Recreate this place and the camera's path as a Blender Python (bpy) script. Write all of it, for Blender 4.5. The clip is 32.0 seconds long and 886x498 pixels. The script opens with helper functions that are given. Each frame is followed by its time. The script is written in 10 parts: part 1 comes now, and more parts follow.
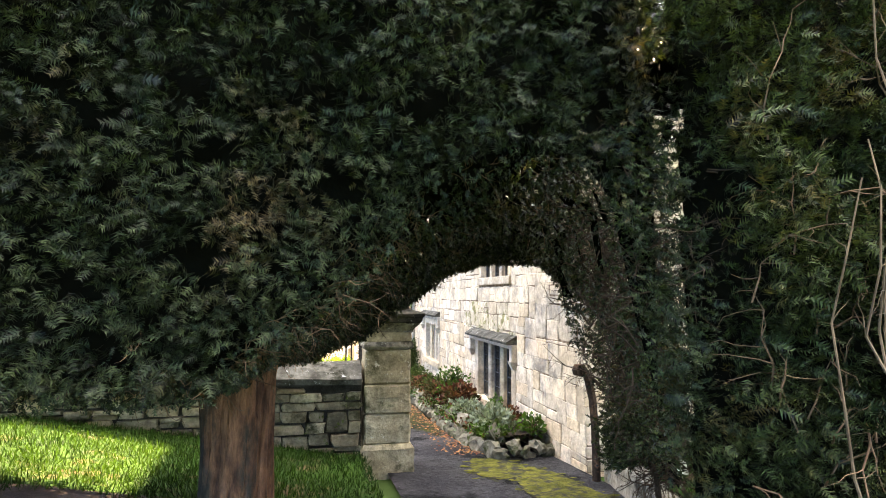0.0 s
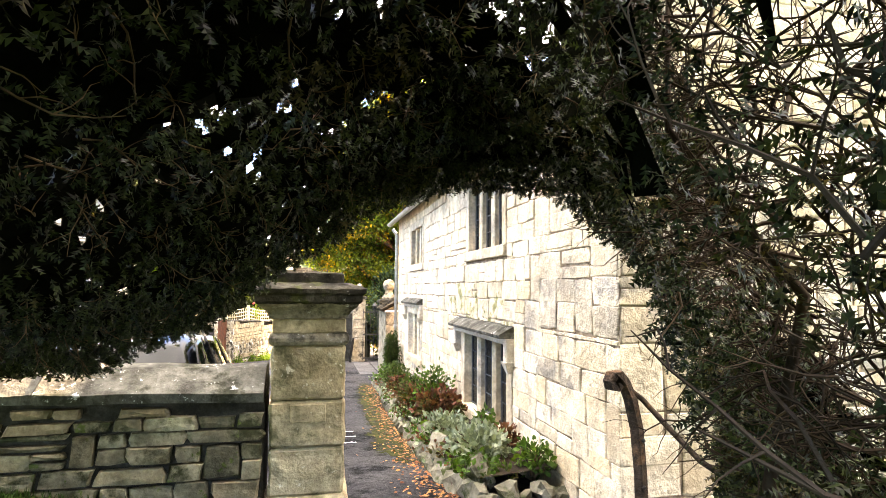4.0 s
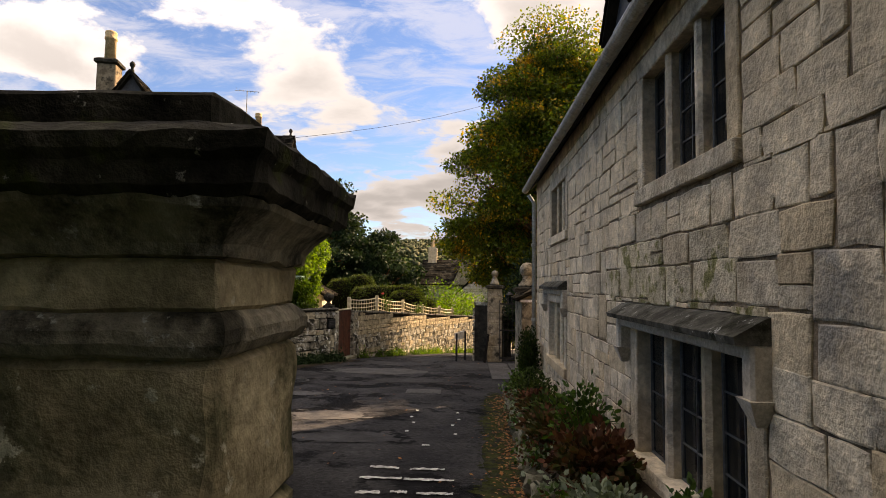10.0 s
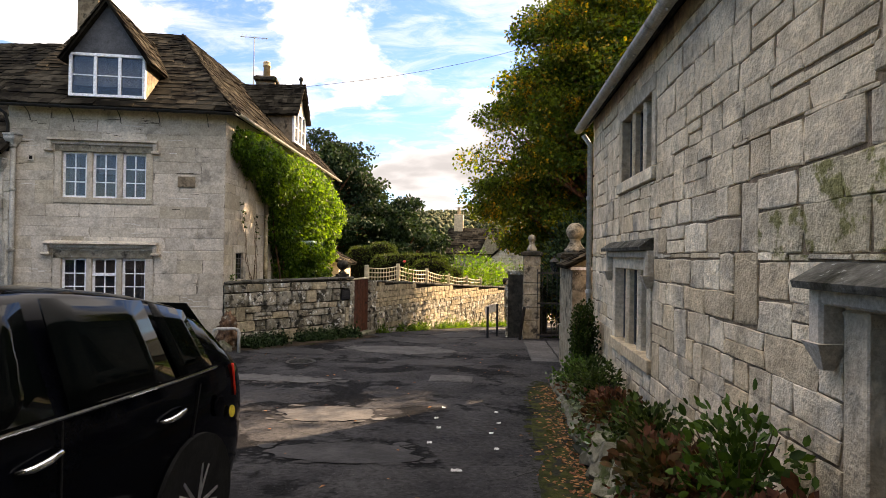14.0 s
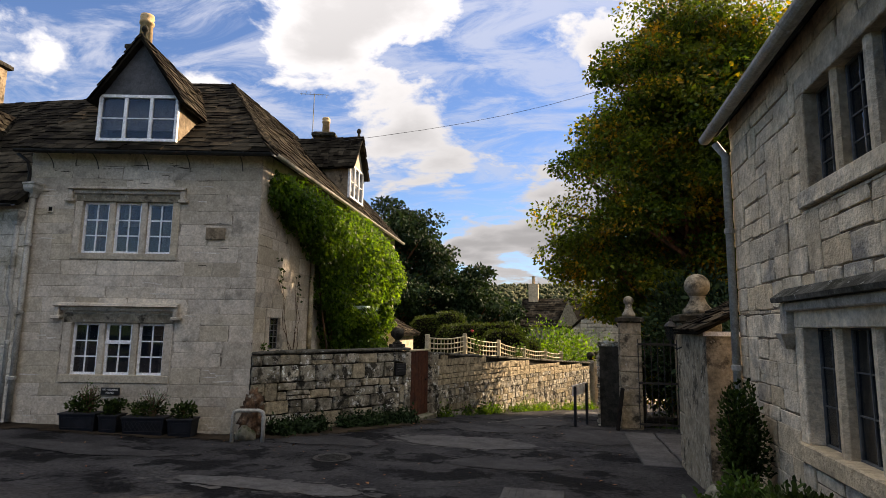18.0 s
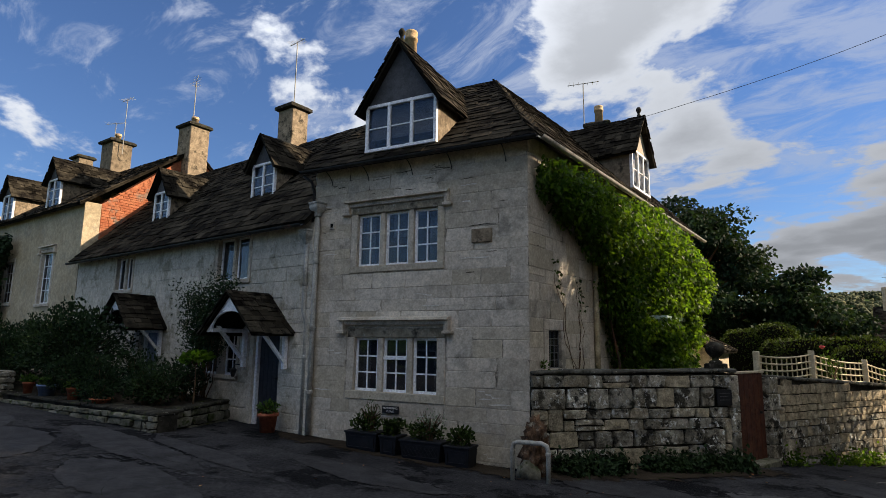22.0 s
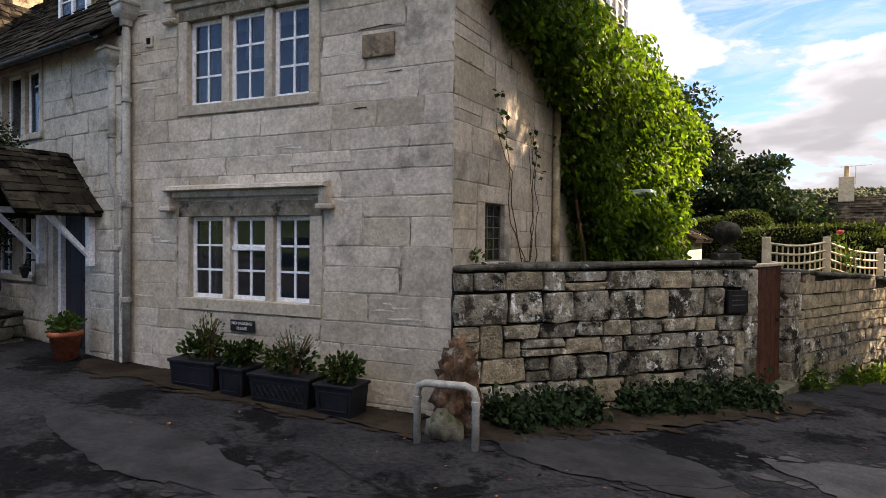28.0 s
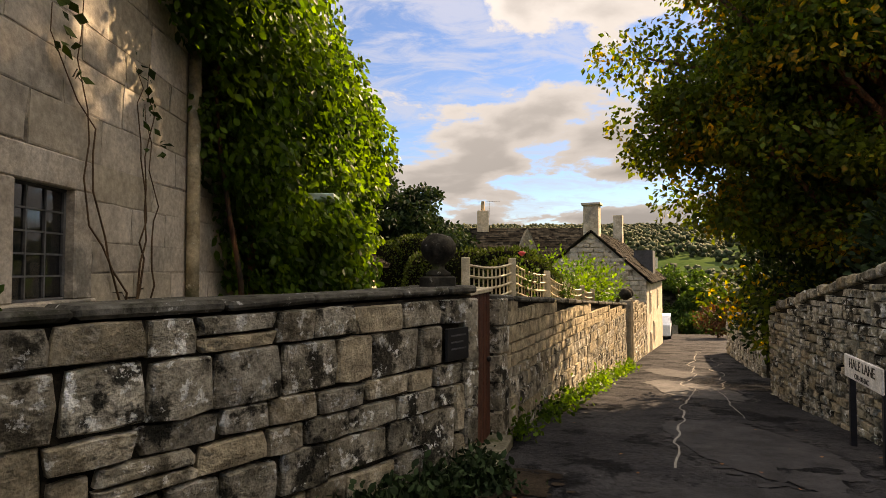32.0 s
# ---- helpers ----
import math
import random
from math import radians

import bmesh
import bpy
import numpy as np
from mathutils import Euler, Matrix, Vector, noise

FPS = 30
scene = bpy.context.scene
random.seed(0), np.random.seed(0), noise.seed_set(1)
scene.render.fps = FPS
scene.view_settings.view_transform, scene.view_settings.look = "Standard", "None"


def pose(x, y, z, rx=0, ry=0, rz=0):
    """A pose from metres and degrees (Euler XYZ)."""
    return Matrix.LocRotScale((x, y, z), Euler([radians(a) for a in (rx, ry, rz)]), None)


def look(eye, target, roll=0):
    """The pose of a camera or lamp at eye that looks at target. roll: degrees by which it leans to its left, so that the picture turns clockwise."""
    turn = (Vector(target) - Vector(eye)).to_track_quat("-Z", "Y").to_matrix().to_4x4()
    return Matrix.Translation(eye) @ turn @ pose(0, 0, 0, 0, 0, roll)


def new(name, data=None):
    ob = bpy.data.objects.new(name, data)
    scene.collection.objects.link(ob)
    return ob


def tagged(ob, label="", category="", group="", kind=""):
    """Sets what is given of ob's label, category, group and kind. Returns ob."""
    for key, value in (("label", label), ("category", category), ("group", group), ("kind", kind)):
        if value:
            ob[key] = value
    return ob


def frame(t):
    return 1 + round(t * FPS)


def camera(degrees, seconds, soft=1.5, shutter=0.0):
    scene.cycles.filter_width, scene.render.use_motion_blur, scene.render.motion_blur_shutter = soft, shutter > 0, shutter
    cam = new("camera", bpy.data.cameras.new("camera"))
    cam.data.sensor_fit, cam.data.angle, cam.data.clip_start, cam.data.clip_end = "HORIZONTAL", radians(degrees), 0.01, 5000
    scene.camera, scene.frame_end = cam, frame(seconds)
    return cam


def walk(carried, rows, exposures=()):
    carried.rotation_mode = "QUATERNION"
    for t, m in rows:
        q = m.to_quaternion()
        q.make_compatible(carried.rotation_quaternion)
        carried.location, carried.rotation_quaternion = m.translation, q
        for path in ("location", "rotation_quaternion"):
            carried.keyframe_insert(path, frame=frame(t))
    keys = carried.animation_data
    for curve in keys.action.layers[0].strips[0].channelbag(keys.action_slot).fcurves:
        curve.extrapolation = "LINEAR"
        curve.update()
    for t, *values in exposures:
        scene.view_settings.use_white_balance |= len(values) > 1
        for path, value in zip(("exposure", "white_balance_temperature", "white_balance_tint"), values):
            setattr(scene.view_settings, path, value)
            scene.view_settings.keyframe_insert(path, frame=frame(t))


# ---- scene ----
cam = camera(75.5, 32.0, 0.85)
METRES, EYE, TILT, LEAN, TURN = 18.0, 1.7, 0.0, 0.0, -12.7
ROWS = [
    (0.0, 0.0, 0.0, 0.0, -0.02, 4.56, -0.31),
    (0.5, 0.0032, 0.0162, -0.0013, 0.01, 4.58, -0.25),
    (1.0, 0.0062, 0.0315, -0.0023, -0.01, 4.5, -0.25),
    (1.5, 0.0101, 0.0491, -0.0028, 0.01, 4.41, -0.2),
    (2.0, 0.0124, 0.0645, -0.0032, 0.02, 4.3, -0.28),
    (2.5, 0.0135, 0.0817, -0.0047, 0.03, 4.19, -0.36),
    (3.0, 0.0149, 0.0962, -0.0055, 0.05, 4.1, -0.44),
    (3.5, 0.0173, 0.1118, -0.0082, 0.13, 4.02, -0.42),
    (5.5, 0.0207, 0.1697, -0.015, -0.34, 3.88, -0.48),
    (6.0, 0.024, 0.1839, -0.0144, -0.27, 3.84, -0.49),
    (6.5, 0.025, 0.1967, -0.016, -0.24, 3.87, -0.44),
    (7.0, 0.0253, 0.2113, -0.016, -0.13, 3.9, -0.53),
    (7.5, 0.0267, 0.2256, -0.0179, 0.72, 3.96, -0.52),
    (8.0, 0.0282, 0.2421, -0.0195, 3.16, 4.13, -0.53),
    (8.5, 0.0258, 0.2568, -0.0209, 6.45, 4.27, -0.58),
    (9.0, 0.0218, 0.2699, -0.0224, 9.84, 4.21, -0.58),
    (9.5, 0.0184, 0.2829, -0.0231, 12.79, 3.89, -0.56),
    (10.0, 0.0177, 0.2981, -0.0249, 15.02, 3.48, -0.66),
    (10.5, 0.0162, 0.311, -0.0249, 16.52, 2.97, -0.69),
    (11.0, 0.0113, 0.3227, -0.0267, 17.34, 2.41, -0.86),
    (11.5, 0.0065, 0.3353, -0.0272, 17.95, 1.89, -0.95),
    (12.0, 0.0025, 0.3504, -0.0294, 18.28, 1.42, -0.89),
    (12.5, -0.0026, 0.3659, -0.03, 18.07, 1.0, -0.8),
    (13.0, -0.0095, 0.3815, -0.0318, 17.75, 0.68, -0.85),
    (13.5, -0.0142, 0.3952, -0.0317, 17.52, 0.48, -0.79),
    (15.5, -0.0303, 0.4586, -0.0374, 17.95, 2.09, -0.67),
    (16.0, -0.0337, 0.4764, -0.0402, 18.6, 3.2, -0.71),
    (16.5, -0.0392, 0.4919, -0.0394, 19.3, 4.4, -0.72),
    (17.0, -0.0467, 0.5074, -0.0403, 20.4, 5.61, -0.82),
    (17.5, -0.0535, 0.52, -0.0404, 22.36, 6.78, -0.8),
    (18.0, -0.0584, 0.5346, -0.0416, 24.82, 7.88, -0.87),
    (18.5, -0.0637, 0.5468, -0.0409, 27.64, 8.85, -0.82),
    (19.0, -0.0713, 0.5584, -0.0421, 30.81, 9.58, -0.86),
    (19.5, -0.0792, 0.5694, -0.0417, 34.85, 10.1, -0.84),
    (20.0, -0.0867, 0.5822, -0.044, 39.16, 10.38, -0.9),
    (20.5, -0.0951, 0.5931, -0.0436, 42.91, 10.45, -0.83),
    (21.0, -0.1065, 0.6028, -0.0447, 46.19, 10.28, -0.83),
    (21.5, -0.1181, 0.6121, -0.0439, 49.64, 9.96, -0.7),
    (22.0, -0.1263, 0.6234, -0.0454, 52.82, 9.29, -0.72),
    (22.5, -0.1345, 0.6358, -0.0454, 55.58, 8.37, -0.62),
    (23.0, -0.1437, 0.6469, -0.0476, 57.74, 7.21, -0.64),
    (23.5, -0.1546, 0.6577, -0.0483, 59.37, 5.86, -0.61),
    (24.0, -0.1631, 0.6696, -0.0502, 60.62, 4.45, -0.68),
    (24.5, -0.1714, 0.6837, -0.05, 61.59, 3.07, -0.66),
    (26.5, -0.2153, 0.7291, -0.0522, 58.83, -0.74, -0.53),
    (27.0, -0.2261, 0.7413, -0.0529, 55.41, -0.92, -0.54),
    (27.5, -0.2387, 0.7551, -0.0538, 51.55, -1.02, -0.49),
    (28.0, -0.2515, 0.7687, -0.0541, 47.7, -0.94, -0.48),
    (28.5, -0.2648, 0.7823, -0.0541, 43.43, -0.6, -0.42),
    (29.0, -0.276, 0.7932, -0.0535, 38.79, -0.2, -0.39),
    (29.5, -0.2879, 0.8051, -0.053, 34.34, 0.21, -0.29),
    (30.0, -0.2976, 0.8185, -0.054, 30.26, 0.46, -0.25),
    (30.5, -0.3061, 0.8349, -0.0543, 26.27, 0.82, -0.11),
    (31.0, -0.3138, 0.8508, -0.055, 22.32, 1.19, -0.06),
    (31.5, -0.3204, 0.8683, -0.0551, 18.55, 1.59, 0.02),
    (32.0, -0.3239, 0.8851, -0.0575, 15.28, 2.03, 0.06),
]
EXPOSURES = [(0.0, 4.55, 7900, 22),
    (3.0, 5.05, 8500, 22),
    (5.5, 4.95, 9300, 22),
    (7.0, 4.35, 9400, 23),
    (7.6, 3.42, 8900, 23),
    (8.4, 2.25, 8300, 23),
    (9.0, 1.75, 8900, 23),
    (10.6, 1.9, 8800, 23),
    (12.0, 2.55, 8300, 22),
    (15.5, 2.1, 8200, 21),
    (20.0, 1.2, 7150, 17),
    (24.0, 1.0, 6600, 14),
    (27.0, 1.88, 7150, 22),
    (29.0, 2.25, 7900, 23),
    (32.0, 1.68, 9100, 22)]
walk(cam, [(t, pose(0, 0, EYE, TILT, LEAN, TURN) @ pose(METRES * x, METRES * y, METRES * z, 90 + pitch, roll, yaw)) for t, x, y, z, yaw, pitch, roll in ROWS], EXPOSURES)

# ---- world and sun ----
SUN_AZ, SUN_EL = radians(44), radians(32)      # azimuth from +y towards +x
sun_way = Vector((math.sin(SUN_AZ) * math.cos(SUN_EL), math.cos(SUN_AZ) * math.cos(SUN_EL), math.sin(SUN_EL)))
world = bpy.data.worlds.new("sky")
scene.world = world
world.use_nodes = True
wt = world.node_tree
wt.nodes.clear()
w_out = wt.nodes.new("ShaderNodeOutputWorld")
w_bg = wt.nodes.new("ShaderNodeBackground")
w_sky = wt.nodes.new("ShaderNodeTexSky")
w_sky.sky_type, w_sky.sun_disc = "NISHITA", False
w_sky.sun_elevation, w_sky.sun_rotation = SUN_EL, SUN_AZ
w_sky.ozone_density, w_sky.dust_density, w_sky.air_density = 6.0, 0.0, 1.15
w_bg.inputs["Strength"].default_value = 0.05
w_co = wt.nodes.new("ShaderNodeTexCoord")
w_sep = wt.nodes.new("ShaderNodeSeparateXYZ")
wt.links.new(w_co.outputs["Generated"], w_sep.inputs[0])


def w_math(op, a, b=None, c=None):
    n = wt.nodes.new("ShaderNodeMath")
    n.operation = op
    for i, v in enumerate((a, b, c)):
        if v is None:
            continue
        if isinstance(v, (int, float)):
            n.inputs[i].default_value = v
        else:
            wt.links.new(v, n.inputs[i])
    return n.outputs[0]


# cloud layer: the direction projected on a flat sheet, so that clouds flatten towards the horizon
w_z = w_math("ADD", w_math("MAXIMUM", w_sep.outputs[2], 0.0), 0.22)
w_vec = wt.nodes.new("ShaderNodeCombineXYZ")
wt.links.new(w_math("DIVIDE", w_sep.outputs[0], w_z), w_vec.inputs[0])
wt.links.new(w_math("DIVIDE", w_sep.outputs[1], w_z), w_vec.inputs[1])


def w_noise(shift, scale, detail, rough, bend=0.0, squash=(1.0, 1.0, 1.0)):
    mp = wt.nodes.new("ShaderNodeMapping")
    mp.inputs["Location"].default_value, mp.inputs["Scale"].default_value = shift, squash
    wt.links.new(w_vec.outputs[0], mp.inputs["Vector"])
    n = wt.nodes.new("ShaderNodeTexNoise")
    n.inputs["Scale"].default_value, n.inputs["Detail"].default_value = scale, detail
    n.inputs["Roughness"].default_value, n.inputs["Distortion"].default_value = rough, bend
    wt.links.new(mp.outputs[0], n.inputs["Vector"])
    return n.outputs["Fac"]


def w_step(value, lo, hi, a=0.0, b=1.0):
    n = wt.nodes.new("ShaderNodeMapRange")
    n.interpolation_type = "SMOOTHSTEP"
    for key, v in (("From Min", lo), ("From Max", hi), ("To Min", a), ("To Max", b)):
        n.inputs[key].default_value = v
    wt.links.new(value, n.inputs["Value"])
    return n.outputs[0]


def w_along(way):
    n = wt.nodes.new("ShaderNodeVectorMath")
    n.operation = "DOT_PRODUCT"
    n.inputs[1].default_value = way
    wt.links.new(w_co.outputs["Generated"], n.inputs[0])
    return n.outputs["Value"]


# heaped clouds: a broad mass, ragged edges, and the same mass without its rags for the grey bellies
CLOUD_AT = (3.1, 0.4, 0.0)
w_fine = w_noise(CLOUD_AT, 1.8, 12.0, 0.58, 0.2)
w_soft = w_noise(CLOUD_AT, 1.8, 2.5, 0.55, 0.2)
w_broad = w_noise((7.7, 2.2, 0.0), 0.75, 2.0, 0.5)
# more cloud towards the lane's end, clearer over the row; thicker overhead, out of view, added as fill light
w_bias = w_math("MINIMUM", w_math("MULTIPLY_ADD", w_along((0.75, 0.65, 0.0)), 0.17, -0.025), 0.05)
w_over = w_step(w_sep.outputs[2], 0.52, 0.80, 0.0, 0.13)
w_gain = w_math("ADD", w_math("MULTIPLY_ADD", w_broad, 0.30, -0.15), w_math("ADD", w_bias, w_over))
w_heap = w_step(w_math("ADD", w_fine, w_gain), 0.475, 0.545)
# a thin torn veil between the heaps
w_veil = w_math("MULTIPLY", w_step(w_math("ADD", w_noise((1.3, 5.1, 0.0), 3.6, 10.0, 0.66, 0.6, (1.0, 1.9, 1.0)), w_gain), 0.42, 0.66), 0.45)
w_belly = w_step(w_math("ADD", w_math("ADD", w_math("MULTIPLY", w_soft, 0.45), w_math("MULTIPLY", w_fine, 0.55)), w_gain), 0.535, 0.66, 1.0, 0.70)
# brighter overhead than at the horizon, and where the sun strikes the clouds from the front: unseen sky raised to light
# shaded walls
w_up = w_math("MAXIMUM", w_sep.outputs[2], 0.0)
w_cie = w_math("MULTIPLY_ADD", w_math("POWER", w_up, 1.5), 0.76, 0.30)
w_front = w_math("MULTIPLY_ADD", w_along((math.sin(SUN_AZ), math.cos(SUN_AZ), 0.0)), -0.45, 1.2)
w_cc = wt.nodes.new("ShaderNodeVectorMath")
w_cc.operation = "SCALE"
w_cc.inputs[0].default_value = (12.2, 13.6, 15.0)
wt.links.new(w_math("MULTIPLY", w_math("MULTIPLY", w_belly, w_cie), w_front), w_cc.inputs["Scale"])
w_mix = wt.nodes.new("ShaderNodeMix")
w_mix.data_type = "RGBA"
wt.links.new(w_math("MAXIMUM", w_heap, w_veil), w_mix.inputs[0])
w_clear = wt.nodes.new("ShaderNodeVectorMath")      # deep autumn blue
w_clear.operation = "MULTIPLY"
w_clear.inputs[1].default_value = (0.86, 1.0, 1.2)
wt.links.new(w_sky.outputs[0], w_clear.inputs[0])
wt.links.new(w_clear.outputs[0], w_mix.inputs[6])
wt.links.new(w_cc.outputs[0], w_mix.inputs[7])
wt.links.new(w_mix.outputs[2], w_bg.inputs["Color"])
wt.links.new(w_bg.outputs[0], w_out.inputs[0])

sun_data = bpy.data.lights.new("sun", "SUN")
sun_data.energy, sun_data.angle, sun_data.color = 5.0, radians(0.55), (1.0, 0.86, 0.66)
sun = new("sun", sun_data)
sun.matrix_world = look((30, 40, 40), Vector((30, 40, 40)) - sun_way)

# ---- materials ----
def mat(name, c1, c2, scale=6.0, rough=0.85, bump=0.3, fine=60.0, c3=None, c3_amount=0.35, vary=0.0, metal=0.0, spread=0.5, c3_scale=2.2, spec=0.2, bump_dist=0.01, through_light=0.0, island=False, blotch=0.24, tone=None, stretch=None, c3_edge=0.0, c4=None, c4_amount=0.3, c4_scale=20.0):
    """Two-scale procedural surface in world metres: base mix by a broad noise, fine grain, optional stain colour, per-piece variation."""
    m = bpy.data.materials.new(name)
    m.use_nodes = True
    nt = m.node_tree
    b = nt.nodes["Principled BSDF"]
    geo = nt.nodes.new("ShaderNodeNewGeometry")
    place = geo.outputs["Position"]
    if stretch:                 # bedding or fibres: finer along one axis than another
        st = nt.nodes.new("ShaderNodeVectorMath")
        st.operation = "MULTIPLY"
        st.inputs[1].default_value = stretch
        nt.links.new(place, st.inputs[0])
        place = st.outputs[0]

    def tex(s, detail=6.0, r=0.6):
        n = nt.nodes.new("ShaderNodeTexNoise")
        n.inputs["Scale"].default_value, n.inputs["Detail"].default_value, n.inputs["Roughness"].default_value = s, detail, r
        nt.links.new(place, n.inputs["Vector"])
        return n.outputs["Fac"]

    def ramp(fac, lo, hi):
        n = nt.nodes.new("ShaderNodeMapRange")
        n.interpolation_type = "SMOOTHSTEP"
        n.inputs["From Min"].default_value, n.inputs["From Max"].default_value = lo, hi
        nt.links.new(fac, n.inputs["Value"])
        return n.outputs[0]

    def mix(fac, a, c, kind="MIX"):
        n = nt.nodes.new("ShaderNodeMix")
        n.data_type, n.blend_type = "RGBA", kind
        for i, v in ((0, fac), (6, a), (7, c)):
            if isinstance(v, (int, float)):
                n.inputs[i].default_value = v
            elif isinstance(v, tuple):
                n.inputs[i].default_value = (*v, 1.0)
            else:
                nt.links.new(v, n.inputs[i])
        return n.outputs[2]

    col = mix(ramp(tex(scale), 0.5 - spread * 0.4, 0.5 + spread * 0.4), c1, c2)
    if c3:
        lo3, hi3 = 0.62 - c3_amount * 0.3, 0.72 - c3_amount * 0.2
        if c3_edge:
            lo3, hi3 = (lo3 + hi3) / 2 - c3_edge / 2, (lo3 + hi3) / 2 + c3_edge / 2
        col = mix(ramp(tex(c3_scale, 9.0, 0.68), lo3, hi3), col, c3)
    if c4:                      # lichen or moss spots
        col = mix(ramp(tex(c4_scale, 5.0, 0.7), 0.68 - c4_amount * 0.3, 0.74 - c4_amount * 0.3), col, c4)
    if tone:                    # some pieces of another stone
        info = nt.nodes.new("ShaderNodeObjectInfo")
        fr = nt.nodes.new("ShaderNodeMath")
        fr.operation = "MULTIPLY"
        fr.inputs[1].default_value = 7.31
        nt.links.new(info.outputs["Random"], fr.inputs[0])
        fr2 = nt.nodes.new("ShaderNodeMath")
        fr2.operation = "FRACT"
        nt.links.new(fr.outputs[0], fr2.inputs[0])
        col = mix(ramp(fr2.outputs[0], 0.45, 1.0), col, tone)
    grain = tex(fine, 4.0, 0.65)
    g = nt.nodes.new("ShaderNodeMapRange")
    g.inputs["From Min"].default_value, g.inputs["From Max"].default_value = 0.3, 0.7
    g.inputs["To Min"].default_value, g.inputs["To Max"].default_value = 0.74, 1.22
    nt.links.new(grain, g.inputs["Value"])
    sc = nt.nodes.new("ShaderNodeVectorMath")
    sc.operation = "SCALE"
    nt.links.new(col, sc.inputs[0])
    last = g.outputs[0]
    if bump:                    # blotches between the broad tone and the grain
        mid = nt.nodes.new("ShaderNodeMapRange")
        mid.inputs["From Min"].default_value, mid.inputs["From Max"].default_value = 0.32, 0.68
        mid.inputs["To Min"].default_value, mid.inputs["To Max"].default_value = 1 - blotch, 1 + blotch
        nt.links.new(tex(fine * 0.24, 5.0, 0.7), mid.inputs["Value"])
        mul = nt.nodes.new("ShaderNodeMath")
        mul.operation = "MULTIPLY"
        nt.links.new(last, mul.inputs[0])
        nt.links.new(mid.outputs[0], mul.inputs[1])
        last = mul.outputs[0]
    if vary:
        if island:
            src = geo.outputs["Random Per Island"]
        else:
            src = nt.nodes.new("ShaderNodeObjectInfo").outputs["Random"]
        v = nt.nodes.new("ShaderNodeMapRange")
        v.inputs["To Min"].default_value, v.inputs["To Max"].default_value = 1.0 - vary, 1.0 + vary
        nt.links.new(src, v.inputs["Value"])
        mm = nt.nodes.new("ShaderNodeMath")
        mm.operation = "MULTIPLY"
        nt.links.new(last, mm.inputs[0])
        nt.links.new(v.outputs[0], mm.inputs[1])
        last = mm.outputs[0]
    nt.links.new(last, sc.inputs["Scale"])
    nt.links.new(sc.outputs[0], b.inputs["Base Color"])
    b.inputs["Roughness"].default_value, b.inputs["Metallic"].default_value = rough, metal
    b.inputs["Specular IOR Level"].default_value = spec
    if bump:
        add = nt.nodes.new("ShaderNodeMath")
        add.operation = "ADD"
        nt.links.new(grain, add.inputs[0])
        nt.links.new(tex(fine * 0.22, 5.0, 0.6), add.inputs[1])
        bp = nt.nodes.new("ShaderNodeBump")
        bp.inputs["Strength"].default_value, bp.inputs["Distance"].default_value = bump, bump_dist
        nt.links.new(add.outputs[0], bp.inputs["Height"])
        nt.links.new(bp.outputs[0], b.inputs["Normal"])
    if through_light:
        tr = nt.nodes.new("ShaderNodeBsdfTranslucent")
        bright = nt.nodes.new("ShaderNodeVectorMath")
        bright.operation = "MULTIPLY"
        bright.inputs[1].default_value = (1.5, 1.5, 0.6)
        nt.links.new(sc.outputs[0], bright.inputs[0])
        nt.links.new(bright.outputs[0], tr.inputs["Color"])
        ms = nt.nodes.new("ShaderNodeMixShader")
        ms.inputs[0].default_value = through_light
        nt.links.new(b.outputs[0], ms.inputs[1])
        nt.links.new(tr.outputs[0], ms.inputs[2])
        nt.links.new(ms.outputs[0], nt.nodes["Material Output"].inputs["Surface"])
    return m


def glass_mat(name, tint, rough=0.03, alpha=0.35, spec=0.7, ior=1.5):
    m = bpy.data.materials.new(name)
    m.use_nodes = True
    nt = m.node_tree
    b = nt.nodes["Principled BSDF"]
    b.inputs["Base Color"].default_value = (*tint, 1)
    b.inputs["Roughness"].default_value = rough
    b.inputs["IOR"].default_value = ior
    b.inputs["Specular IOR Level"].default_value = spec
    b.inputs["Alpha"].default_value = alpha
    return m


M_EWALL = mat("pale_limestone", (0.48, 0.39, 0.27), (0.67, 0.57, 0.42), 2.4, 0.9, 0.9, 19, (0.29, 0.26, 0.21), 0.38, 0.20, c3_scale=1.7, bump_dist=0.026, tone=(0.50, 0.39, 0.25), blotch=0.26)
M_EMORTAR = mat("warm_mortar", (0.12, 0.088, 0.058), (0.30, 0.225, 0.15), 7, 0.95, 0.8, 50, (0.36, 0.29, 0.21), 0.3, c3_scale=5)
M_ASHLAR = mat("grey_ashlar", (0.42, 0.358, 0.272), (0.56, 0.495, 0.40), 0.9, 0.9, 0.5, 26, (0.27, 0.24, 0.19), 0.36, 0.12, c3_scale=1.1, tone=(0.41, 0.35, 0.255), blotch=0.19, bump_dist=0.012)
M_AMORTAR = mat("ashlar_joint", (0.30, 0.255, 0.195), (0.46, 0.40, 0.31), 4, 0.95, 0.5, 60, (0.12, 0.10, 0.075), 0.35, c3_scale=3.5)
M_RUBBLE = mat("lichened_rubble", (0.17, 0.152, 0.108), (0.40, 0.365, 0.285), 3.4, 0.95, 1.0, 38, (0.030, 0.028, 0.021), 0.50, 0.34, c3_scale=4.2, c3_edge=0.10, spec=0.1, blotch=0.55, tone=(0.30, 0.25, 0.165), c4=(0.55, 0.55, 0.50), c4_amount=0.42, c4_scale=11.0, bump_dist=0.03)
M_RMORTAR = mat("dark_joint", (0.018, 0.016, 0.012), (0.05, 0.045, 0.035), 5, 0.97, 0.5, 60, spec=0.05)
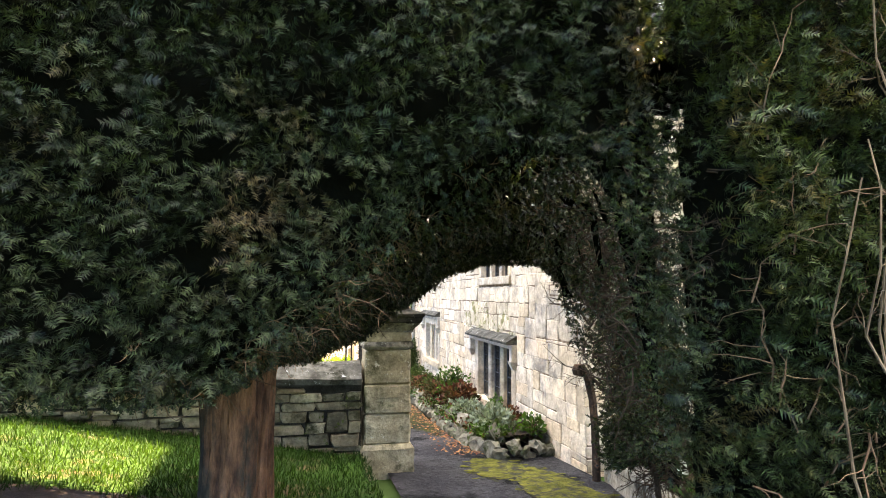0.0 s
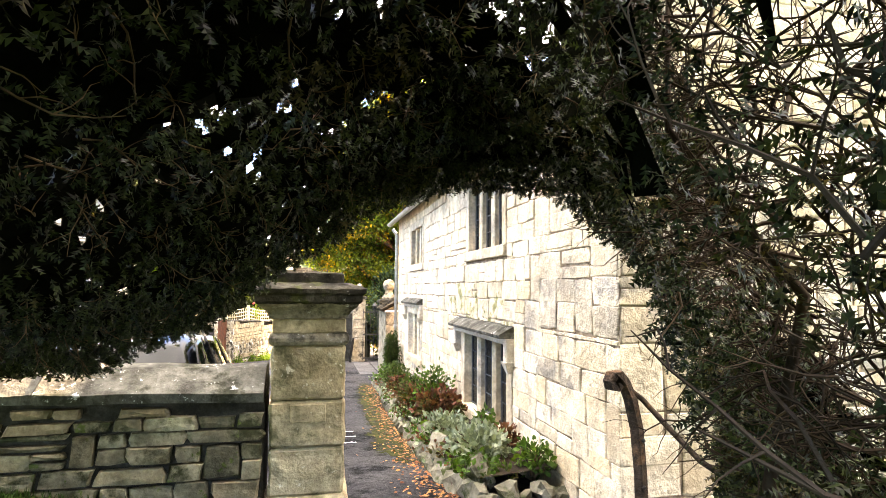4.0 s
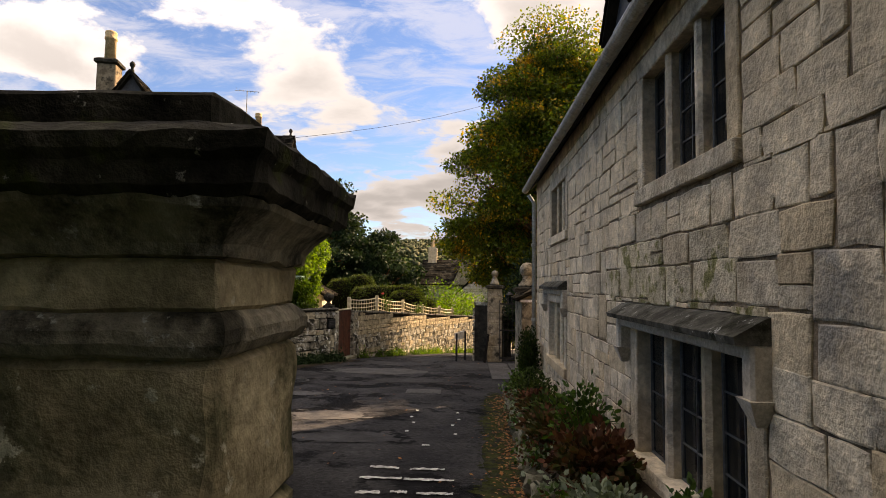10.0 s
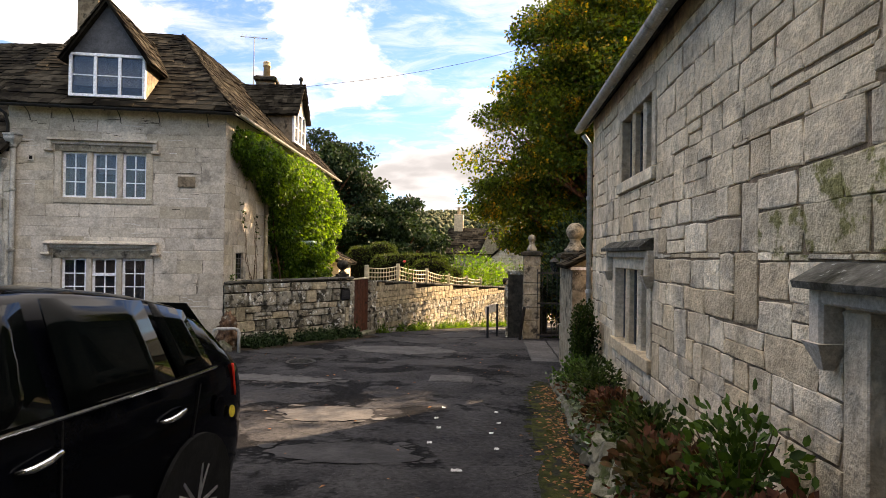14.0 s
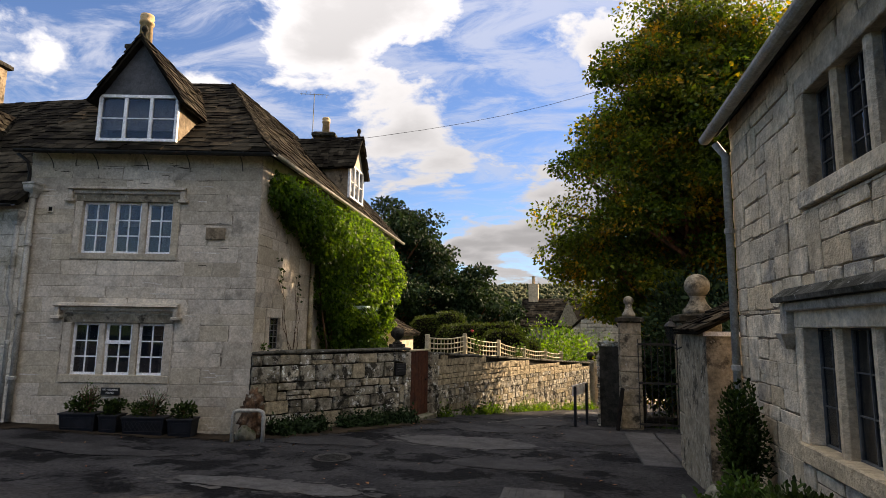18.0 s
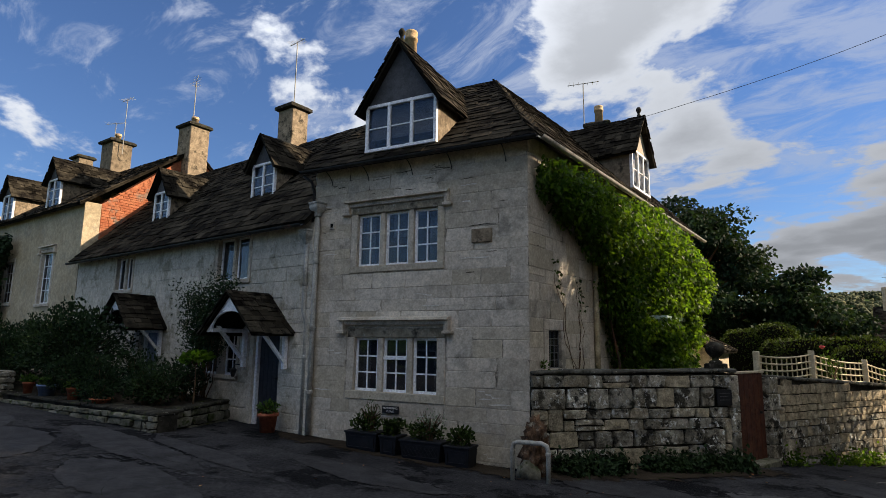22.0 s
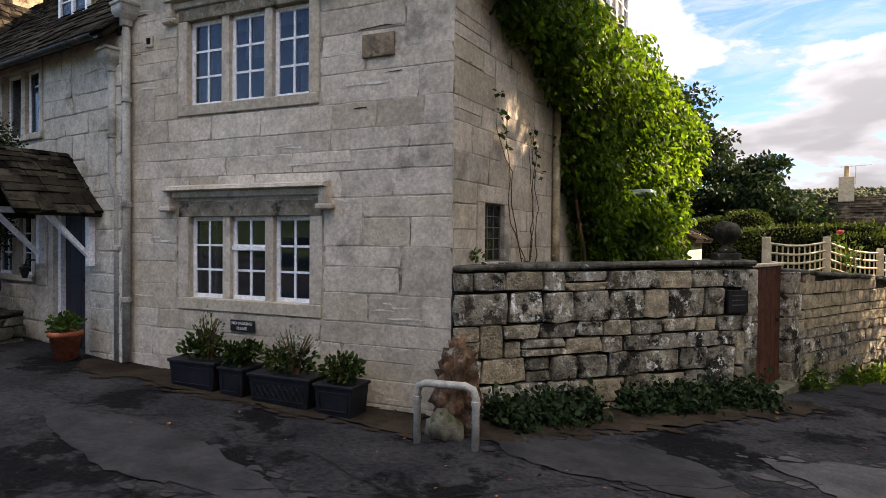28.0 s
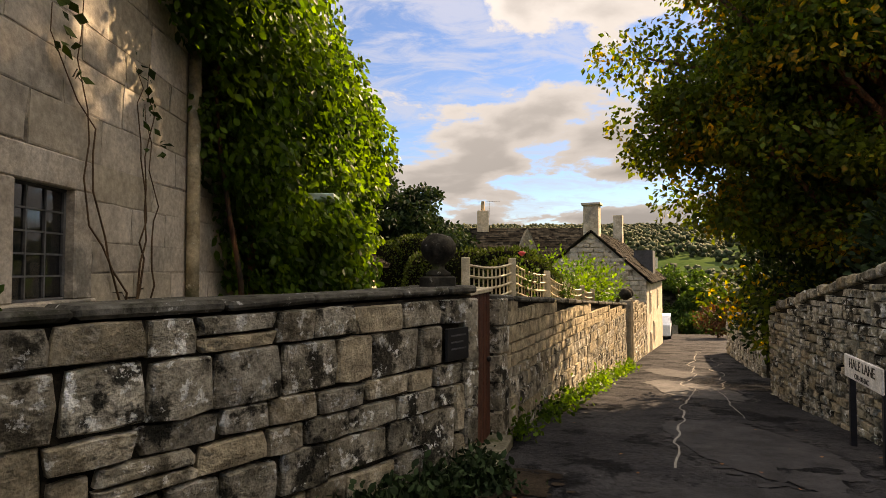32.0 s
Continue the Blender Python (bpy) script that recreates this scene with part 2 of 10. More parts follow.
M_DRESSED = mat("dressed_stone", (0.40, 0.34, 0.26), (0.52, 0.46, 0.37), 2.5, 0.88, 0.35, 50, (0.22, 0.20, 0.16), 0.25)
M_PILLAR = mat("pillar_stone", (0.25, 0.198, 0.115), (0.50, 0.41, 0.26), 2.2, 0.92, 0.7, 30, (0.09, 0.085, 0.045), 0.38, spec=0.06, blotch=0.32, c3_scale=2.6, c3_edge=0.15, bump_dist=0.015, c4=(0.52, 0.46, 0.33), c4_amount=0.2, c4_scale=14)
M_BEDROCK = mat("mossy_rock", (0.085, 0.08, 0.055), (0.20, 0.185, 0.14), 4, 0.95, 0.9, 30, (0.045, 0.055, 0.02), 0.4, 0.3, c3_scale=5, spec=0.08)
M_MOSSCAP = mat("mossy_black_stone", (0.013, 0.012, 0.010), (0.055, 0.05, 0.038), 6, 0.97, 1.0, 28, (0.05, 0.055, 0.02), 0.25, c3_scale=5, spec=0.06, c4=(0.33, 0.32, 0.28), c4_amount=0.16, c4_scale=16, blotch=0.4)
M_SLATE = mat("stone_slate", (0.013, 0.011, 0.008), (0.042, 0.036, 0.026), 1.2, 0.95, 0.8, 30, (0.007, 0.006, 0.005), 0.5, 0.65, island=True, spec=0.02)
M_TARMAC = mat("worn_tarmac", (0.024, 0.0235, 0.0255), (0.051, 0.050, 0.051), 1.3, 0.85, 1.0, 90, (0.010, 0.010, 0.011), 0.52, c3_scale=1.1, c3_edge=0.06, spec=0.03, blotch=0.45, bump_dist=0.02, c4=(0.16, 0.155, 0.145), c4_amount=0.14, c4_scale=70)
M_EARTH = mat("earth", (0.020, 0.015, 0.011), (0.045, 0.034, 0.023), 2, 0.97, 0.9, 40, spec=0.05)
M_LAWN = mat("lawn", (0.015, 0.038, 0.007), (0.028, 0.062, 0.010), 1.5, 0.95, 0.9, 60, (0.075, 0.055, 0.025), 0.3, spec=0.05)
M_FIELD = mat("far_fields", (0.028, 0.052, 0.016), (0.062, 0.090, 0.028), 0.012, 0.95, 0.0, 0.3, (0.035, 0.055, 0.03), 0.5, c3_scale=0.02, spec=0.0)
M_YEW = mat("yew_needles", (0.008, 0.014, 0.006), (0.029, 0.038, 0.015), 3.5, 0.5, 0, 30, (0.055, 0.040, 0.018), 0.22, 0.9, through_light=0.12, island=True, spec=0.12)
# yellower growth, and lightened as the lit copy of the yew needles
M_YEWSIDE = mat("lit_ragged_yew_needles", (0.012, 0.021, 0.007), (0.040, 0.050, 0.016), 3.0, 0.5, 0, 30, (0.085, 0.055, 0.020), 0.32, 0.9, through_light=0.14, island=True, spec=0.12)
# near-black: the shade deep inside yews and hedges, put into colour
M_INNERSHADE = mat("inner_shade_black", (0.003, 0.0035, 0.002), (0.006, 0.006, 0.004), 4, 0.97, 0.3, 20, spec=0.0)
M_YEWWOOD = mat("dark_yew_wood", (0.03, 0.02, 0.013), (0.07, 0.045, 0.028), 8, 0.9, 0.4, 40, spec=0.05)
M_DRYSTEM = mat("dry_stem", (0.075, 0.048, 0.026), (0.15, 0.10, 0.055), 8, 0.9, 0.3, 40)
M_BARK = mat("bark", (0.045, 0.019, 0.011), (0.23, 0.105, 0.05), 7, 0.95, 1.0, 25, (0.035, 0.03, 0.02), 0.4, stretch=(2.0, 2.0, 0.6), blotch=0.4, bump_dist=0.03)
M_TWIG = mat("twigs", (0.06, 0.034, 0.018), (0.13, 0.078, 0.04), 8, 0.9, 0.3, 40)
M_LIME = mat("autumn_leaf", (0.034, 0.070, 0.008), (0.105, 0.125, 0.012), 1.1, 0.5, 0, 20, (0.44, 0.23, 0.014), 0.32, 0.6, through_light=0.52, island=True, c3_scale=1.3, spec=0.15)
M_CEDAR = mat("cedar_leaf", (0.010, 0.022, 0.011), (0.026, 0.045, 0.018), 0.6, 0.7, 0, 10, None, vary=0.6, through_light=0.15, island=True, spec=0.08)
M_WISTERIA = mat("climber_leaf", (0.026, 0.066, 0.008), (0.095, 0.160, 0.014), 1.8, 0.45, 0, 20, None, vary=0.6, through_light=0.58, island=True, spec=0.2)
M_BOX = mat("clipped_box", (0.020, 0.036, 0.008), (0.045, 0.065, 0.014), 2, 0.7, 0, 20, None, vary=0.6, through_light=0.2, island=True, spec=0.1)
M_WEED = mat("weed_leaf", (0.025, 0.055, 0.010), (0.06, 0.11, 0.02), 3, 0.6, 0, 20, None, vary=0.5, through_light=0.35, island=True, spec=0.15)
M_REDLEAF = mat("red_leaf", (0.065, 0.022, 0.014), (0.12, 0.05, 0.026), 5, 0.7, 0, 20, (0.04, 0.05, 0.014), 0.5, 0.5, through_light=0.2, island=True, spec=0.1)
M_GREYLEAF = mat("sage_leaf", (0.12, 0.15, 0.10), (0.20, 0.23, 0.16), 5, 0.7, 0, 20, None, vary=0.3, through_light=0.2, island=True)
M_WHITE = mat("white_paint", (0.78, 0.79, 0.80), (0.86, 0.86, 0.86), 4, 0.45, 0.05, 80, (0.66, 0.66, 0.63), 0.1)
M_IRON = mat("black_iron", (0.012, 0.012, 0.012), (0.03, 0.028, 0.025), 10, 0.5, 0.3, 60, (0.10, 0.05, 0.03), 0.1)
M_RUST = mat("rusted_iron", (0.014, 0.010, 0.008), (0.06, 0.040, 0.027), 14, 0.8, 0.9, 50, (0.12, 0.065, 0.035), 0.25, c3_scale=9, spec=0.1)
M_GUTTER = mat("grey_gutter", (0.30, 0.29, 0.25), (0.40, 0.38, 0.33), 5, 0.55, 0.15, 50, (0.16, 0.15, 0.12), 0.25)
M_LEAD = mat("lead_grey", (0.055, 0.055, 0.058), (0.09, 0.09, 0.092), 3, 0.6, 0.2, 40)
M_BRICK = mat("orange_brick", (0.34, 0.10, 0.045), (0.46, 0.17, 0.08), 5, 0.9, 0.5, 40, (0.25, 0.18, 0.13), 0.3, 0.2)
M_RENDER = mat("cream_render", (0.36, 0.29, 0.185), (0.47, 0.39, 0.26), 1.2, 0.9, 0.4, 40, (0.36, 0.31, 0.22), 0.35)
M_COTTAGE = mat("cottage_limewash", (0.44, 0.40, 0.32), (0.56, 0.51, 0.42), 1.5, 0.92, 0.5, 35, (0.30, 0.27, 0.20), 0.35)
M_DOORWOOD = mat("red_brown_door", (0.052, 0.019, 0.011), (0.088, 0.031, 0.017), 6, 0.7, 0.3, 50, (0.10, 0.04, 0.02), 0.3)
M_TRELLIS = mat("pale_trellis_wood", (0.42, 0.36, 0.24), (0.55, 0.48, 0.34), 6, 0.85, 0.3, 60)
M_ROADPAINT = mat("worn_road_paint", (0.30, 0.30, 0.285), (0.52, 0.52, 0.49), 12, 0.8, 0.4, 80, (0.08, 0.08, 0.08), 0.35, c3_scale=14)
M_POT = mat("terracotta", (0.30, 0.075, 0.035), (0.38, 0.12, 0.06), 6, 0.85, 0.2, 50, (0.20, 0.10, 0.07), 0.2)
M_CHIMPOT = mat("buff_chimney_pot", (0.42, 0.28, 0.14), (0.52, 0.38, 0.22), 6, 0.85, 0.2, 50)
M_CARPAINT = mat("black_car_paint", (0.0015, 0.0018, 0.003), (0.0025, 0.003, 0.005), 2, 0.06, 0, 90, None, spec=0.04)
M_CHROME = mat("chrome", (0.75, 0.75, 0.76), (0.8, 0.8, 0.8), 3, 0.15, 0, 50, None, metal=1.0)
M_RUBBER = mat("rubber", (0.008, 0.008, 0.008), (0.014, 0.014, 0.014), 6, 0.8, 0.2, 60, spec=0.1)
M_ALLOY = mat("alloy", (0.45, 0.45, 0.46), (0.55, 0.55, 0.56), 6, 0.35, 0, 60, metal=0.9)
M_TAIL = mat("red_lens", (0.45, 0.02, 0.012), (0.55, 0.03, 0.015), 8, 0.15, 0, 60)
M_DARK = mat("near_black", (0.008, 0.008, 0.008), (0.02, 0.018, 0.016), 2, 0.95, 0, 20, spec=0.0)
M_BLACKPLASTIC = mat("black_plastic", (0.006, 0.007, 0.009), (0.014, 0.014, 0.017), 6, 0.6, 0.1, 60)
M_CURTAIN = mat("pale_blind", (0.45, 0.46, 0.46), (0.60, 0.60, 0.58), 9, 0.9, 0.1, 40)
M_GLASS = glass_mat("window_glass", (0.012, 0.016, 0.022), 0.03, 0.5, 1.0)
M_GLASSDARK = glass_mat("old_leaded_glass", (0.008, 0.010, 0.012), 0.03, 0.7, 0.8)
M_CARGLASS = glass_mat("car_glass", (0.002, 0.003, 0.003), 0.02, 0.97, 0.5, 1.16)
M_REDLITTER = mat("fallen_leaves", (0.12, 0.035, 0.02), (0.26, 0.13, 0.04), 14, 0.8, 0, 30, None, vary=0.5, island=True)
M_SIGNWHITE = mat("sign_white", (0.62, 0.60, 0.55), (0.72, 0.70, 0.66), 5, 0.5, 0.05, 60, (0.4, 0.37, 0.3), 0.2)
M_SIGNBLACK = mat("sign_black", (0.012, 0.012, 0.012), (0.02, 0.02, 0.02), 5, 0.4, 0, 60)
M_PALEGREEN = mat("pale_green_paint", (0.42, 0.52, 0.45), (0.50, 0.60, 0.52), 4, 0.6, 0.1, 60)

M_STACK = mat("weathered_stack", (0.15, 0.115, 0.078), (0.32, 0.25, 0.165), 4.0, 0.93, 0.9, 26, (0.06, 0.05, 0.036), 0.4, 0.2, c3_scale=4.0, spec=0.06, blotch=0.4)
M_COPE = mat("lichened_cope", (0.045, 0.042, 0.034), (0.125, 0.12, 0.10), 5, 0.97, 1.0, 28, (0.03, 0.03, 0.02), 0.4, c3_scale=4, spec=0.06, c4=(0.34, 0.34, 0.31), c4_amount=0.22, c4_scale=14, blotch=0.4)
M_CHURCH = mat("mossy_rubble", (0.10, 0.088, 0.055), (0.24, 0.205, 0.13), 3.5, 0.96, 1.0, 26, (0.030, 0.032, 0.015), 0.5, 0.4, c3_scale=4.5, spec=0.06, blotch=0.45, tone=(0.22, 0.17, 0.10), c4=(0.075, 0.095, 0.025), c4_amount=0.25, c4_scale=8)
M_PIER = mat("old_pier_stone", (0.17, 0.145, 0.10), (0.34, 0.30, 0.225), 3.0, 0.93, 1.0, 30, (0.05, 0.045, 0.033), 0.45, c3_scale=3.0, spec=0.08, blotch=0.4, c4=(0.42, 0.41, 0.36), c4_amount=0.2, c4_scale=11)
M_MOSSDARK = mat("dark_moss", (0.018, 0.022, 0.008), (0.045, 0.048, 0.016), 8, 0.97, 1.0, 70, (0.02, 0.02, 0.018), 0.55, c3_scale=7, spec=0.03)
M_MOSS = mat("path_moss", (0.045, 0.05, 0.012), (0.11, 0.105, 0.022), 8, 0.97, 1.0, 70, (0.03, 0.03, 0.025), 0.5, c3_scale=9, spec=0.03)
M_CAME = mat("lead_came", (0.07, 0.07, 0.07), (0.12, 0.12, 0.115), 8, 0.6, 0.1, 60)
M_EGREEN = mat("algae_limestone", (0.40, 0.335, 0.215), (0.56, 0.475, 0.34), 2.6, 0.92, 1.0, 30, (0.20, 0.185, 0.075), 0.46, 0.18, c3_scale=5.0, c3_edge=0.07, bump_dist=0.022, blotch=0.3)

# ---- builders ----
rng = np.random.default_rng(7)


def mesh_of(bm, name):
    me = bpy.data.meshes.new(name)
    bm.to_mesh(me)
    bm.free()
    return me


def part(name, bm, material, parent, label="", m=None, smooth=False):
    """One mesh object under a thing or a part."""
    me = mesh_of(bm, name) if isinstance(bm, bmesh.types.BMesh) else bm
    if not me.materials:
        me.materials.append(material)
    if smooth:
        me.shade_smooth()
    ob = new(name, me)
    ob.parent = parent
    if m is not None:
        ob.matrix_basis = m
    if label:
        ob["label"] = label
    return ob


def thing(name, m, label, category, group="", kind=""):
    return_ob = new(name)
    return_ob.matrix_basis = m
    return_ob.empty_display_size = 0.1
    return tagged(return_ob, label, category, group, kind)


def structure(name, bm, material, m=None, label="", category=""):
    me = mesh_of(bm, name) if isinstance(bm, bmesh.types.BMesh) else bm
    me.materials.append(material)
    ob = new(name, me)
    if m is not None:
        ob.matrix_basis = m
    return tagged(ob, label, category, kind="structure")


def box(bm, x0, x1, y0, y1, z0, z1, bevel=0.0, m=None):
    r = bmesh.ops.create_cube(bm, size=1.0)
    vs = r["verts"]
    for v in vs:
        v.co = Vector(((x0 + x1) / 2 + v.co.x * (x1 - x0), (y0 + y1) / 2 + v.co.y * (y1 - y0), (z0 + z1) / 2 + v.co.z * (z1 - z0)))
    if bevel:
        es = list({e for v in vs for e in v.link_edges})
        r2 = bmesh.ops.bevel(bm, geom=es, offset=bevel, segments=1, affect="EDGES", profile=0.5)
        vs = list({v for f in r2["faces"] for v in f.verts} | {v for v in vs if v.is_valid})
    if m is not None:
        for v in vs:
            v.co = m @ v.co
    return vs


def cuboid(x0, x1, y0, y1, z0, z1, bevel=0.0):
    bm = bmesh.new()
    box(bm, x0, x1, y0, y1, z0, z1, bevel)
    return bm


def prism(points, y0, y1, axis="y"):
    """A flat outline in (x, z) pushed from y0 to y1."""
    bm = bmesh.new()
    a = [bm.verts.new((x, y0, z)) for x, z in points]
    b = [bm.verts.new((x, y1, z)) for x, z in points]
    n = len(points)
    bm.faces.new(a[::-1])
    bm.faces.new(b)
    for i in range(n):
        bm.faces.new((a[i], a[(i + 1) % n], b[(i + 1) % n], b[i]))
    bmesh.ops.recalc_face_normals(bm, faces=bm.faces)
    return bm


def lathe(profile, seg=16, bm=None):
    """Turned solid from (radius, z) pairs."""
    bm = bm or bmesh.new()
    rings = []
    for r, z in profile:
        rings.append([bm.verts.new((r * math.cos(2 * math.pi * i / seg), r * math.sin(2 * math.pi * i / seg), z)) for i in range(seg)])
    for a, b in zip(rings, rings[1:]):
        for i in range(seg):
            bm.faces.new((a[i], a[(i + 1) % seg], b[(i + 1) % seg], b[i]))
    bm.faces.new(rings[0][::-1])
    bm.faces.new(rings[-1])
    return bm


def square_lathe(profile, bm=None):
    """Square moulded solid from (half width, z) pairs."""
    bm = bm or bmesh.new()
    rings = [[bm.verts.new((sx * r, sy * r, z)) for sx, sy in ((-1, -1), (1, -1), (1, 1), (-1, 1))] for r, z in profile]
    for a, b in zip(rings, rings[1:]):
        for i in range(4):
            bm.faces.new((a[i], a[(i + 1) % 4], b[(i + 1) % 4], b[i]))
    bm.faces.new(rings[0][::-1])
    bm.faces.new(rings[-1])
    return bm


def tube(bm, points, radii, seg=8):
    """A pipe along points; radii a number or one a point."""
    pts = [Vector(p) for p in points]
    if not hasattr(radii, "__len__"):
        radii = [radii] * len(pts)
    rings = []
    side = None
    for i, p in enumerate(pts):
        d = (pts[min(i + 1, len(pts) - 1)] - pts[max(i - 1, 0)]).normalized()
        ref = Vector((0, 0, 1)) if abs(d.z) < 0.9 else Vector((1, 0, 0))
        s = d.cross(ref).normalized() if side is None else (side - d * side.dot(d)).normalized()
        side = s
        u = d.cross(s)
        rings.append([bm.verts.new(p + (s * math.cos(2 * math.pi * k / seg) + u * math.sin(2 * math.pi * k / seg)) * radii[i]) for k in range(seg)])
    for a, b in zip(rings, rings[1:]):
        for k in range(seg):
            bm.faces.new((a[k], a[(k + 1) % seg], b[(k + 1) % seg], b[k]))
    bm.faces.new(rings[0][::-1])
    bm.faces.new(rings[-1])
    return bm


def frame_at(origin, right):
    """A wall's frame: x to the right as seen from outside, y into the wall, z up."""
    x = Vector((right[0], right[1], 0)).normalized()
    z = Vector((0, 0, 1))
    y = z.cross(x)
    return Matrix(((x.x, y.x, z.x, origin[0]), (x.y, y.y, z.y, origin[1]), (x.z, y.z, z.z, origin[2]), (0, 0, 0, 1)))


def pierced(x0, x1, z0, z1, thick, holes):
    """A wall slab from y=0 to y=thick with rectangular openings (x0, x1, z0, z1) through it."""
    xs = sorted({x0, x1, *[min(max(v, x0), x1) for h in holes for v in h[:2]]})
    zs = sorted({z0, z1, *[min(max(v, z0), z1) for h in holes for v in h[2:]]})
    bm = bmesh.new()
    memo = {}

    def vert(x, y, z):
        k = (round(x, 4), round(y, 4), round(z, 4))
        if k not in memo:
            memo[k] = bm.verts.new((x, y, z))
        return memo[k]

    def solid(i, j):
        if not (0 <= i < len(xs) - 1 and 0 <= j < len(zs) - 1):
            return False
        cx, cz = (xs[i] + xs[i + 1]) / 2, (zs[j] + zs[j + 1]) / 2
        return not any(a < cx < b and c < cz < d for a, b, c, d in holes)

    for i in range(len(xs) - 1):
        for j in range(len(zs) - 1):
            if not solid(i, j):
                continue
            a, b, c, d = xs[i], xs[i + 1], zs[j], zs[j + 1]
            bm.faces.new([vert(*p) for p in ((a, 0, c), (b, 0, c), (b, 0, d), (a, 0, d))])
            bm.faces.new([vert(*p) for p in ((a, thick, c), (a, thick, d), (b, thick, d), (b, thick, c))])
            if not solid(i - 1, j):
                bm.faces.new([vert(*p) for p in ((a, 0, c), (a, 0, d), (a, thick, d), (a, thick, c))])
            if not solid(i + 1, j):
                bm.faces.new([vert(*p) for p in ((b, 0, c), (b, thick, c), (b, thick, d), (b, 0, d))])
            if not solid(i, j - 1):
                bm.faces.new([vert(*p) for p in ((a, 0, c), (a, thick, c), (b, thick, c), (b, 0, c))])
            if not solid(i, j + 1):
                bm.faces.new([vert(*p) for p in ((a, 0, d), (b, 0, d), (b, thick, d), (a, thick, d))])
    return bm


def stone_mesh(name, material, seed, rough, chamfer=0.1):
    """A unit block, face towards -y, with worn arrises and an uneven face; 1 x 1 x 1, centred in x and z, from y=0 to y=-1."""
    r = random.Random(seed)
    bm = bmesh.new()

    def j(s):
        return (r.random() - 0.5) * s
    ts = (-0.5, 0.0, 0.5)
    outer = [(x, z) for x, z in ((-.5, -.5), (0, -.5), (.5, -.5), (.5, 0), (.5, .5), (0, .5), (-.5, .5), (-.5, 0))]
    back, edge, face = [], [], []
    for k, (x, z) in enumerate(outer):
        corner = k % 2 == 0
        px, pz = x + j(rough * 0.16), z + j(rough * 0.16)
        if corner:
            px, pz = px * (1 - rough * 0.05), pz * (1 - rough * 0.05)
        back.append(bm.verts.new((px, 0.0, pz)))
        edge.append(bm.verts.new((px, -0.62 + j(0.15 * rough), pz)))
        face.append(bm.verts.new((px * (1 - chamfer) + j(rough * 0.06), -1.0 + j(0.35 * rough), pz * (1 - chamfer) + j(rough * 0.06))))
    mid = bm.verts.new((j(0.2), -1.0 - 0.25 * rough * r.random(), j(0.2)))
    for k in range(8):
        n = (k + 1) % 8
        bm.faces.new((back[k], back[n], edge[n], edge[k]))
        bm.faces.new((edge[k], edge[n], face[n], face[k]))
        bm.faces.new((face[k], face[n], mid))
    me = mesh_of(bm, name)
    me.materials.append(material)
    return me


STONE_SETS = {}


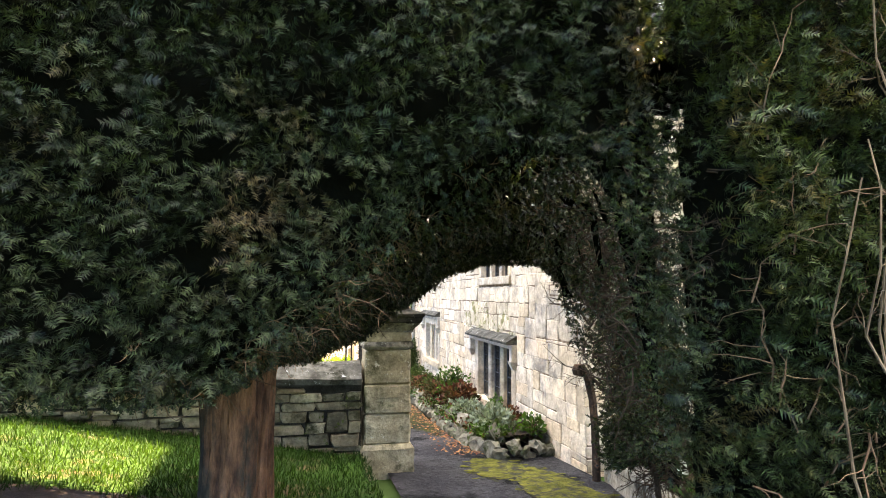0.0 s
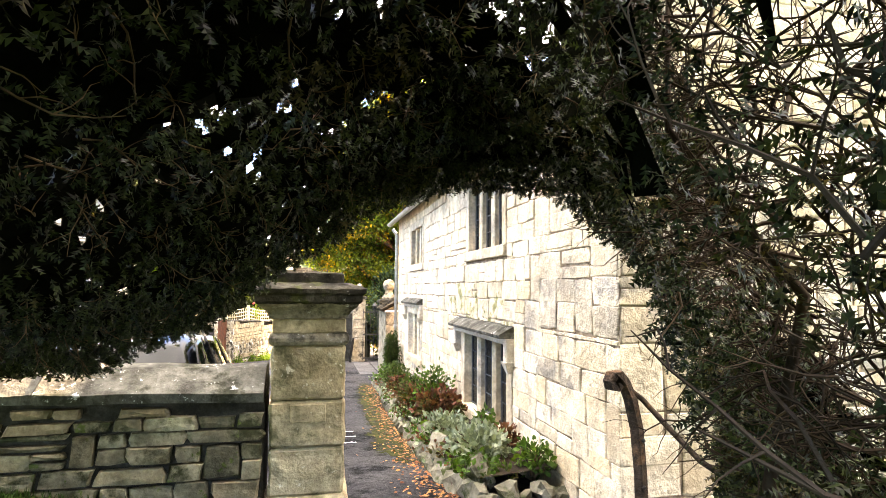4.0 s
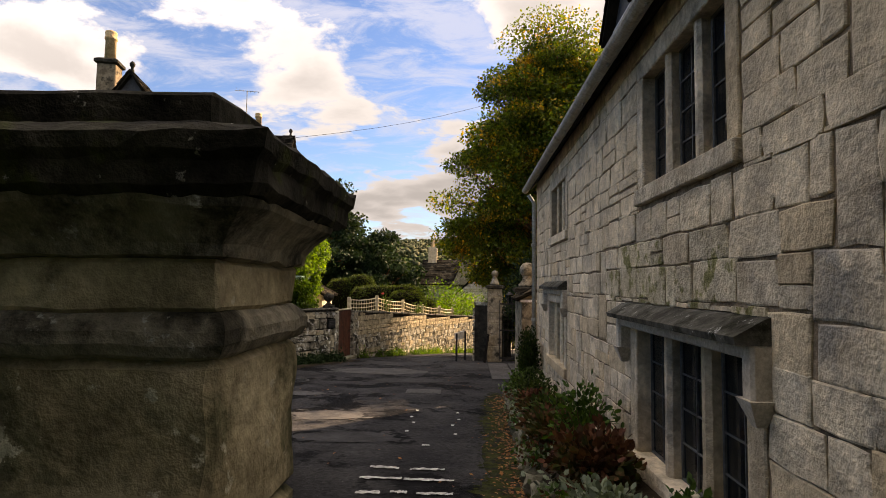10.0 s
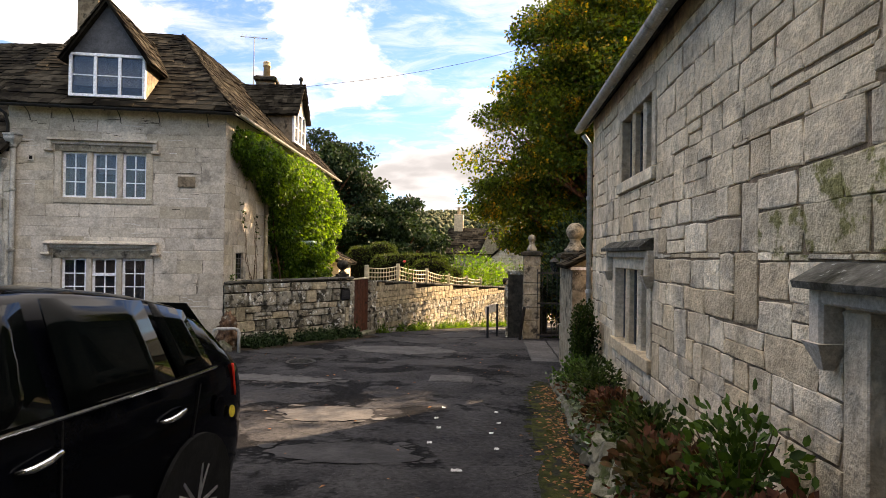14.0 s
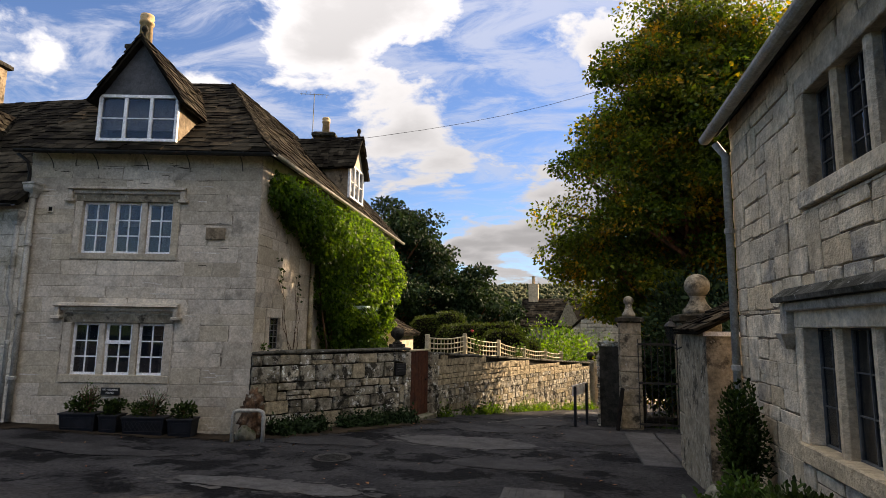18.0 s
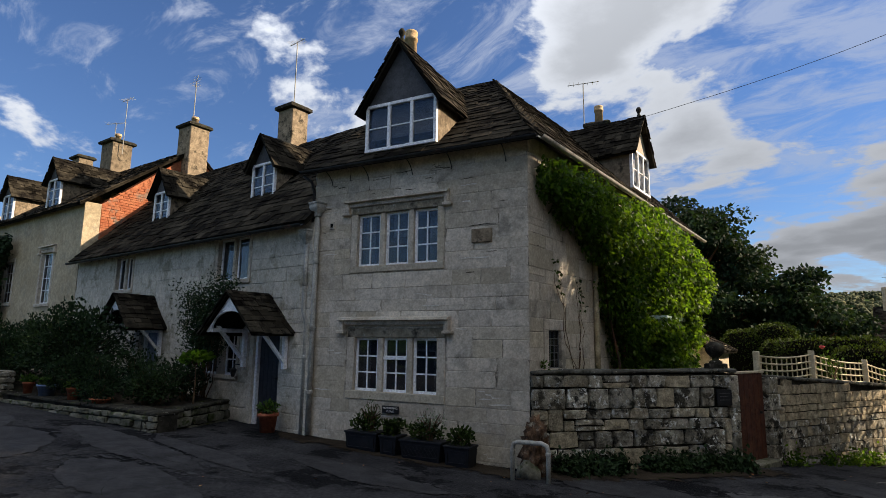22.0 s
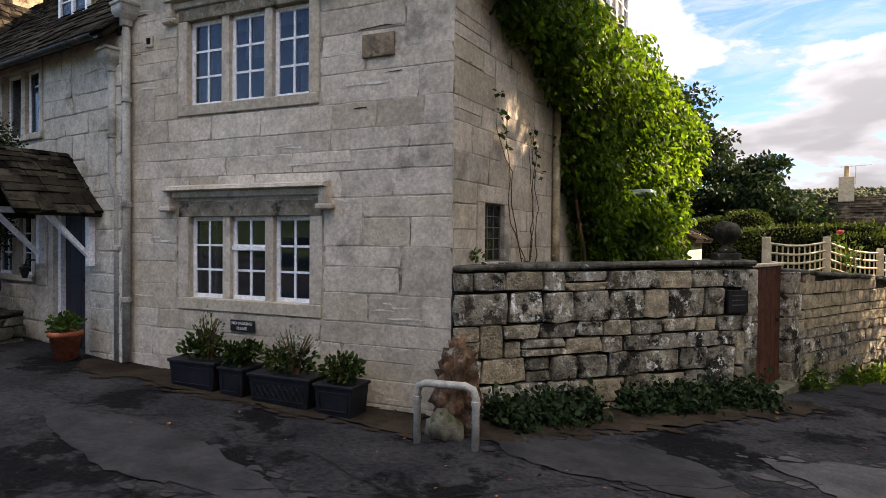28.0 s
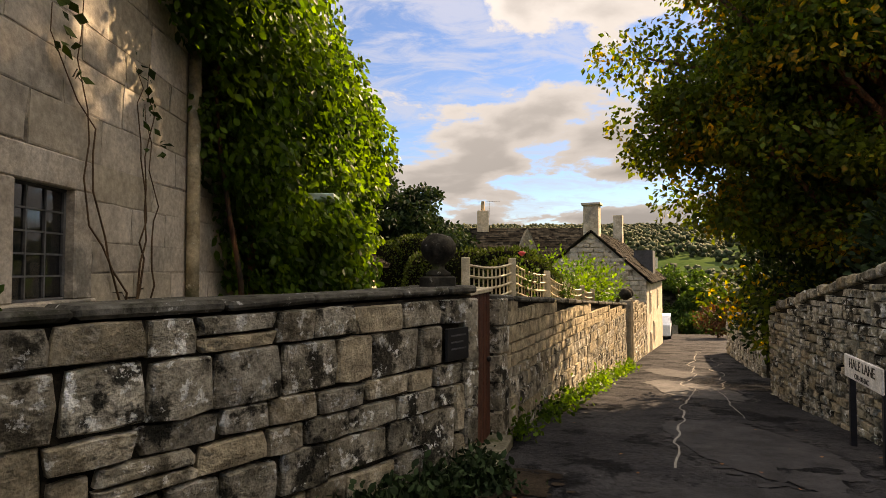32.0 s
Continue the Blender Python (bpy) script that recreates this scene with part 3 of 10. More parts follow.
def stones(parent, x0, x1, z0, z1, holes, mean_w, mean_h, depth, material, seed, rough=1.0, gap=0.012, limit=300, top=None, name="stone", tall=0.0, bottom=None, grade=0.0, slip=0.0, jump=0.0):
    """Coursed blocks on a wall's face (parent's frame), each its own object on shared meshes; past the limit joined into one mesh."""
    key = (material.name, rough)
    if key not in STONE_SETS:
        STONE_SETS[key] = [stone_mesh(name, material, 100 + i, rough, 0.05 + 0.05 * rough) for i in range(10)]
    pool = STONE_SETS[key]
    r = random.Random(seed)
    cuts = sorted({z0, z1, *[h[2] for h in holes if z0 < h[2] < z1], *[h[3] for h in holes if z0 < h[3] < z1]})
    rows = []
    for a, b in zip(cuts, cuts[1:]):
        n = max(1, round((b - a) / mean_h))
        w = [r.uniform(0.7, 1.35) * (1 + grade * (0.5 - (a + (b - a) * q / n - z0) / (z1 - z0))) for q in range(n)]
        s = a
        for k in w:
            e = s + (b - a) * k / sum(w)
            rows.append((s, e))
            s = e
    cells = []
    taken = []
    for n_row, (a, b) in enumerate(rows):
        zc = (a + b) / 2
        free = [(x0, x1)]
        for s_, e_ in taken:
            free = [p for s, e in free for p in ((s, min(e, s_)), (max(s, e_), e)) if p[1] - p[0] > 0.02]
        taken = []
        for h in holes:
            if h[2] < zc < h[3]:
                free = [p for s, e in free for p in ((s, min(e, h[0])), (max(s, h[1]), e)) if p[1] - p[0] > 0.04]
        for s, e in free:
            x = s
            while x < e - 0.02:
                w = mean_w * r.uniform(0.55, 1.5) * (0.8 + 0.4 * (b - a) / mean_h)
                if e - (x + w) < mean_w * 0.45:
                    w = e - x
                up = rows[n_row + 1] if n_row + 1 < len(rows) else None
                if jump and up and r.random() < jump and mean_w * 0.5 < w < mean_w * 1.4 and not any(h[2] < (up[0] + up[1]) / 2 < h[3] and h[0] < x + w and h[1] > x for h in holes):
                    cells.append((x, x + w, a, up[1]))
                    taken.append((x, x + w))
                elif tall and r.random() < tall and w > mean_w * 0.8 and b - a > mean_h * 0.8:
                    zm = a + (b - a) * r.uniform(0.4, 0.6)
                    cells.append((x, x + w, a, zm))
                    cells.append((x, x + w, zm, b))
                else:
                    cells.append((x, x + w, a, b))
                x += w
    extra_v, extra_f = [], []
    made = 0
    for a, b, c, d in cells:
        if slip:
            a, b, c, d = a + r.uniform(-slip, slip), b + r.uniform(-slip, slip), c + r.uniform(-slip, slip), d + r.uniform(-slip, slip)
        if top is not None and (c + d) / 2 > top((a + b) / 2):
            continue
        if bottom is not None and d < bottom((a + b) / 2):
            continue
        me = pool[r.randrange(len(pool))]
        m = Matrix.Translation(((a + b) / 2, 0, (c + d) / 2)) @ Matrix.Rotation(radians(r.uniform(-1, 1) * 1.2 * rough), 4, "Y") @ Matrix.Diagonal((max(b - a - gap, 0.02), depth * r.uniform(0.75, 1.2), max(d - c - gap, 0.02), 1))
        if r.random() < 0.5:
            m = m @ Matrix.Diagonal((-1, 1, -1, 1))
        if made < limit:
            ob = new(name, me)
            ob.parent = parent
            ob.matrix_basis = m
            made += 1
        else:
            o = len(extra_v)
            extra_v += [m @ v.co for v in me.vertices]
            extra_f += [[o + i for i in p.vertices] for p in me.polygons]
    if extra_v:
        me = bpy.data.meshes.new("further_stones")
        me.from_pydata(extra_v, [], extra_f)
        me.materials.append(material)
        ob = new("further_stones", me)
        ob.parent = parent
        tagged(ob, kind="stuff")


def slates(parent, m, outline, row=0.17, width=0.22, material=None, seed=1, thick=0.022, name="slate_covering"):
    """Overlapping stone slates on a roof plane (x along the eaves, y up the slope, z out), inside a convex outline, as one mesh."""
    r = random.Random(seed)
    vs, fs = [], []
    ys = [p[1] for p in outline]
    y, k = min(ys), 0
    top = max(ys)
    n = len(outline)
    while y < top - 0.02:
        f = (y - min(ys)) / (top - min(ys))
        h = row * (1.25 - 0.55 * f)
        ym = min(y + h * 0.5, top - 0.001)
        hits = []
        for i in range(n):
            (xa, ya), (xb, yb) = outline[i], outline[(i + 1) % n]
            if (ya - ym) * (yb - ym) < 0:
                hits.append(xa + (xb - xa) * (ym - ya) / (yb - ya))
        if len(hits) >= 2:
            xl, xr = min(hits), max(hits)
            x = xl - r.uniform(0, width)
            while x < xr:
                w = width * r.uniform(0.6, 1.45) * (1.2 - 0.4 * f)
                a, b = max(x, xl - 0.03), min(x + w - 0.006, xr + 0.03)
                if b - a > 0.03:
                    t, up, lo = thick * r.uniform(0.7, 1.6), h * 1.5, r.uniform(-0.02, 0.02)
                    o = len(vs)
                    zb = 0.012 + r.uniform(0, 0.012)
                    z2 = 0.002
                    for (px, py, pz) in ((a, y + lo, zb), (b, y + lo + r.uniform(-.01, .01), zb), (b, min(y + up, top + .02), z2), (a, min(y + up, top + .02), z2)):
                        vs.append((px, py, pz))
                        vs.append((px, py, pz + t))
                    fs += [(o + 1, o + 3, o + 5, o + 7), (o, o + 1, o + 7, o + 6), (o + 2, o + 4, o + 5, o + 3), (o, o + 2, o + 3, o + 1)]
                x += w
        y += h
    me = bpy.data.meshes.new(name)
    me.from_pydata(vs, [], fs)
    me.materials.append(material or M_SLATE)
    ob = new(name, me)
    ob.parent = parent
    ob.matrix_basis = m
    return tagged(ob, kind="stuff")


def roof_plane(a, b, c):
    """A roof's frame from eave points a (left) and b (right) and any point c up the slope."""
    a, b, c = Vector(a), Vector(b), Vector(c)
    x = (b - a).normalized()
    z = x.cross(c - a).normalized()
    y = z.cross(x)
    return Matrix(((x.x, y.x, z.x, a.x), (x.y, y.y, z.y, a.y), (x.z, y.z, z.z, a.z), (0, 0, 0, 1)))


def roof(parent, pts, material=None, row=0.17, width=0.24, seed=1, thick=0.06, name="roof_slope"):
    """A roof slope through 3D corners, the first two along the eaves from left to right as seen from outside: a board and its slates."""
    m = roof_plane(pts[0], pts[1], pts[2])
    inv = m.inverted()
    flat = [inv @ Vector(p) for p in pts]
    bm = bmesh.new()
    up = [bm.verts.new((p.x, p.y, 0)) for p in flat]
    dn = [bm.verts.new((p.x, p.y, -thick)) for p in flat]
    bm.faces.new(up)
    bm.faces.new(dn[::-1])
    n = len(up)
    for i in range(n):
        bm.faces.new((up[i], dn[i], dn[(i + 1) % n], up[(i + 1) % n]))
    bmesh.ops.recalc_face_normals(bm, faces=bm.faces)
    base = part(name, bm, M_SLATE, parent, m=m)
    slates(base, Matrix.Identity(4), [(p.x, p.y) for p in flat], row, width, material, seed)
    return base


def scatter(name, template_v, template_f, pos, axis, size, material, parent=None, roll=None, m=None, kind=""):
    """Many copies of a small leaf joined in one mesh: positions, the leaf's axis (its y) and sizes as arrays."""
    pos, axis = np.asarray(pos, float), np.asarray(axis, float)
    n = len(pos)
    tv = np.asarray(template_v, float)
    axis = axis / np.maximum(np.linalg.norm(axis, axis=1, keepdims=True), 1e-6)
    rnd = rng.normal(size=(n, 3)) if roll is None else np.asarray(roll, float)
    side = np.cross(axis, rnd)
    side /= np.maximum(np.linalg.norm(side, axis=1, keepdims=True), 1e-6)
    up = np.cross(side, axis)
    s = np.asarray(size, float).reshape(-1, 1, 1) if np.ndim(size) else np.full((n, 1, 1), size)
    v = pos[:, None, :] + s * (tv[None, :, 0:1] * side[:, None, :] + tv[None, :, 1:2] * axis[:, None, :] + tv[None, :, 2:3] * up[:, None, :])
    k = len(tv)
    loops, starts, total = [], [], 0
    counts = [len(f) for f in template_f]
    flat = np.concatenate([np.asarray(f) for f in template_f])
    loops = (flat[None, :] + (np.arange(n) * k)[:, None]).ravel()
    st = np.concatenate([[0], np.cumsum(counts)[:-1]])
    starts = (st[None, :] + (np.arange(n) * len(flat))[:, None]).ravel()
    me = bpy.data.meshes.new(name)
    me.vertices.add(n * k)
    me.vertices.foreach_set("co", v.ravel())
    me.loops.add(len(loops))
    me.loops.foreach_set("vertex_index", loops)
    me.polygons.add(len(starts))
    me.polygons.foreach_set("loop_start", starts)
    me.update(calc_edges=True)
    me.validate()
    me.materials.append(material)
    ob = new(name, me)
    if parent is not None:
        ob.parent = parent
    if m is not None:
        ob.matrix_basis = m
    if kind:
        tagged(ob, kind=kind)
    return ob


LEAF_V = [(0, 0, 0), (0.32, 0.45, 0.06), (0, 1.0, -0.05), (-0.32, 0.45, 0.06), (0, 0.45, -0.02)]
LEAF_F = [(0, 1, 4), (1, 2, 4), (2, 3, 4), (3, 0, 4)]
BLADELEAF_V = [(0, 0, 0), (0.32, 0.45, 0.07), (0, 1.0, -0.05), (-0.32, 0.45, 0.07)]
BLADELEAF_F = [(0, 1, 2), (0, 2, 3)]
OVAL_V = [(0, 0, 0), (0.24, 0.25, 0.03), (0.26, 0.65, 0.02), (0, 1.0, -0.06), (-0.26, 0.65, 0.02), (-0.24, 0.25, 0.03)]
OVAL_F = [(0, 1, 2, 3), (0, 3, 4, 5)]


def sprig(pairs=7, width=0.34, needle=0.055):
    """A flat yew spray: a stem with needles to both sides."""
    v, f = [(-0.012, 0, 0), (0.012, 0, 0), (0, 1, 0.0)], [(0, 1, 2)]
    for i in range(pairs):
        y = 0.12 + 0.8 * i / pairs
        w = width * (1 - 0.45 * i / pairs)
        for sgn in (-1, 1):
            o = len(v)
            v += [(0, y, 0), (0, y + needle * 1.6, 0), (sgn * w, y + 0.22, 0.05 * ((i % 2) * 2 - 1))]
            f.append((o, o + 1, o + 2) if sgn > 0 else (o, o + 2, o + 1))
    return v, f


SPRIG_V, SPRIG_F = sprig(6, 0.36, 0.07)
TUFT_V, TUFT_F = sprig(4, 0.32, 0.13)          # the same spray, coarser, for shaded undersides


def ellipsoid_points(n, centre, radii, jitter=0.15, lump=0.2, freq=1.2, inner=0.0, seed=0):
    """Points and outward ways on a lumpy ellipsoid; inner: share of the depth that leaves fill."""
    g = np.random.default_rng(seed)
    d = g.normal(size=(n, 3))
    d /= np.linalg.norm(d, axis=1, keepdims=True)
    r3 = np.array(radii)
    k = np.array([1 + lump * noise.fractal(Vector(p * freq * 2 + seed), 1.0, 2.0, 3) for p in d])
    depth = 1 - inner * g.random(n) ** 2
    p = np.array(centre) + d * r3 * (k * depth)[:, None] + g.normal(size=(n, 3)) * jitter
    return p, d / r3


# height of the ground: falls from the churchyard to the lane's end, rises along the row
G_Y = [-60, -6, 0, 3, 6.5, 10.66, 12.4, 16, 18, 21.6, 26.7, 32, 45, 55, 70, 140, 300, 520, 900, 2400]
G_Z = [2.0, 0.42, 0.28, 0.08, -0.20, -0.52, -0.65, -0.75, -0.87, -0.95, -1.38, -1.92, -3.0, -3.6, -6.0, -16, -14, 22, 62, 120]


def ground_z(x, y):
    d = math.hypot(x, max(abs(y), 0.0))
    z = float(np.interp(y, G_Y, G_Z))
    if x < -5:
        z += min(0.035 * (-5 - x), 0.6)
    if d > 120 and y < 200:
        z = z + (d - 120) * 0.055 * min(1.0, (d - 120) / 300)
    return z

# ---- ground, road, lawns ----
def spread(lo, hi, fine_lo, fine_hi, step, grow=1.25):
    out = list(np.arange(fine_lo, fine_hi + step, step))
    s, v = step, out[-1]
    while v < hi:
        s *= grow
        v += s
        out.append(v)
    s, v = step, out[0]
    while v > lo:
        s *= grow
        v -= s
        out.insert(0, v)
    return out


def sheet(name, xs, ys, height, keep, material, label, category):
    vs, fs, index = [], [], {}

    def vert(i, j):
        if (i, j) not in index:
            index[(i, j)] = len(vs)
            vs.append((xs[i], ys[j], height(xs[i], ys[j])))
        return index[(i, j)]
    for i in range(len(xs) - 1):
        for j in range(len(ys) - 1):
            if keep((xs[i] + xs[i + 1]) / 2, (ys[j] + ys[j + 1]) / 2):
                fs.append((vert(i, j), vert(i + 1, j), vert(i + 1, j + 1), vert(i, j + 1)))
    me = bpy.data.meshes.new(name)
    me.from_pydata(vs, [], fs)
    ob = structure(name, me, material, None, label, category)
    me.shade_smooth()
    return ob


sheet("ground", spread(-2200, 2200, -30, 20, 1.0), spread(-1500, 2400, -10, 60, 1.0), lambda x, y: ground_z(x, y) - 0.06, lambda x, y: True, M_FIELD, "earth and far fields rising to wooded hills", "ground")


def lane_left(y):
    return -1.95 + (y - 22.4) * 0.396


def in_road(x, y):
    if y < 6.6:
        return 0.75 < x < 2.8 and y > -6
    if y < 19.6:
        return x < 3.2 and x > -34
    if y < 22.4:
        return -2.6 < x < 5.5
    return lane_left(y) - 0.3 < x < lane_left(y) + 4.6 and y < 62


def road_z(x, y):
    return ground_z(x, y) + 0.012 * noise.noise(Vector((x * 0.9, y * 0.9, 0))) + 0.006 * noise.noise(Vector((x * 4, y * 4, 3)))


sheet("road", list(np.arange(-34, 16, 0.2)), list(np.arange(-6, 62, 0.2)), road_z, in_road, M_TARMAC, "worn patched grey tarmac lane", "road")


def kerb_x(y):
    """Line of the low kerb beside the path."""
    return 2.88 - 0.2437 * (5.36 - y)


def lawn_z(x, y):
    bank = 0.20 + 0.17 * min(max(0.4 - x, 0), 3.0) if x < 1 else 0.24
    return ground_z(x, y) + bank + 0.02 * noise.noise(Vector((x * 1.5, y * 1.5, 7)))


sheet("lawn", list(np.arange(-14, 0.9, 0.25)), list(np.arange(-6, 6.3, 0.25)), lawn_z, lambda x, y: x < 0.55, M_LAWN, "short green churchyard lawn", "lawn")
sheet("lawn_strip", list(np.arange(2.4, 9, 0.25)), list(np.arange(-6, 5.7, 0.25)), lawn_z, lambda x, y: x > kerb_x(y) + 0.2 and y < 5.5, M_LAWN, "narrow grass strip behind the low stone kerb", "lawn")

# grass blades on the lawns near the path
g = np.random.default_rng(31)
n = 52000
gx, gy = np.concatenate([g.uniform(-5, 0.55, n), g.uniform(2.5, 4.5, 5000)]), np.concatenate([g.uniform(1.6, 6.15, n), g.uniform(2.5, 5.6, 5000)])
bare = np.array([(x + 1.1) ** 2 / 1.5 + (y - 3.3) ** 2 / 0.42 < 0.9 + 0.6 * noise.noise(Vector((x * 2, y * 2, 0))) for x, y in zip(gx, gy)])
keep_ = ~bare & ((gx < 1) | ((gx > np.array([kerb_x(v) for v in gy]) + 0.16) & (gy < 5.4)))
gx, gy = gx[keep_], gy[keep_]
P = np.array([(x, y, lawn_z(x, y)) for x, y in zip(gx, gy)])
A = g.normal(size=(len(P), 3)) * 0.35 + np.array((0, 0, 1.0))
BLADE_V, BLADE_F = [(-0.07, 0, 0), (0.07, 0, 0), (0.04, 0.6, 0.05), (0, 1.0, 0.18)], [(0, 1, 2), (0, 2, 3)]
M_GRASS = mat("grass_blade", (0.013, 0.034, 0.006), (0.026, 0.058, 0.009), 1.2, 0.6, 0, 20, None, vary=0.4, through_light=0.25, island=True, spec=0.1)
tagged(scatter("grass", BLADE_V, BLADE_F, P, A, g.uniform(0.03, 0.07, len(P)), M_GRASS), "short green grass blades of the churchyard", "grass", kind="stuff")

# ---- near cottage on the lane's side ----
E_F = frame_at((2.83, 16.05, 0), (0, -1))          # x = 16.05 - y
E_HOLES = [(6.35, 8.10, -0.02, 0.92), (6.55, 7.95, 1.98, 2.84), (1.62, 3.06, 0.14, 1.0), (1.92, 3.18, 1.98, 2.72)]
near_wall = structure("wall_near_cottage_lane_side", pierced(0, 10.39, -1.6, 3.2, 0.45, E_HOLES), M_EMORTAR, E_F, "pale limestone cottage wall of coursed blocks", "wall")
E_GF = frame_at((2.83, 5.66, 0), (1, 0))
bm = prism([(0, -1.0), (5.6, -1.0), (5.6, 3.2), (2.8, 6.4), (0.0, 3.2)], 0.0, 0.4)
near_gable = structure("wall_near_cottage_gable", bm, M_EMORTAR, E_GF, "limestone gable wall of the near cottage", "wall")
bm = cuboid(2.83 + 5.2, 2.83 + 5.6, 6.06, 16.05, -1.6, 3.2)
structure("wall_near_cottage_back", bm, M_EMORTAR, None, "plain back wall", "wall")
bm = prism([(3.28, -1.6), (8.03, -1.6), (8.03, 3.2), (5.63, 6.4), (3.28, 3.5)], 15.65, 16.05)
structure("wall_near_cottage_far_gable", bm, M_EWALL, None, "limestone far gable wall", "wall")
near_roof = thing("cottage_roof", Matrix.Identity(4), "steep stone-slate roof of the near cottage", "roof", kind="structure")
roof(near_roof, [(2.68, 16.2, 3.12), (2.68, 5.5, 3.12), (5.63, 5.5, 6.45), (5.63, 16.2, 6.45)], seed=3)
roof(near_roof, [(8.58, 5.5, 3.12), (8.58, 16.2, 3.12), (5.63, 16.2, 6.45), (5.63, 5.5, 6.45)], seed=4, row=0.3, width=0.4)

# ---- corner house ----
C0, TH = Vector((-4.25, 18.75, 0)), radians(12.5)
H_R = (math.cos(TH), math.sin(TH))                  # right along the front
H_F = frame_at(C0, H_R)                             # front: x from -4.15 to 0
TS = radians(3.5)
H_S = frame_at(C0, (-math.sin(TS), math.cos(TS)))   # side towards the lane: x = depth
H_HOLES = [(-3.17, -1.55, 2.17, 3.11), (-3.15, -1.53, 0.06, 0.96)]
corner_front = structure("wall_corner_house_front", pierced(-4.15, 0, -1.5, 4.1, 0.5, H_HOLES), M_AMORTAR, H_F, "weathered grey ashlar house front", "wall")
S_HOLES = [(0.60, 1.06, 0.5, 1.10)]
corner_side = structure("wall_corner_house_side", pierced(0.0, 10.2, -1.6, 4.1, 0.5, S_HOLES), M_AMORTAR, H_S, "warm ashlar side wall under a climber", "wall")


def hp(u, v, z):
    """A point of the corner house: u to the left along the front, v back, z up."""
    return H_F @ Vector((-u, v, z))


corner_roof = thing("house_roof", Matrix.Identity(4), "hipped mossy stone-slate roof of the corner house", "roof", kind="structure")
roof(corner_roof, [hp(4.25, -0.22, 3.98), hp(-0.22, -0.22, 3.98), hp(1.83, 3.1, 6.67), hp(4.25, 3.1, 6.67)], seed=5)
roof(corner_roof, [hp(-0.22, -0.22, 3.98), H_S @ Vector((10.35, -0.22, 3.98)), H_S @ Vector((10.35, 2.29, 6.67)), hp(1.83, 3.1, 6.67)], seed=6)
roof(corner_roof, [H_S @ Vector((10.35, 4.8, 3.98)), hp(4.25, 3.1, 3.98), hp(1.83, 3.1, 6.67), H_S @ Vector((10.35, 2.29, 6.67))], seed=7, row=0.3, width=0.4)
structure("wall_corner_house_end", prism([(-4.8, -1.6), (-0.5, -1.6), (-0.5, 4.0), (-2.29, 6.6), (-4.8, 4.0)], 9.8, 10.15), M_AMORTAR, frame_at(C0, (math.cos(TS), math.sin(TS))), "plain end wall", "wall")

# ---- cottage row ----
R_F = frame_at((-8.30, 17.78, 0), (10.0, 0.62))     # x from -10 to 0
ROW_HOLES = [(-1.52, -0.72, -0.72, 1.15), (-3.25, -2.05, 0.18, 1.08), (-2.95, -1.85, 2.1, 3.0), (-7.6, -6.75, 2.1, 2.95), (-5.95, -5.15, -0.55, 1.1)]
row_front = structure("wall_cottage_row_front", pierced(-10.0, 0.1, -1.2, 3.1, 0.45, ROW_HOLES), M_COTTAGE, R_F, "limewashed rubble cottage front", "wall")


def rp(x, y, z):
    return R_F @ Vector((x, y, z))


row_roof = thing("row_roof", Matrix.Identity(4), "long dark mossy stone-slate cottage roof", "roof", kind="structure")
roof(row_roof, [rp(-10.05, -0.25, 3.0), rp(0.1, -0.25, 3.0), rp(0.1, 3.0, 6.25), rp(-10.05, 3.0, 6.25)], seed=8)
roof(row_roof, [rp(0.1, 6.2, 3.0), rp(-10.05, 6.2, 3.0), rp(-10.05, 3.0, 6.25), rp(0.1, 3.0, 6.25)], seed=9, row=0.3, width=0.4)

# ---- taller house beyond ----
N_F = frame_at((-18.35, 17.16, 0), (10.0, 0.9))
N_HOLES = [(-2.6, -1.75, 1.9, 3.5), (-5.6, -4.8, 2.0, 3.4), (-6.6, -5.6, -0.2, 1.4)]
tall_front = structure("wall_tall_house_front", pierced(-8.3, 0.0, -1.2, 4.85, 0.45, N_HOLES), M_RENDER, N_F, "cream rendered front of the taller house", "wall")


def np_(x, y, z):
    return N_F @ Vector((x, y, z))


bm = prism([(0.45, 2.6), (6.1, 2.6), (6.1, 4.7), (3.25, 7.25), (0.45, 4.85)], 0.0, 0.4)
tall_gable = structure("wall_tall_house_gable", bm, M_BRICK, N_F @ Matrix.Rotation(radians(90), 4, "Z") @ Matrix.Translation((0, 0, 0)), "orange brick gable of the taller house", "wall")
tall_roof = thing("tall_roof", Matrix.Identity(4), "dark stone-slate roof of the taller house", "roof", kind="structure")
roof(tall_roof, [np_(-8.4, -0.2, 4.75), np_(0.12, -0.2, 4.75), np_(0.12, 3.2, 7.35), np_(-8.4, 3.2, 7.35)], seed=10)
roof(tall_roof, [np_(0.12, 6.4, 4.75), np_(-8.4, 6.4, 4.75), np_(-8.4, 3.2, 7.35), np_(0.12, 3.2, 7.35)], seed=11, row=0.3, width=0.4)

# ---- windows ----
WIN_COUNT = [0]


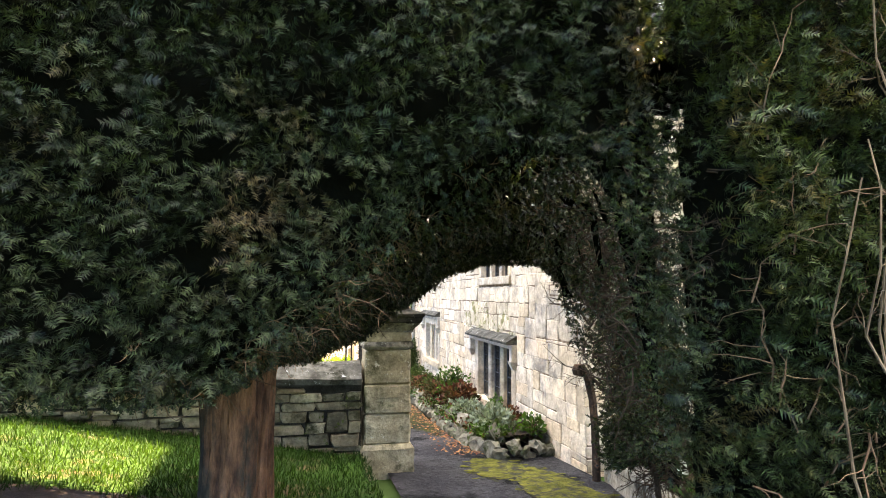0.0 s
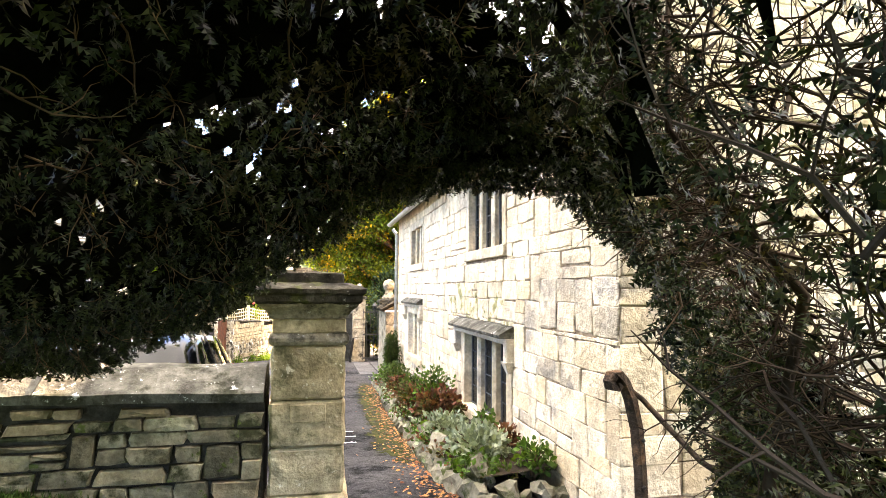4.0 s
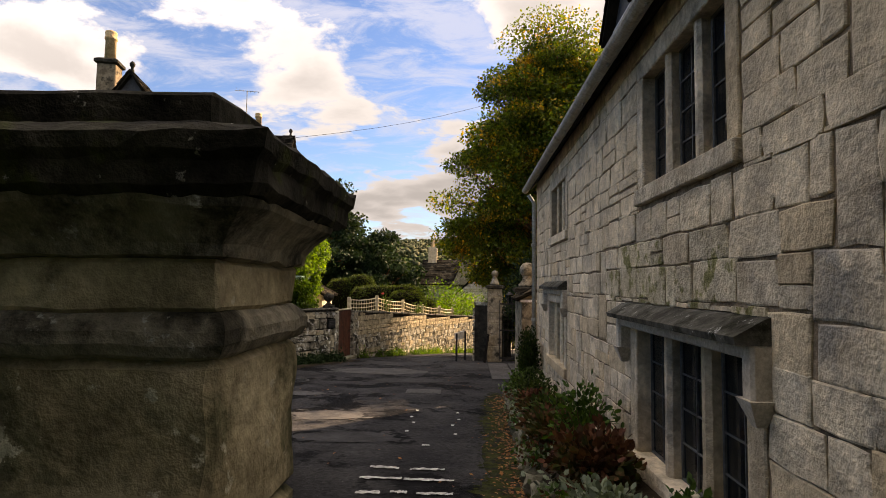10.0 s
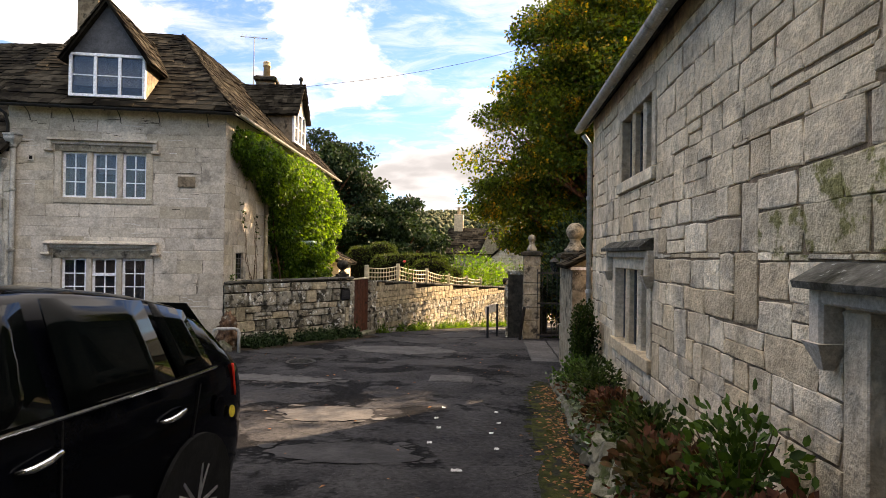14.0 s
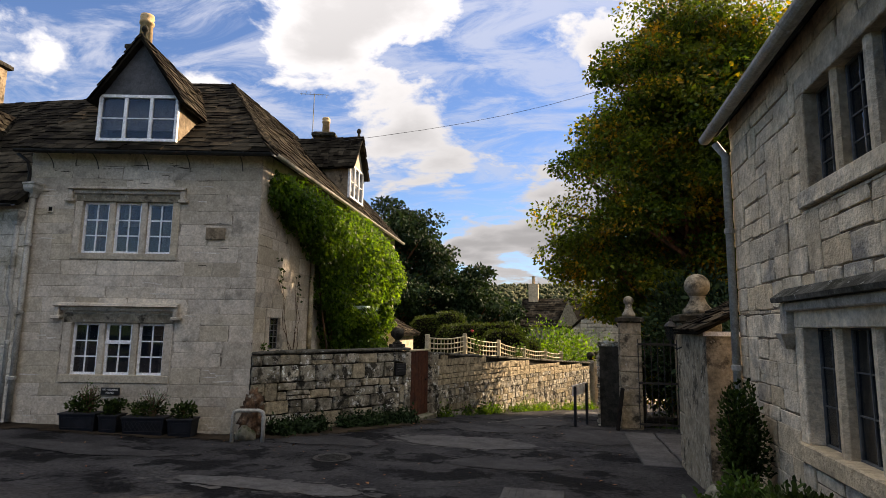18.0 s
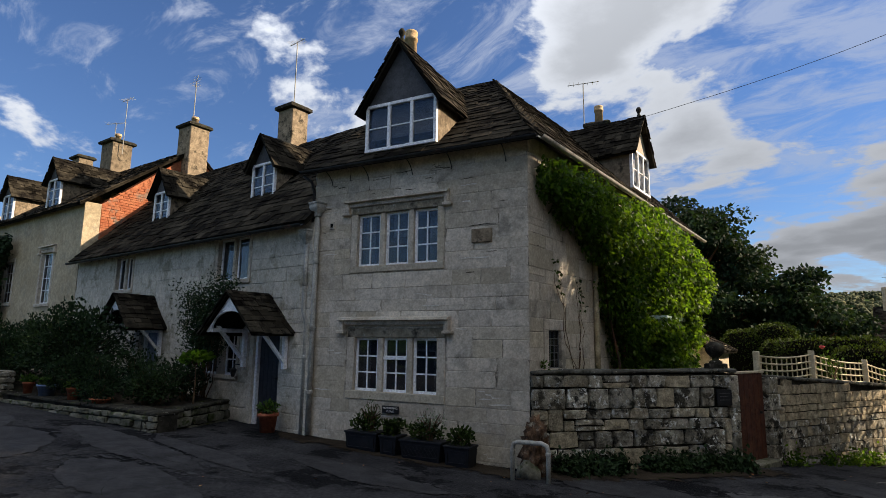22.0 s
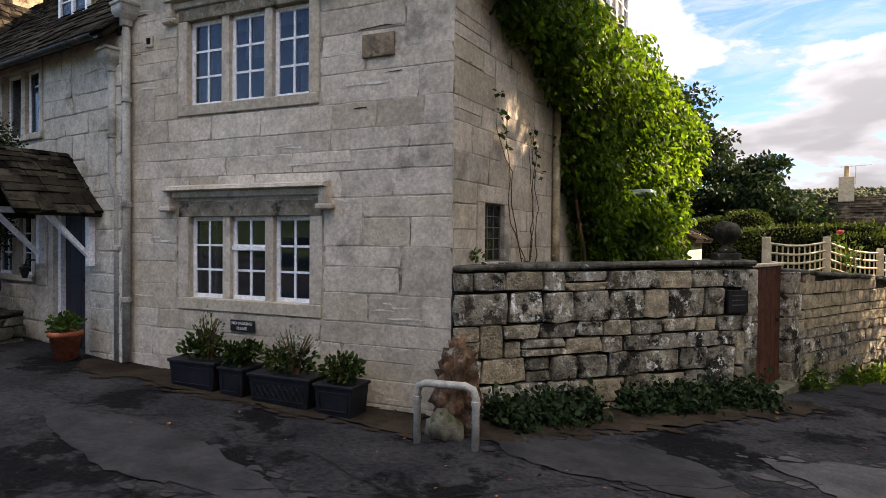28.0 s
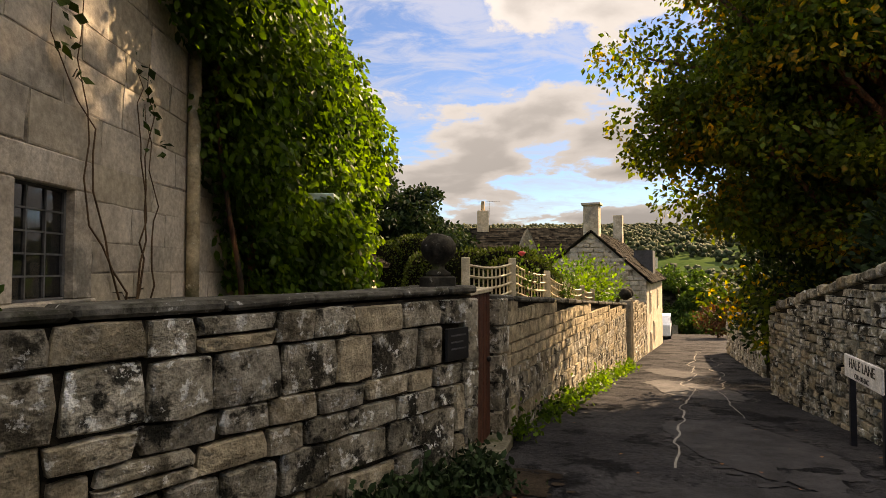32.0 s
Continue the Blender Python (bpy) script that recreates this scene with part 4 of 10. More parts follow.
def stone_window(wall_m, x0, x1, z0, z1, lights, rows, label, white=True, recess=0.10, surround=0.13, hood=None, cols=2, curtain=None, vent=(), proud=0.018, sill_out=0.03, mull=0.10, stone=None, lintel=None):
    stone = stone or M_DRESSED
    # A stone mullioned window: surround, mullions, casements with glazing bars and panes, a near-black box for the
    # unlit room behind.
    """A stone mullioned window: surround, mullions, casements with glazing bars and panes, a dark room behind."""
    WIN_COUNT[0] += 1
    w = tagged(new("window_%d" % WIN_COUNT[0]), label, "window", kind="structure")
    w.matrix_basis = wall_m @ Matrix.Translation((x0, 0, z0))
    W, H = x1 - x0, z1 - z0
    s = surround
    for nm, b in (("lintel", (-s, W + s, -proud, 0.2, H - 0.006, H + s * 1.1)), ("sill", (-s, W + s, -proud - sill_out, 0.22, -s * 0.9, 0.006)),
                  ("jamb", (-s, 0.006, -proud, 0.2, 0.006, H - 0.006)), ("jamb", (W - 0.006, W + s, -proud, 0.2, 0.006, H - 0.006))):
        part(nm, cuboid(*b, 0.008), (lintel or stone) if nm == "lintel" else stone, w)
    lw = (W - mull * (lights - 1)) / lights
    fm = M_WHITE if white else M_CAME
    for i in range(lights):
        a = i * (lw + mull)
        if i:
            pts = [(a - mull, recess - 0.05), (a - mull * 0.72, 0.012), (a - mull * 0.28, 0.012), (a, recess - 0.05), (a, recess + 0.06), (a - mull, recess + 0.06)]
            bm = bmesh.new()
            lo = [bm.verts.new((x, y, 0.0)) for x, y in pts]
            hi = [bm.verts.new((x, y, H)) for x, y in pts]
            for k in range(6):
                bm.faces.new((lo[k], lo[(k + 1) % 6], hi[(k + 1) % 6], hi[k]))
            part("mullion", bm, stone, w)
        f = 0.048 if white else 0.02
        case = bmesh.new()
        for b in ((a, a + lw, recess, recess + 0.04, 0.0, f), (a, a + lw, recess, recess + 0.04, H - f, H), (a, a + f, recess, recess + 0.04, f, H - f), (a + lw - f, a + lw, recess, recess + 0.04, f, H - f)):
            box(case, *b, 0.004)
        c = part("casement", case, fm, w)
        g = 0.023 if white else 0.010
        iw, ih = lw - 2 * f, H - 2 * f
        for k in range(1, cols):
            xx = a + f + iw * k / cols
            part("glazing_bar", cuboid(xx - g / 2, xx + g / 2, recess + 0.004, recess + 0.03, f, H - f), fm, c)
        for k in range(1, rows):
            zz = f + ih * k / rows
            part("glazing_bar", cuboid(a + f, a + lw - f, recess + 0.006, recess + 0.028, zz - g / 2, zz + g / 2), fm, c)
        if i in vent:
            zz = f + ih * 0.64
            part("vent_sash", cuboid(a - 0.01, a + lw + 0.01, recess - 0.02, recess + 0.03, zz - 0.03, zz + 0.02, 0.004), fm, c)
        for k in range(cols):
            for q in range(rows):
                xa, za = a + f + iw * k / cols, f + ih * q / rows
                bm = bmesh.new()
                box(bm, xa + 0.004, xa + iw / cols - 0.004, recess + 0.015, recess + 0.019, za + 0.004, za + ih / rows - 0.004)
                tilt = Matrix.Translation((xa, recess, za)) @ Euler((random.uniform(-.02, .02), 0, random.uniform(-.025, .025))).to_matrix().to_4x4() @ Matrix.Translation((-xa, -recess, -za))
                for v in bm.verts:
                    v.co = tilt @ v.co
                p = part("pane", bm, M_GLASS if white else M_GLASSDARK, c)
                p.visible_shadow = False
    # open-fronted box; the room's darkness is put into its near-black colour
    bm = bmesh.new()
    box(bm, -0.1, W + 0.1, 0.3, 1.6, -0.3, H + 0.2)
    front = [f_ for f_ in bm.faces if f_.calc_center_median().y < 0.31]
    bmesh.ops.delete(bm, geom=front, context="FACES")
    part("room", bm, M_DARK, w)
    if curtain:
        for cx, cw, mt, ch in curtain:
            bm = bmesh.new()
            n = 10
            lo = [bm.verts.new((cx + cw * k / n, recess + 0.16 + 0.018 * math.sin(k * 2.3), H * (1 - ch))) for k in range(n + 1)]
            hi = [bm.verts.new((cx + cw * k / n, recess + 0.16 + 0.018 * math.sin(k * 2.3 + 0.5), H)) for k in range(n + 1)]
            for k in range(n):
                bm.faces.new((lo[k], lo[k + 1], hi[k + 1], hi[k]))
            bmesh.ops.solidify(bm, geom=bm.faces[:], thickness=0.004)
            part("curtain", bm, mt, w, "pale curtain")
    if hood:
        kind, hz, ha, hb, out = hood
        if kind == "slate":
            bm = prism([(-out, 0.0), (0.02, 0.0), (0.02, 0.13), (-out * 0.3, 0.11), (-out * 1.05, 0.035)], ha, hb)
            for v in bm.verts:
                v.co = Vector((v.co.y, v.co.x, v.co.z + hz))
                v.co.z += 0.012 * noise.noise(v.co * 9)
            part("hood", bm, M_COPE, w, "lichened projecting stone hood")
            part("hood_band", cuboid(ha + 0.02, hb - 0.02, -out * 0.55, 0.02, hz - 0.07, hz, 0.01), M_DRESSED, w)
            for e in (ha, hb):
                sgn = 1 if e == ha else -1
                part("hood_drop", cuboid(min(e, e + sgn * 0.10), max(e, e + sgn * 0.10), -out * 0.6, 0.02, hz - 0.27, hz + 0.005, 0.015), M_DRESSED, w)
                bm = bmesh.new()
                bmesh.ops.create_cone(bm, cap_ends=True, segments=4, radius1=0.03, radius2=0.10, depth=0.12)
                bmesh.ops.rotate(bm, verts=bm.verts, matrix=Matrix.Rotation(radians(45), 3, "Z"))
                bmesh.ops.translate(bm, verts=bm.verts, vec=(e + sgn * 0.05, -0.05, hz - 0.30))
                part("label_stop", bm, M_DRESSED, w)
        else:
            bm = prism([(-out, 0.02), (0.02, 0.0), (0.02, 0.09), (-out * 0.9, 0.055)], ha, hb)
            for v in bm.verts:
                v.co = Vector((v.co.y, v.co.x, v.co.z + hz))
            part("hood", bm, M_DRESSED, w, "long stone drip mould")
            part("hood_band", cuboid(ha + 0.04, hb - 0.04, -out * 0.4, 0.02, hz - 0.06, hz + 0.01, 0.01), M_DRESSED, w)
            for e in (ha, hb):
                sgn = 1 if e == ha else -1
                part("hood_drop", cuboid(min(e, e + sgn * 0.09), max(e, e + sgn * 0.09), -out * 0.7, 0.02, hz - 0.16, hz + 0.02, 0.015), M_DRESSED, w)
                part("label_stop", cuboid(min(e - sgn * 0.05, e + sgn * 0.12), max(e - sgn * 0.05, e + sgn * 0.12), -out * 0.8, 0.02, hz - 0.21, hz - 0.15, 0.015), M_DRESSED, w)
    return w


stone_window(E_F, 6.35, 8.10, -0.02, 0.92, 3, 4, "three-light stone mullioned window under a mossy stone hood", white=False, recess=0.09, hood=("slate", 1.02, -0.28, 1.98, 0.17), surround=0.16, mull=0.105, stone=M_EWALL)
stone_window(E_F, 6.55, 7.95, 1.98, 2.84, 3, 4, "three-light upper window with dark sashes", white=False, recess=0.08, curtain=[(0.0, 0.25, M_CURTAIN, 0.9)], mull=0.10, stone=M_EWALL)
stone_window(E_F, 1.62, 3.06, 0.14, 1.0, 3, 3, "three-light stone window with a weathered flat hood", white=False, recess=0.09, hood=("slate", 1.05, -0.24, 1.66, 0.14), surround=0.14, mull=0.10, stone=M_EWALL)
stone_window(E_F, 1.92, 3.18, 1.98, 2.72, 3, 4, "three-light upper mullioned window", white=False, recess=0.08, mull=0.10, stone=M_EWALL)
stone_window(H_F, -3.17, -1.55, 2.17, 3.11, 3, 3, "white three-light casement window with stone mullions", hood=("drip", 3.30 - 2.17, -0.25, 1.84, 0.10), curtain=[(0.05, 0.2, M_CURTAIN, 1.0), (1.35, 0.22, M_CURTAIN, 1.0), (0.62, 0.4, M_CURTAIN, 0.45)], surround=0.12, recess=0.07, stone=M_ASHLAR, proud=0.010, sill_out=0.012, lintel=M_PIER)
stone_window(H_F, -3.15, -1.53, 0.06, 0.96, 3, 3, "white three-light casement window, middle vent ajar", hood=("drip", 1.22 - 0.06, -0.28, 1.86, 0.14), vent=(1,), surround=0.14, curtain=[(0.05, 0.16, M_CURTAIN, 1.0), (1.45, 0.14, M_CURTAIN, 1.0), (1.1, 0.4, M_CURTAIN, 0.25)], recess=0.07, stone=M_ASHLAR, proud=0.010, sill_out=0.012, lintel=M_PIER)
stone_window(H_S, 0.60, 1.06, 0.5, 1.10, 1, 5, "small dark leaded window in a stone frame", white=False, recess=0.035, surround=0.15, cols=3)
stone_window(R_F, -3.25, -2.05, 0.18, 1.08, 2, 3, "white cottage casement window", surround=0.08, recess=0.08, cols=2, mull=0.22)
stone_window(R_F, -2.95, -1.85, 2.1, 3.0, 2, 1, "two-light upper cottage window with drawn curtains", surround=0.09, recess=0.08, cols=1, curtain=[(0.05, 0.4, M_CURTAIN, 1.0), (0.65, 0.4, M_CURTAIN, 1.0)])
stone_window(R_F, -7.6, -6.75, 2.1, 2.95, 2, 1, "two-light upper cottage window with drawn curtains", surround=0.09, recess=0.08, cols=1, curtain=[(0.05, 0.3, M_CURTAIN, 1.0), (0.48, 0.3, M_CURTAIN, 1.0)])
stone_window(N_F, -2.6, -1.75, 1.9, 3.5, 1, 4, "tall white sash window", surround=0.10, recess=0.08, cols=3, hood=("drip", 1.75, -0.15, 1.0, 0.1))
stone_window(N_F, -5.6, -4.8, 2.0, 3.4, 1, 4, "tall white sash window beside a climber", surround=0.10, recess=0.08, cols=3)
stone_window(N_F, -6.6, -5.6, -0.2, 1.4, 1, 4, "tall white lower sash window", surround=0.10, recess=0.08, cols=3)


# ---- dormers ----
def dormer(m, width, sill, head, apex, depth, label, lights=3, rows=2, gable=M_LEAD, finial=True, over=0.12):
    """A gabled roof dormer: m has x right, y back, z up, its front at y=0."""
    d = thing("dormer", m, label, "dormer window")
    h = width / 2
    part("front_frame", cuboid(-h, h, -0.03, 0.06, sill - 0.06, sill, 0.008), M_WHITE, d)
    lw = (width - 0.06) / lights
    for i in range(lights + 1):
        x = -h + lw * i
        part("mullion", cuboid(x, x + 0.06, -0.02, 0.05, sill, head, 0.006), M_WHITE, d)
    part("head_rail", cuboid(-h, h, -0.02, 0.05, head, head + 0.06, 0.006), M_WHITE, d)
    for i in range(lights):
        x = -h + lw * i + 0.06
        p = part("pane", cuboid(x, x + lw - 0.06, 0.015, 0.02, sill, head), M_GLASS, d)
        p.visible_shadow = False
        for k in range(1, rows):
            z = sill + (head - sill) * k / rows
            part("glazing_bar", cuboid(x, x + lw - 0.06, 0.0, 0.025, z - 0.01, z + 0.01), M_WHITE, d)
    part("blind", cuboid(-h + 0.06, h - 0.06, 0.10, 0.11, sill + (head - sill) * 0.25, head), M_CURTAIN, d, "pale blind behind the glass")
    for sx in (-1, 1):
        part("cheek", cuboid(min(sx * h, sx * (h - 0.06)), max(sx * h, sx * (h - 0.06)), 0.05, depth, sill - 0.5, head + 0.05), M_STACK, d)
    part("gable", prism([(-h - 0.02, head + 0.06), (h + 0.02, head + 0.06), (0, apex - 0.06)], 0.0, 0.08), gable, d)
    o = h + over
    zl = head + 0.06 - over * (apex - head) / h
    dd = depth + (apex - head) * 0.9
    rs = thing("dormer_roof", Matrix.Identity(4), "small stone-slate dormer roof", "roof")
    rs.parent = d
    for a in ("label", "category"):
        del rs[a]
    roof(rs, [(-o, dd, zl), (-o, -0.14, zl), (0, -0.14, apex), (0, dd, apex)], seed=21, row=0.13, width=0.18, thick=0.04)
    roof(rs, [(o, -0.14, zl), (o, dd, zl), (0, dd, apex), (0, -0.14, apex)], seed=22, row=0.13, width=0.18, thick=0.04)
    if finial:
        bm = lathe([(0.05, 0), (0.05, 0.10), (0.03, 0.13), (0.035, 0.17), (0.06, 0.21), (0.065, 0.25), (0.04, 0.30), (0.01, 0.32)], 10)
        part("finial", bm, M_MOSSCAP, d, "stone ball finial", Matrix.Translation((0, -0.02, apex - 0.05)), True)
    return d


dormer(H_F @ Matrix.Translation((-2.33, 0.0, 0)), 1.46, 4.28, 5.05, 6.2, 2.0, "wide white dormer window under a dark gable", 3, 2)
dormer(H_S @ Matrix.Translation((5.62, 0.02, 0)), 1.25, 4.45, 5.3, 6.25, 1.6, "dormer with white casements facing the lane", 3, 2, gable=M_DRESSED)
for x, w in ((-2.75, 0.85), (-7.3, 0.8)):
    dormer(R_F @ Matrix.Translation((x, 0.85, 0)), w, 4.12, 4.85, 5.55, 1.2, "small white cottage dormer on the mossy roof", 2, 3, finial=False)
for x in (-3.0, -6.9):
    dormer(N_F @ Matrix.Translation((x, 0.25, 0)), 1.0, 5.05, 6.0, 6.75, 1.3, "small stone-sided dormer of the taller house", 2, 3, finial=False)
dormer(frame_at((3.45, 12.25, 0), (0, -1)), 1.1, 4.05, 4.6, 5.25, 1.0, "grey gabled dormer of the near cottage", 2, 3, finial=False)

# ---- garden and lane walls ----
def low_wall(name, a, b, za, zb, base_a, base_b, thick, label, material=M_RMORTAR, lower=0.5):
    """A free-standing wall from a to b (left to right as seen from its face), tops za to zb."""
    m = frame_at((a[0], a[1], 0), (b[0] - a[0], b[1] - a[1]))
    ln = math.hypot(b[0] - a[0], b[1] - a[1])
    bm = bmesh.new()
    vs = [bm.verts.new(p) for p in ((0, 0, base_a - lower), (ln, 0, base_b - lower), (ln, 0, zb), (0, 0, za), (0, thick, base_a - lower), (ln, thick, base_b - lower), (ln, thick, zb), (0, thick, za))]
    for f in ((0, 1, 2, 3), (5, 4, 7, 6), (3, 2, 6, 7), (1, 5, 6, 2), (4, 0, 3, 7), (4, 5, 1, 0)):
        bm.faces.new([vs[i] for i in f])
    return structure(name, bm, material, m, label, "wall"), ln


def coping(parent, ln, za, zb, thick, over, height, seed, material=M_MOSSCAP, mean=0.55, saddle=False):
    """Flat weathered cap stones along a wall's top."""
    r = random.Random(seed)
    x = 0.0
    while x < ln - 0.02:
        w = min(mean * r.uniform(0.6, 1.4), ln - x)
        if ln - x - w < 0.2:
            w = ln - x
        zl, zr = za + (zb - za) * x / ln, za + (zb - za) * (x + w) / ln
        h = height * r.uniform(0.8, 1.2)
        bm = bmesh.new()
        if saddle:              # weathered to a rounded ridge
            bm.free()
            o_ = over + r.uniform(-.015, .015)
            bm = prism([(-o_, 0.0), (-o_ - 0.01, 0.06), (-o_ + 0.05, 0.10), (thick * 0.3, h * 0.92), (thick * 0.55, h), (thick * 0.8, h * 0.9), (thick + o_ - 0.04, 0.10), (thick + o_, 0.05), (thick + o_, 0.0)], x + 0.005, x + w - 0.005)
            bmesh.ops.subdivide_edges(bm, edges=[ed for ed in bm.edges if abs(ed.verts[0].co.y - ed.verts[1].co.y) > 0.1], cuts=5)
            for v in bm.verts:
                v.co = Vector((v.co.y, v.co.x, v.co.z + 0.012 * noise.noise(v.co * 7)))
        else:
            box(bm, x + 0.006, x + w - 0.006, -over + r.uniform(-.02, .02), thick + over + r.uniform(-.02, .02), 0, h, 0.018)
        for v in bm.verts:
            v.co.z += zl + (zr - zl) * (v.co.x - x) / w + 0.012 * noise.noise(v.co * 5)
        part("coping_stone", bm, material, parent)
        x += w


CORNER, GATE_L, GATE_R, END_B = (-4.22, 18.72), (-2.17, 21.45), (-1.95, 22.42), (1.87, 32.0)
wall_a, LEN_A = low_wall("wall_garden_near", CORNER, GATE_L, 0.42, 0.46, -0.95, -0.92, 0.35, "old mossy squared-rubble garden wall")
wall_b, LEN_B = low_wall("wall_garden_far", GATE_R, END_B, 0.36, -0.28, -1.0, -1.92, 0.35, "garden wall of small squared stones running down the lane")
E_DIR = Vector((END_B[0] - GATE_R[0], END_B[1] - GATE_R[1])).normalized()
END_C = (4.3, 38.3)
wall_c, LEN_C = low_wall("wall_garden_end", (2.27, 33.0), END_C, -0.15, -0.6, -2.0, -2.5, 0.35, "rubble wall running on to the gabled house")
LANE_R0, LANE_R1 = (1.75, 22.35), (2.75, 26.4)
wall_r, LEN_R = low_wall("wall_lane_other_side", LANE_R1, LANE_R0, -0.05, 0.62, -1.35, -1.0, 0.4, "dry-stone lane wall with upright cap stones")
wall_r2, LEN_R2 = low_wall("wall_lane_beyond", (7.6, 39.0), (4.2, 29.5), -1.1, -0.35, -2.6, -1.75, 0.4, "broken dry-stone wall further down the lane")

# churchyard wall, left of the gate pillar
wall_ch, LEN_CH = low_wall("wall_churchyard", (-9.0, 6.2), (0.52, 6.2), 0.95, 0.75, 0.55, -0.1, 0.42, "churchyard wall of thin mossy rubble with a saddle coping")

# ---- chimneys, aerials, gutters and pipes ----
def chimney(base, w, d, h, label, pots=1, turn=0.0, pot_h=0.5, material=M_STACK, pot_r=0.12):
    c = thing("chimney", pose(*base, 0, 0, turn), label, "chimney")
    part("chimney_shaft", cuboid(-w / 2, w / 2, -d / 2, d / 2, -1.2, h, 0.02), material, c)
    part("cornice", square_lathe([(max(w, d) / 2 * 0.99, h - 0.12), (max(w, d) / 2 + 0.06, h - 0.08), (max(w, d) / 2 + 0.06, h), (max(w, d) / 2 - 0.02, h + 0.06)]), M_MOSSCAP, c)
    for i in range(pots):
        x = (i - (pots - 1) / 2) * 0.3
        bm = lathe([(pot_r, 0), (pot_r * 0.92, pot_h * 0.7), (pot_r * 1.1, pot_h * 0.72), (pot_r * 1.1, pot_h * 0.8), (pot_r * 0.95, pot_h * 0.82), (pot_r * 1.08, pot_h * 0.93), (pot_r, pot_h)], 14)
        part("pot", bm, M_CHIMPOT, c, "buff clay pot", Matrix.Translation((x, 0, h + 0.05)), True)
    return c


def aerial(base, h, span, turn, label="thin metal television aerial on a pole"):
    a = thing("aerial", pose(*base, 0, 0, turn), label, "aerial")
    part("pole", tube(bmesh.new(), [(0, 0, -0.4), (0, 0, h)], 0.016, 6), M_GUTTER, a)
    part("boom", tube(bmesh.new(), [(-span * 0.5, 0, h - 0.06), (span * 0.5, 0, h + 0.02)], 0.01, 6), M_GUTTER, a)
    for k in range(7):
        x = -span * 0.45 + span * 0.9 * k / 6
        l = 0.12 + 0.05 * (k < 2)
        part("element", tube(bmesh.new(), [(x, -l, h - 0.02), (x, l, h - 0.02)], 0.005, 5), M_GUTTER, a)


TW = math.degrees(TH)
chimney(hp(3.95, 2.95, 6.6), 0.5, 0.5, 0.85, "stone stack with a ringed buff pot", 1, TW, 0.85, pot_r=0.15)
chimney(Vector((-6.35, 26.0, 5.8)), 0.62, 0.5, 1.15, "small stone chimney with a single pot", 1, TW, 0.55)
aerial(Vector((-6.9, 26.2, 6.6)), 1.9, 0.9, 30)
chimney(rp(-4.45, 2.9, 6.1), 0.62, 0.55, 1.25, "square stone chimney on the cottage ridge", 0, 3.5)
aerial(rp(-4.45, 2.9, 7.2), 2.2, 0.55, 10)
chimney((-18.6, 20.3, 7.0), 0.75, 0.7, 1.15, "weathered stone chimney at the gable end", 1, 5, 0.3)
aerial((-18.75, 20.3, 8.0), 1.9, 0.9, -20)
chimney((-25.2, 20.2, 7.1), 0.95, 0.8, 1.9, "tall stone chimney with one pot", 1, 5, 0.35)
aerial((-24.6, 20.2, 8.8), 2.0, 0.7, 15)
aerial((-25.6, 20.2, 8.8), 1.2, 0.9, 40)
chimney((-28.6, 20.0, 7.0), 0.7, 0.6, 2.0, "slim tall stone chimney stack", 0, 5)
chimney((5.63, 15.7, 6.3), 0.55, 0.5, 0.95, "stone ridge chimney with a clay pot", 1, 0, 0.45)


def pipe(name, label, pts, r, material, brackets=(), hopper=None, parent_cat="drainpipe"):
    p0 = Vector(pts[-1])
    t = thing(name, Matrix.Translation(p0), label, parent_cat)
    part("pipe", tube(bmesh.new(), [Vector(p) - p0 for p in pts], r, 10), material, t, smooth=True)
    for b in brackets:
        q = Vector(b) - p0
        part("collar", lathe([(r * 1.05, -0.03), (r * 1.35, -0.025), (r * 1.35, 0.025), (r * 1.05, 0.03)], 10), material, t, m=Matrix.Translation(q))
    if hopper:
        q = Vector(hopper) - p0
        part("hopper", square_lathe([(r * 1.1, -0.16), (r * 1.3, -0.10), (0.10, -0.03), (0.11, 0.0), (0.11, 0.06), (0.125, 0.07), (0.125, 0.10), (0.10, 0.10)]), material, t, m=Matrix.Translation(q))
    return t


def fp(x, out, z):
    return H_F @ Vector((x, -out, z))


zb = ground_z(-8, 17.6)
pipe("drainpipe", "pale grey cast-iron downpipe with a hopper head", [fp(-4.02, 0.07, 3.25), fp(-4.02, 0.07, zb + 0.02)], 0.045, M_GUTTER, [fp(-4.02, 0.07, z) for z in (2.3, 1.1, 0.0)], fp(-4.02, 0.08, 3.3))
pipe("drainpipe", "pale grey cast-iron downpipe beside its twin", [fp(-4.22, 0.09, 2.75), fp(-4.22, 0.09, 1.4), fp(-4.16, 0.07, 1.2), fp(-4.16, 0.07, zb + 0.02)], 0.045, M_GUTTER, [fp(-4.22, 0.09, 1.9), fp(-4.16, 0.07, 0.6)], fp(-4.22, 0.10, 2.8))
pipe("drainpipe", "black swan-neck pipe from the upper gutter", [fp(-4.25, 0.25, 3.9), fp(-4.12, 0.16, 3.78), fp(-4.12, 0.08, 3.6), fp(-4.12, 0.08, 3.05)], 0.03, M_IRON)
pipe("drainpipe", "grey downpipe at the near cottage's far corner", [(2.66, 16.0, 2.95), (2.76, 16.0, 2.8), (2.76, 16.0, -0.72)], 0.038, M_GUTTER, [(2.76, 16.0, z) for z in (2.0, 0.6)])
pipe("drainpipe", "brown-grey soil pipe up the side wall", [H_S @ Vector((2.45, -0.06, 2.6)), H_S @ Vector((2.45, -0.06, -0.9))], 0.05, M_PILLAR)


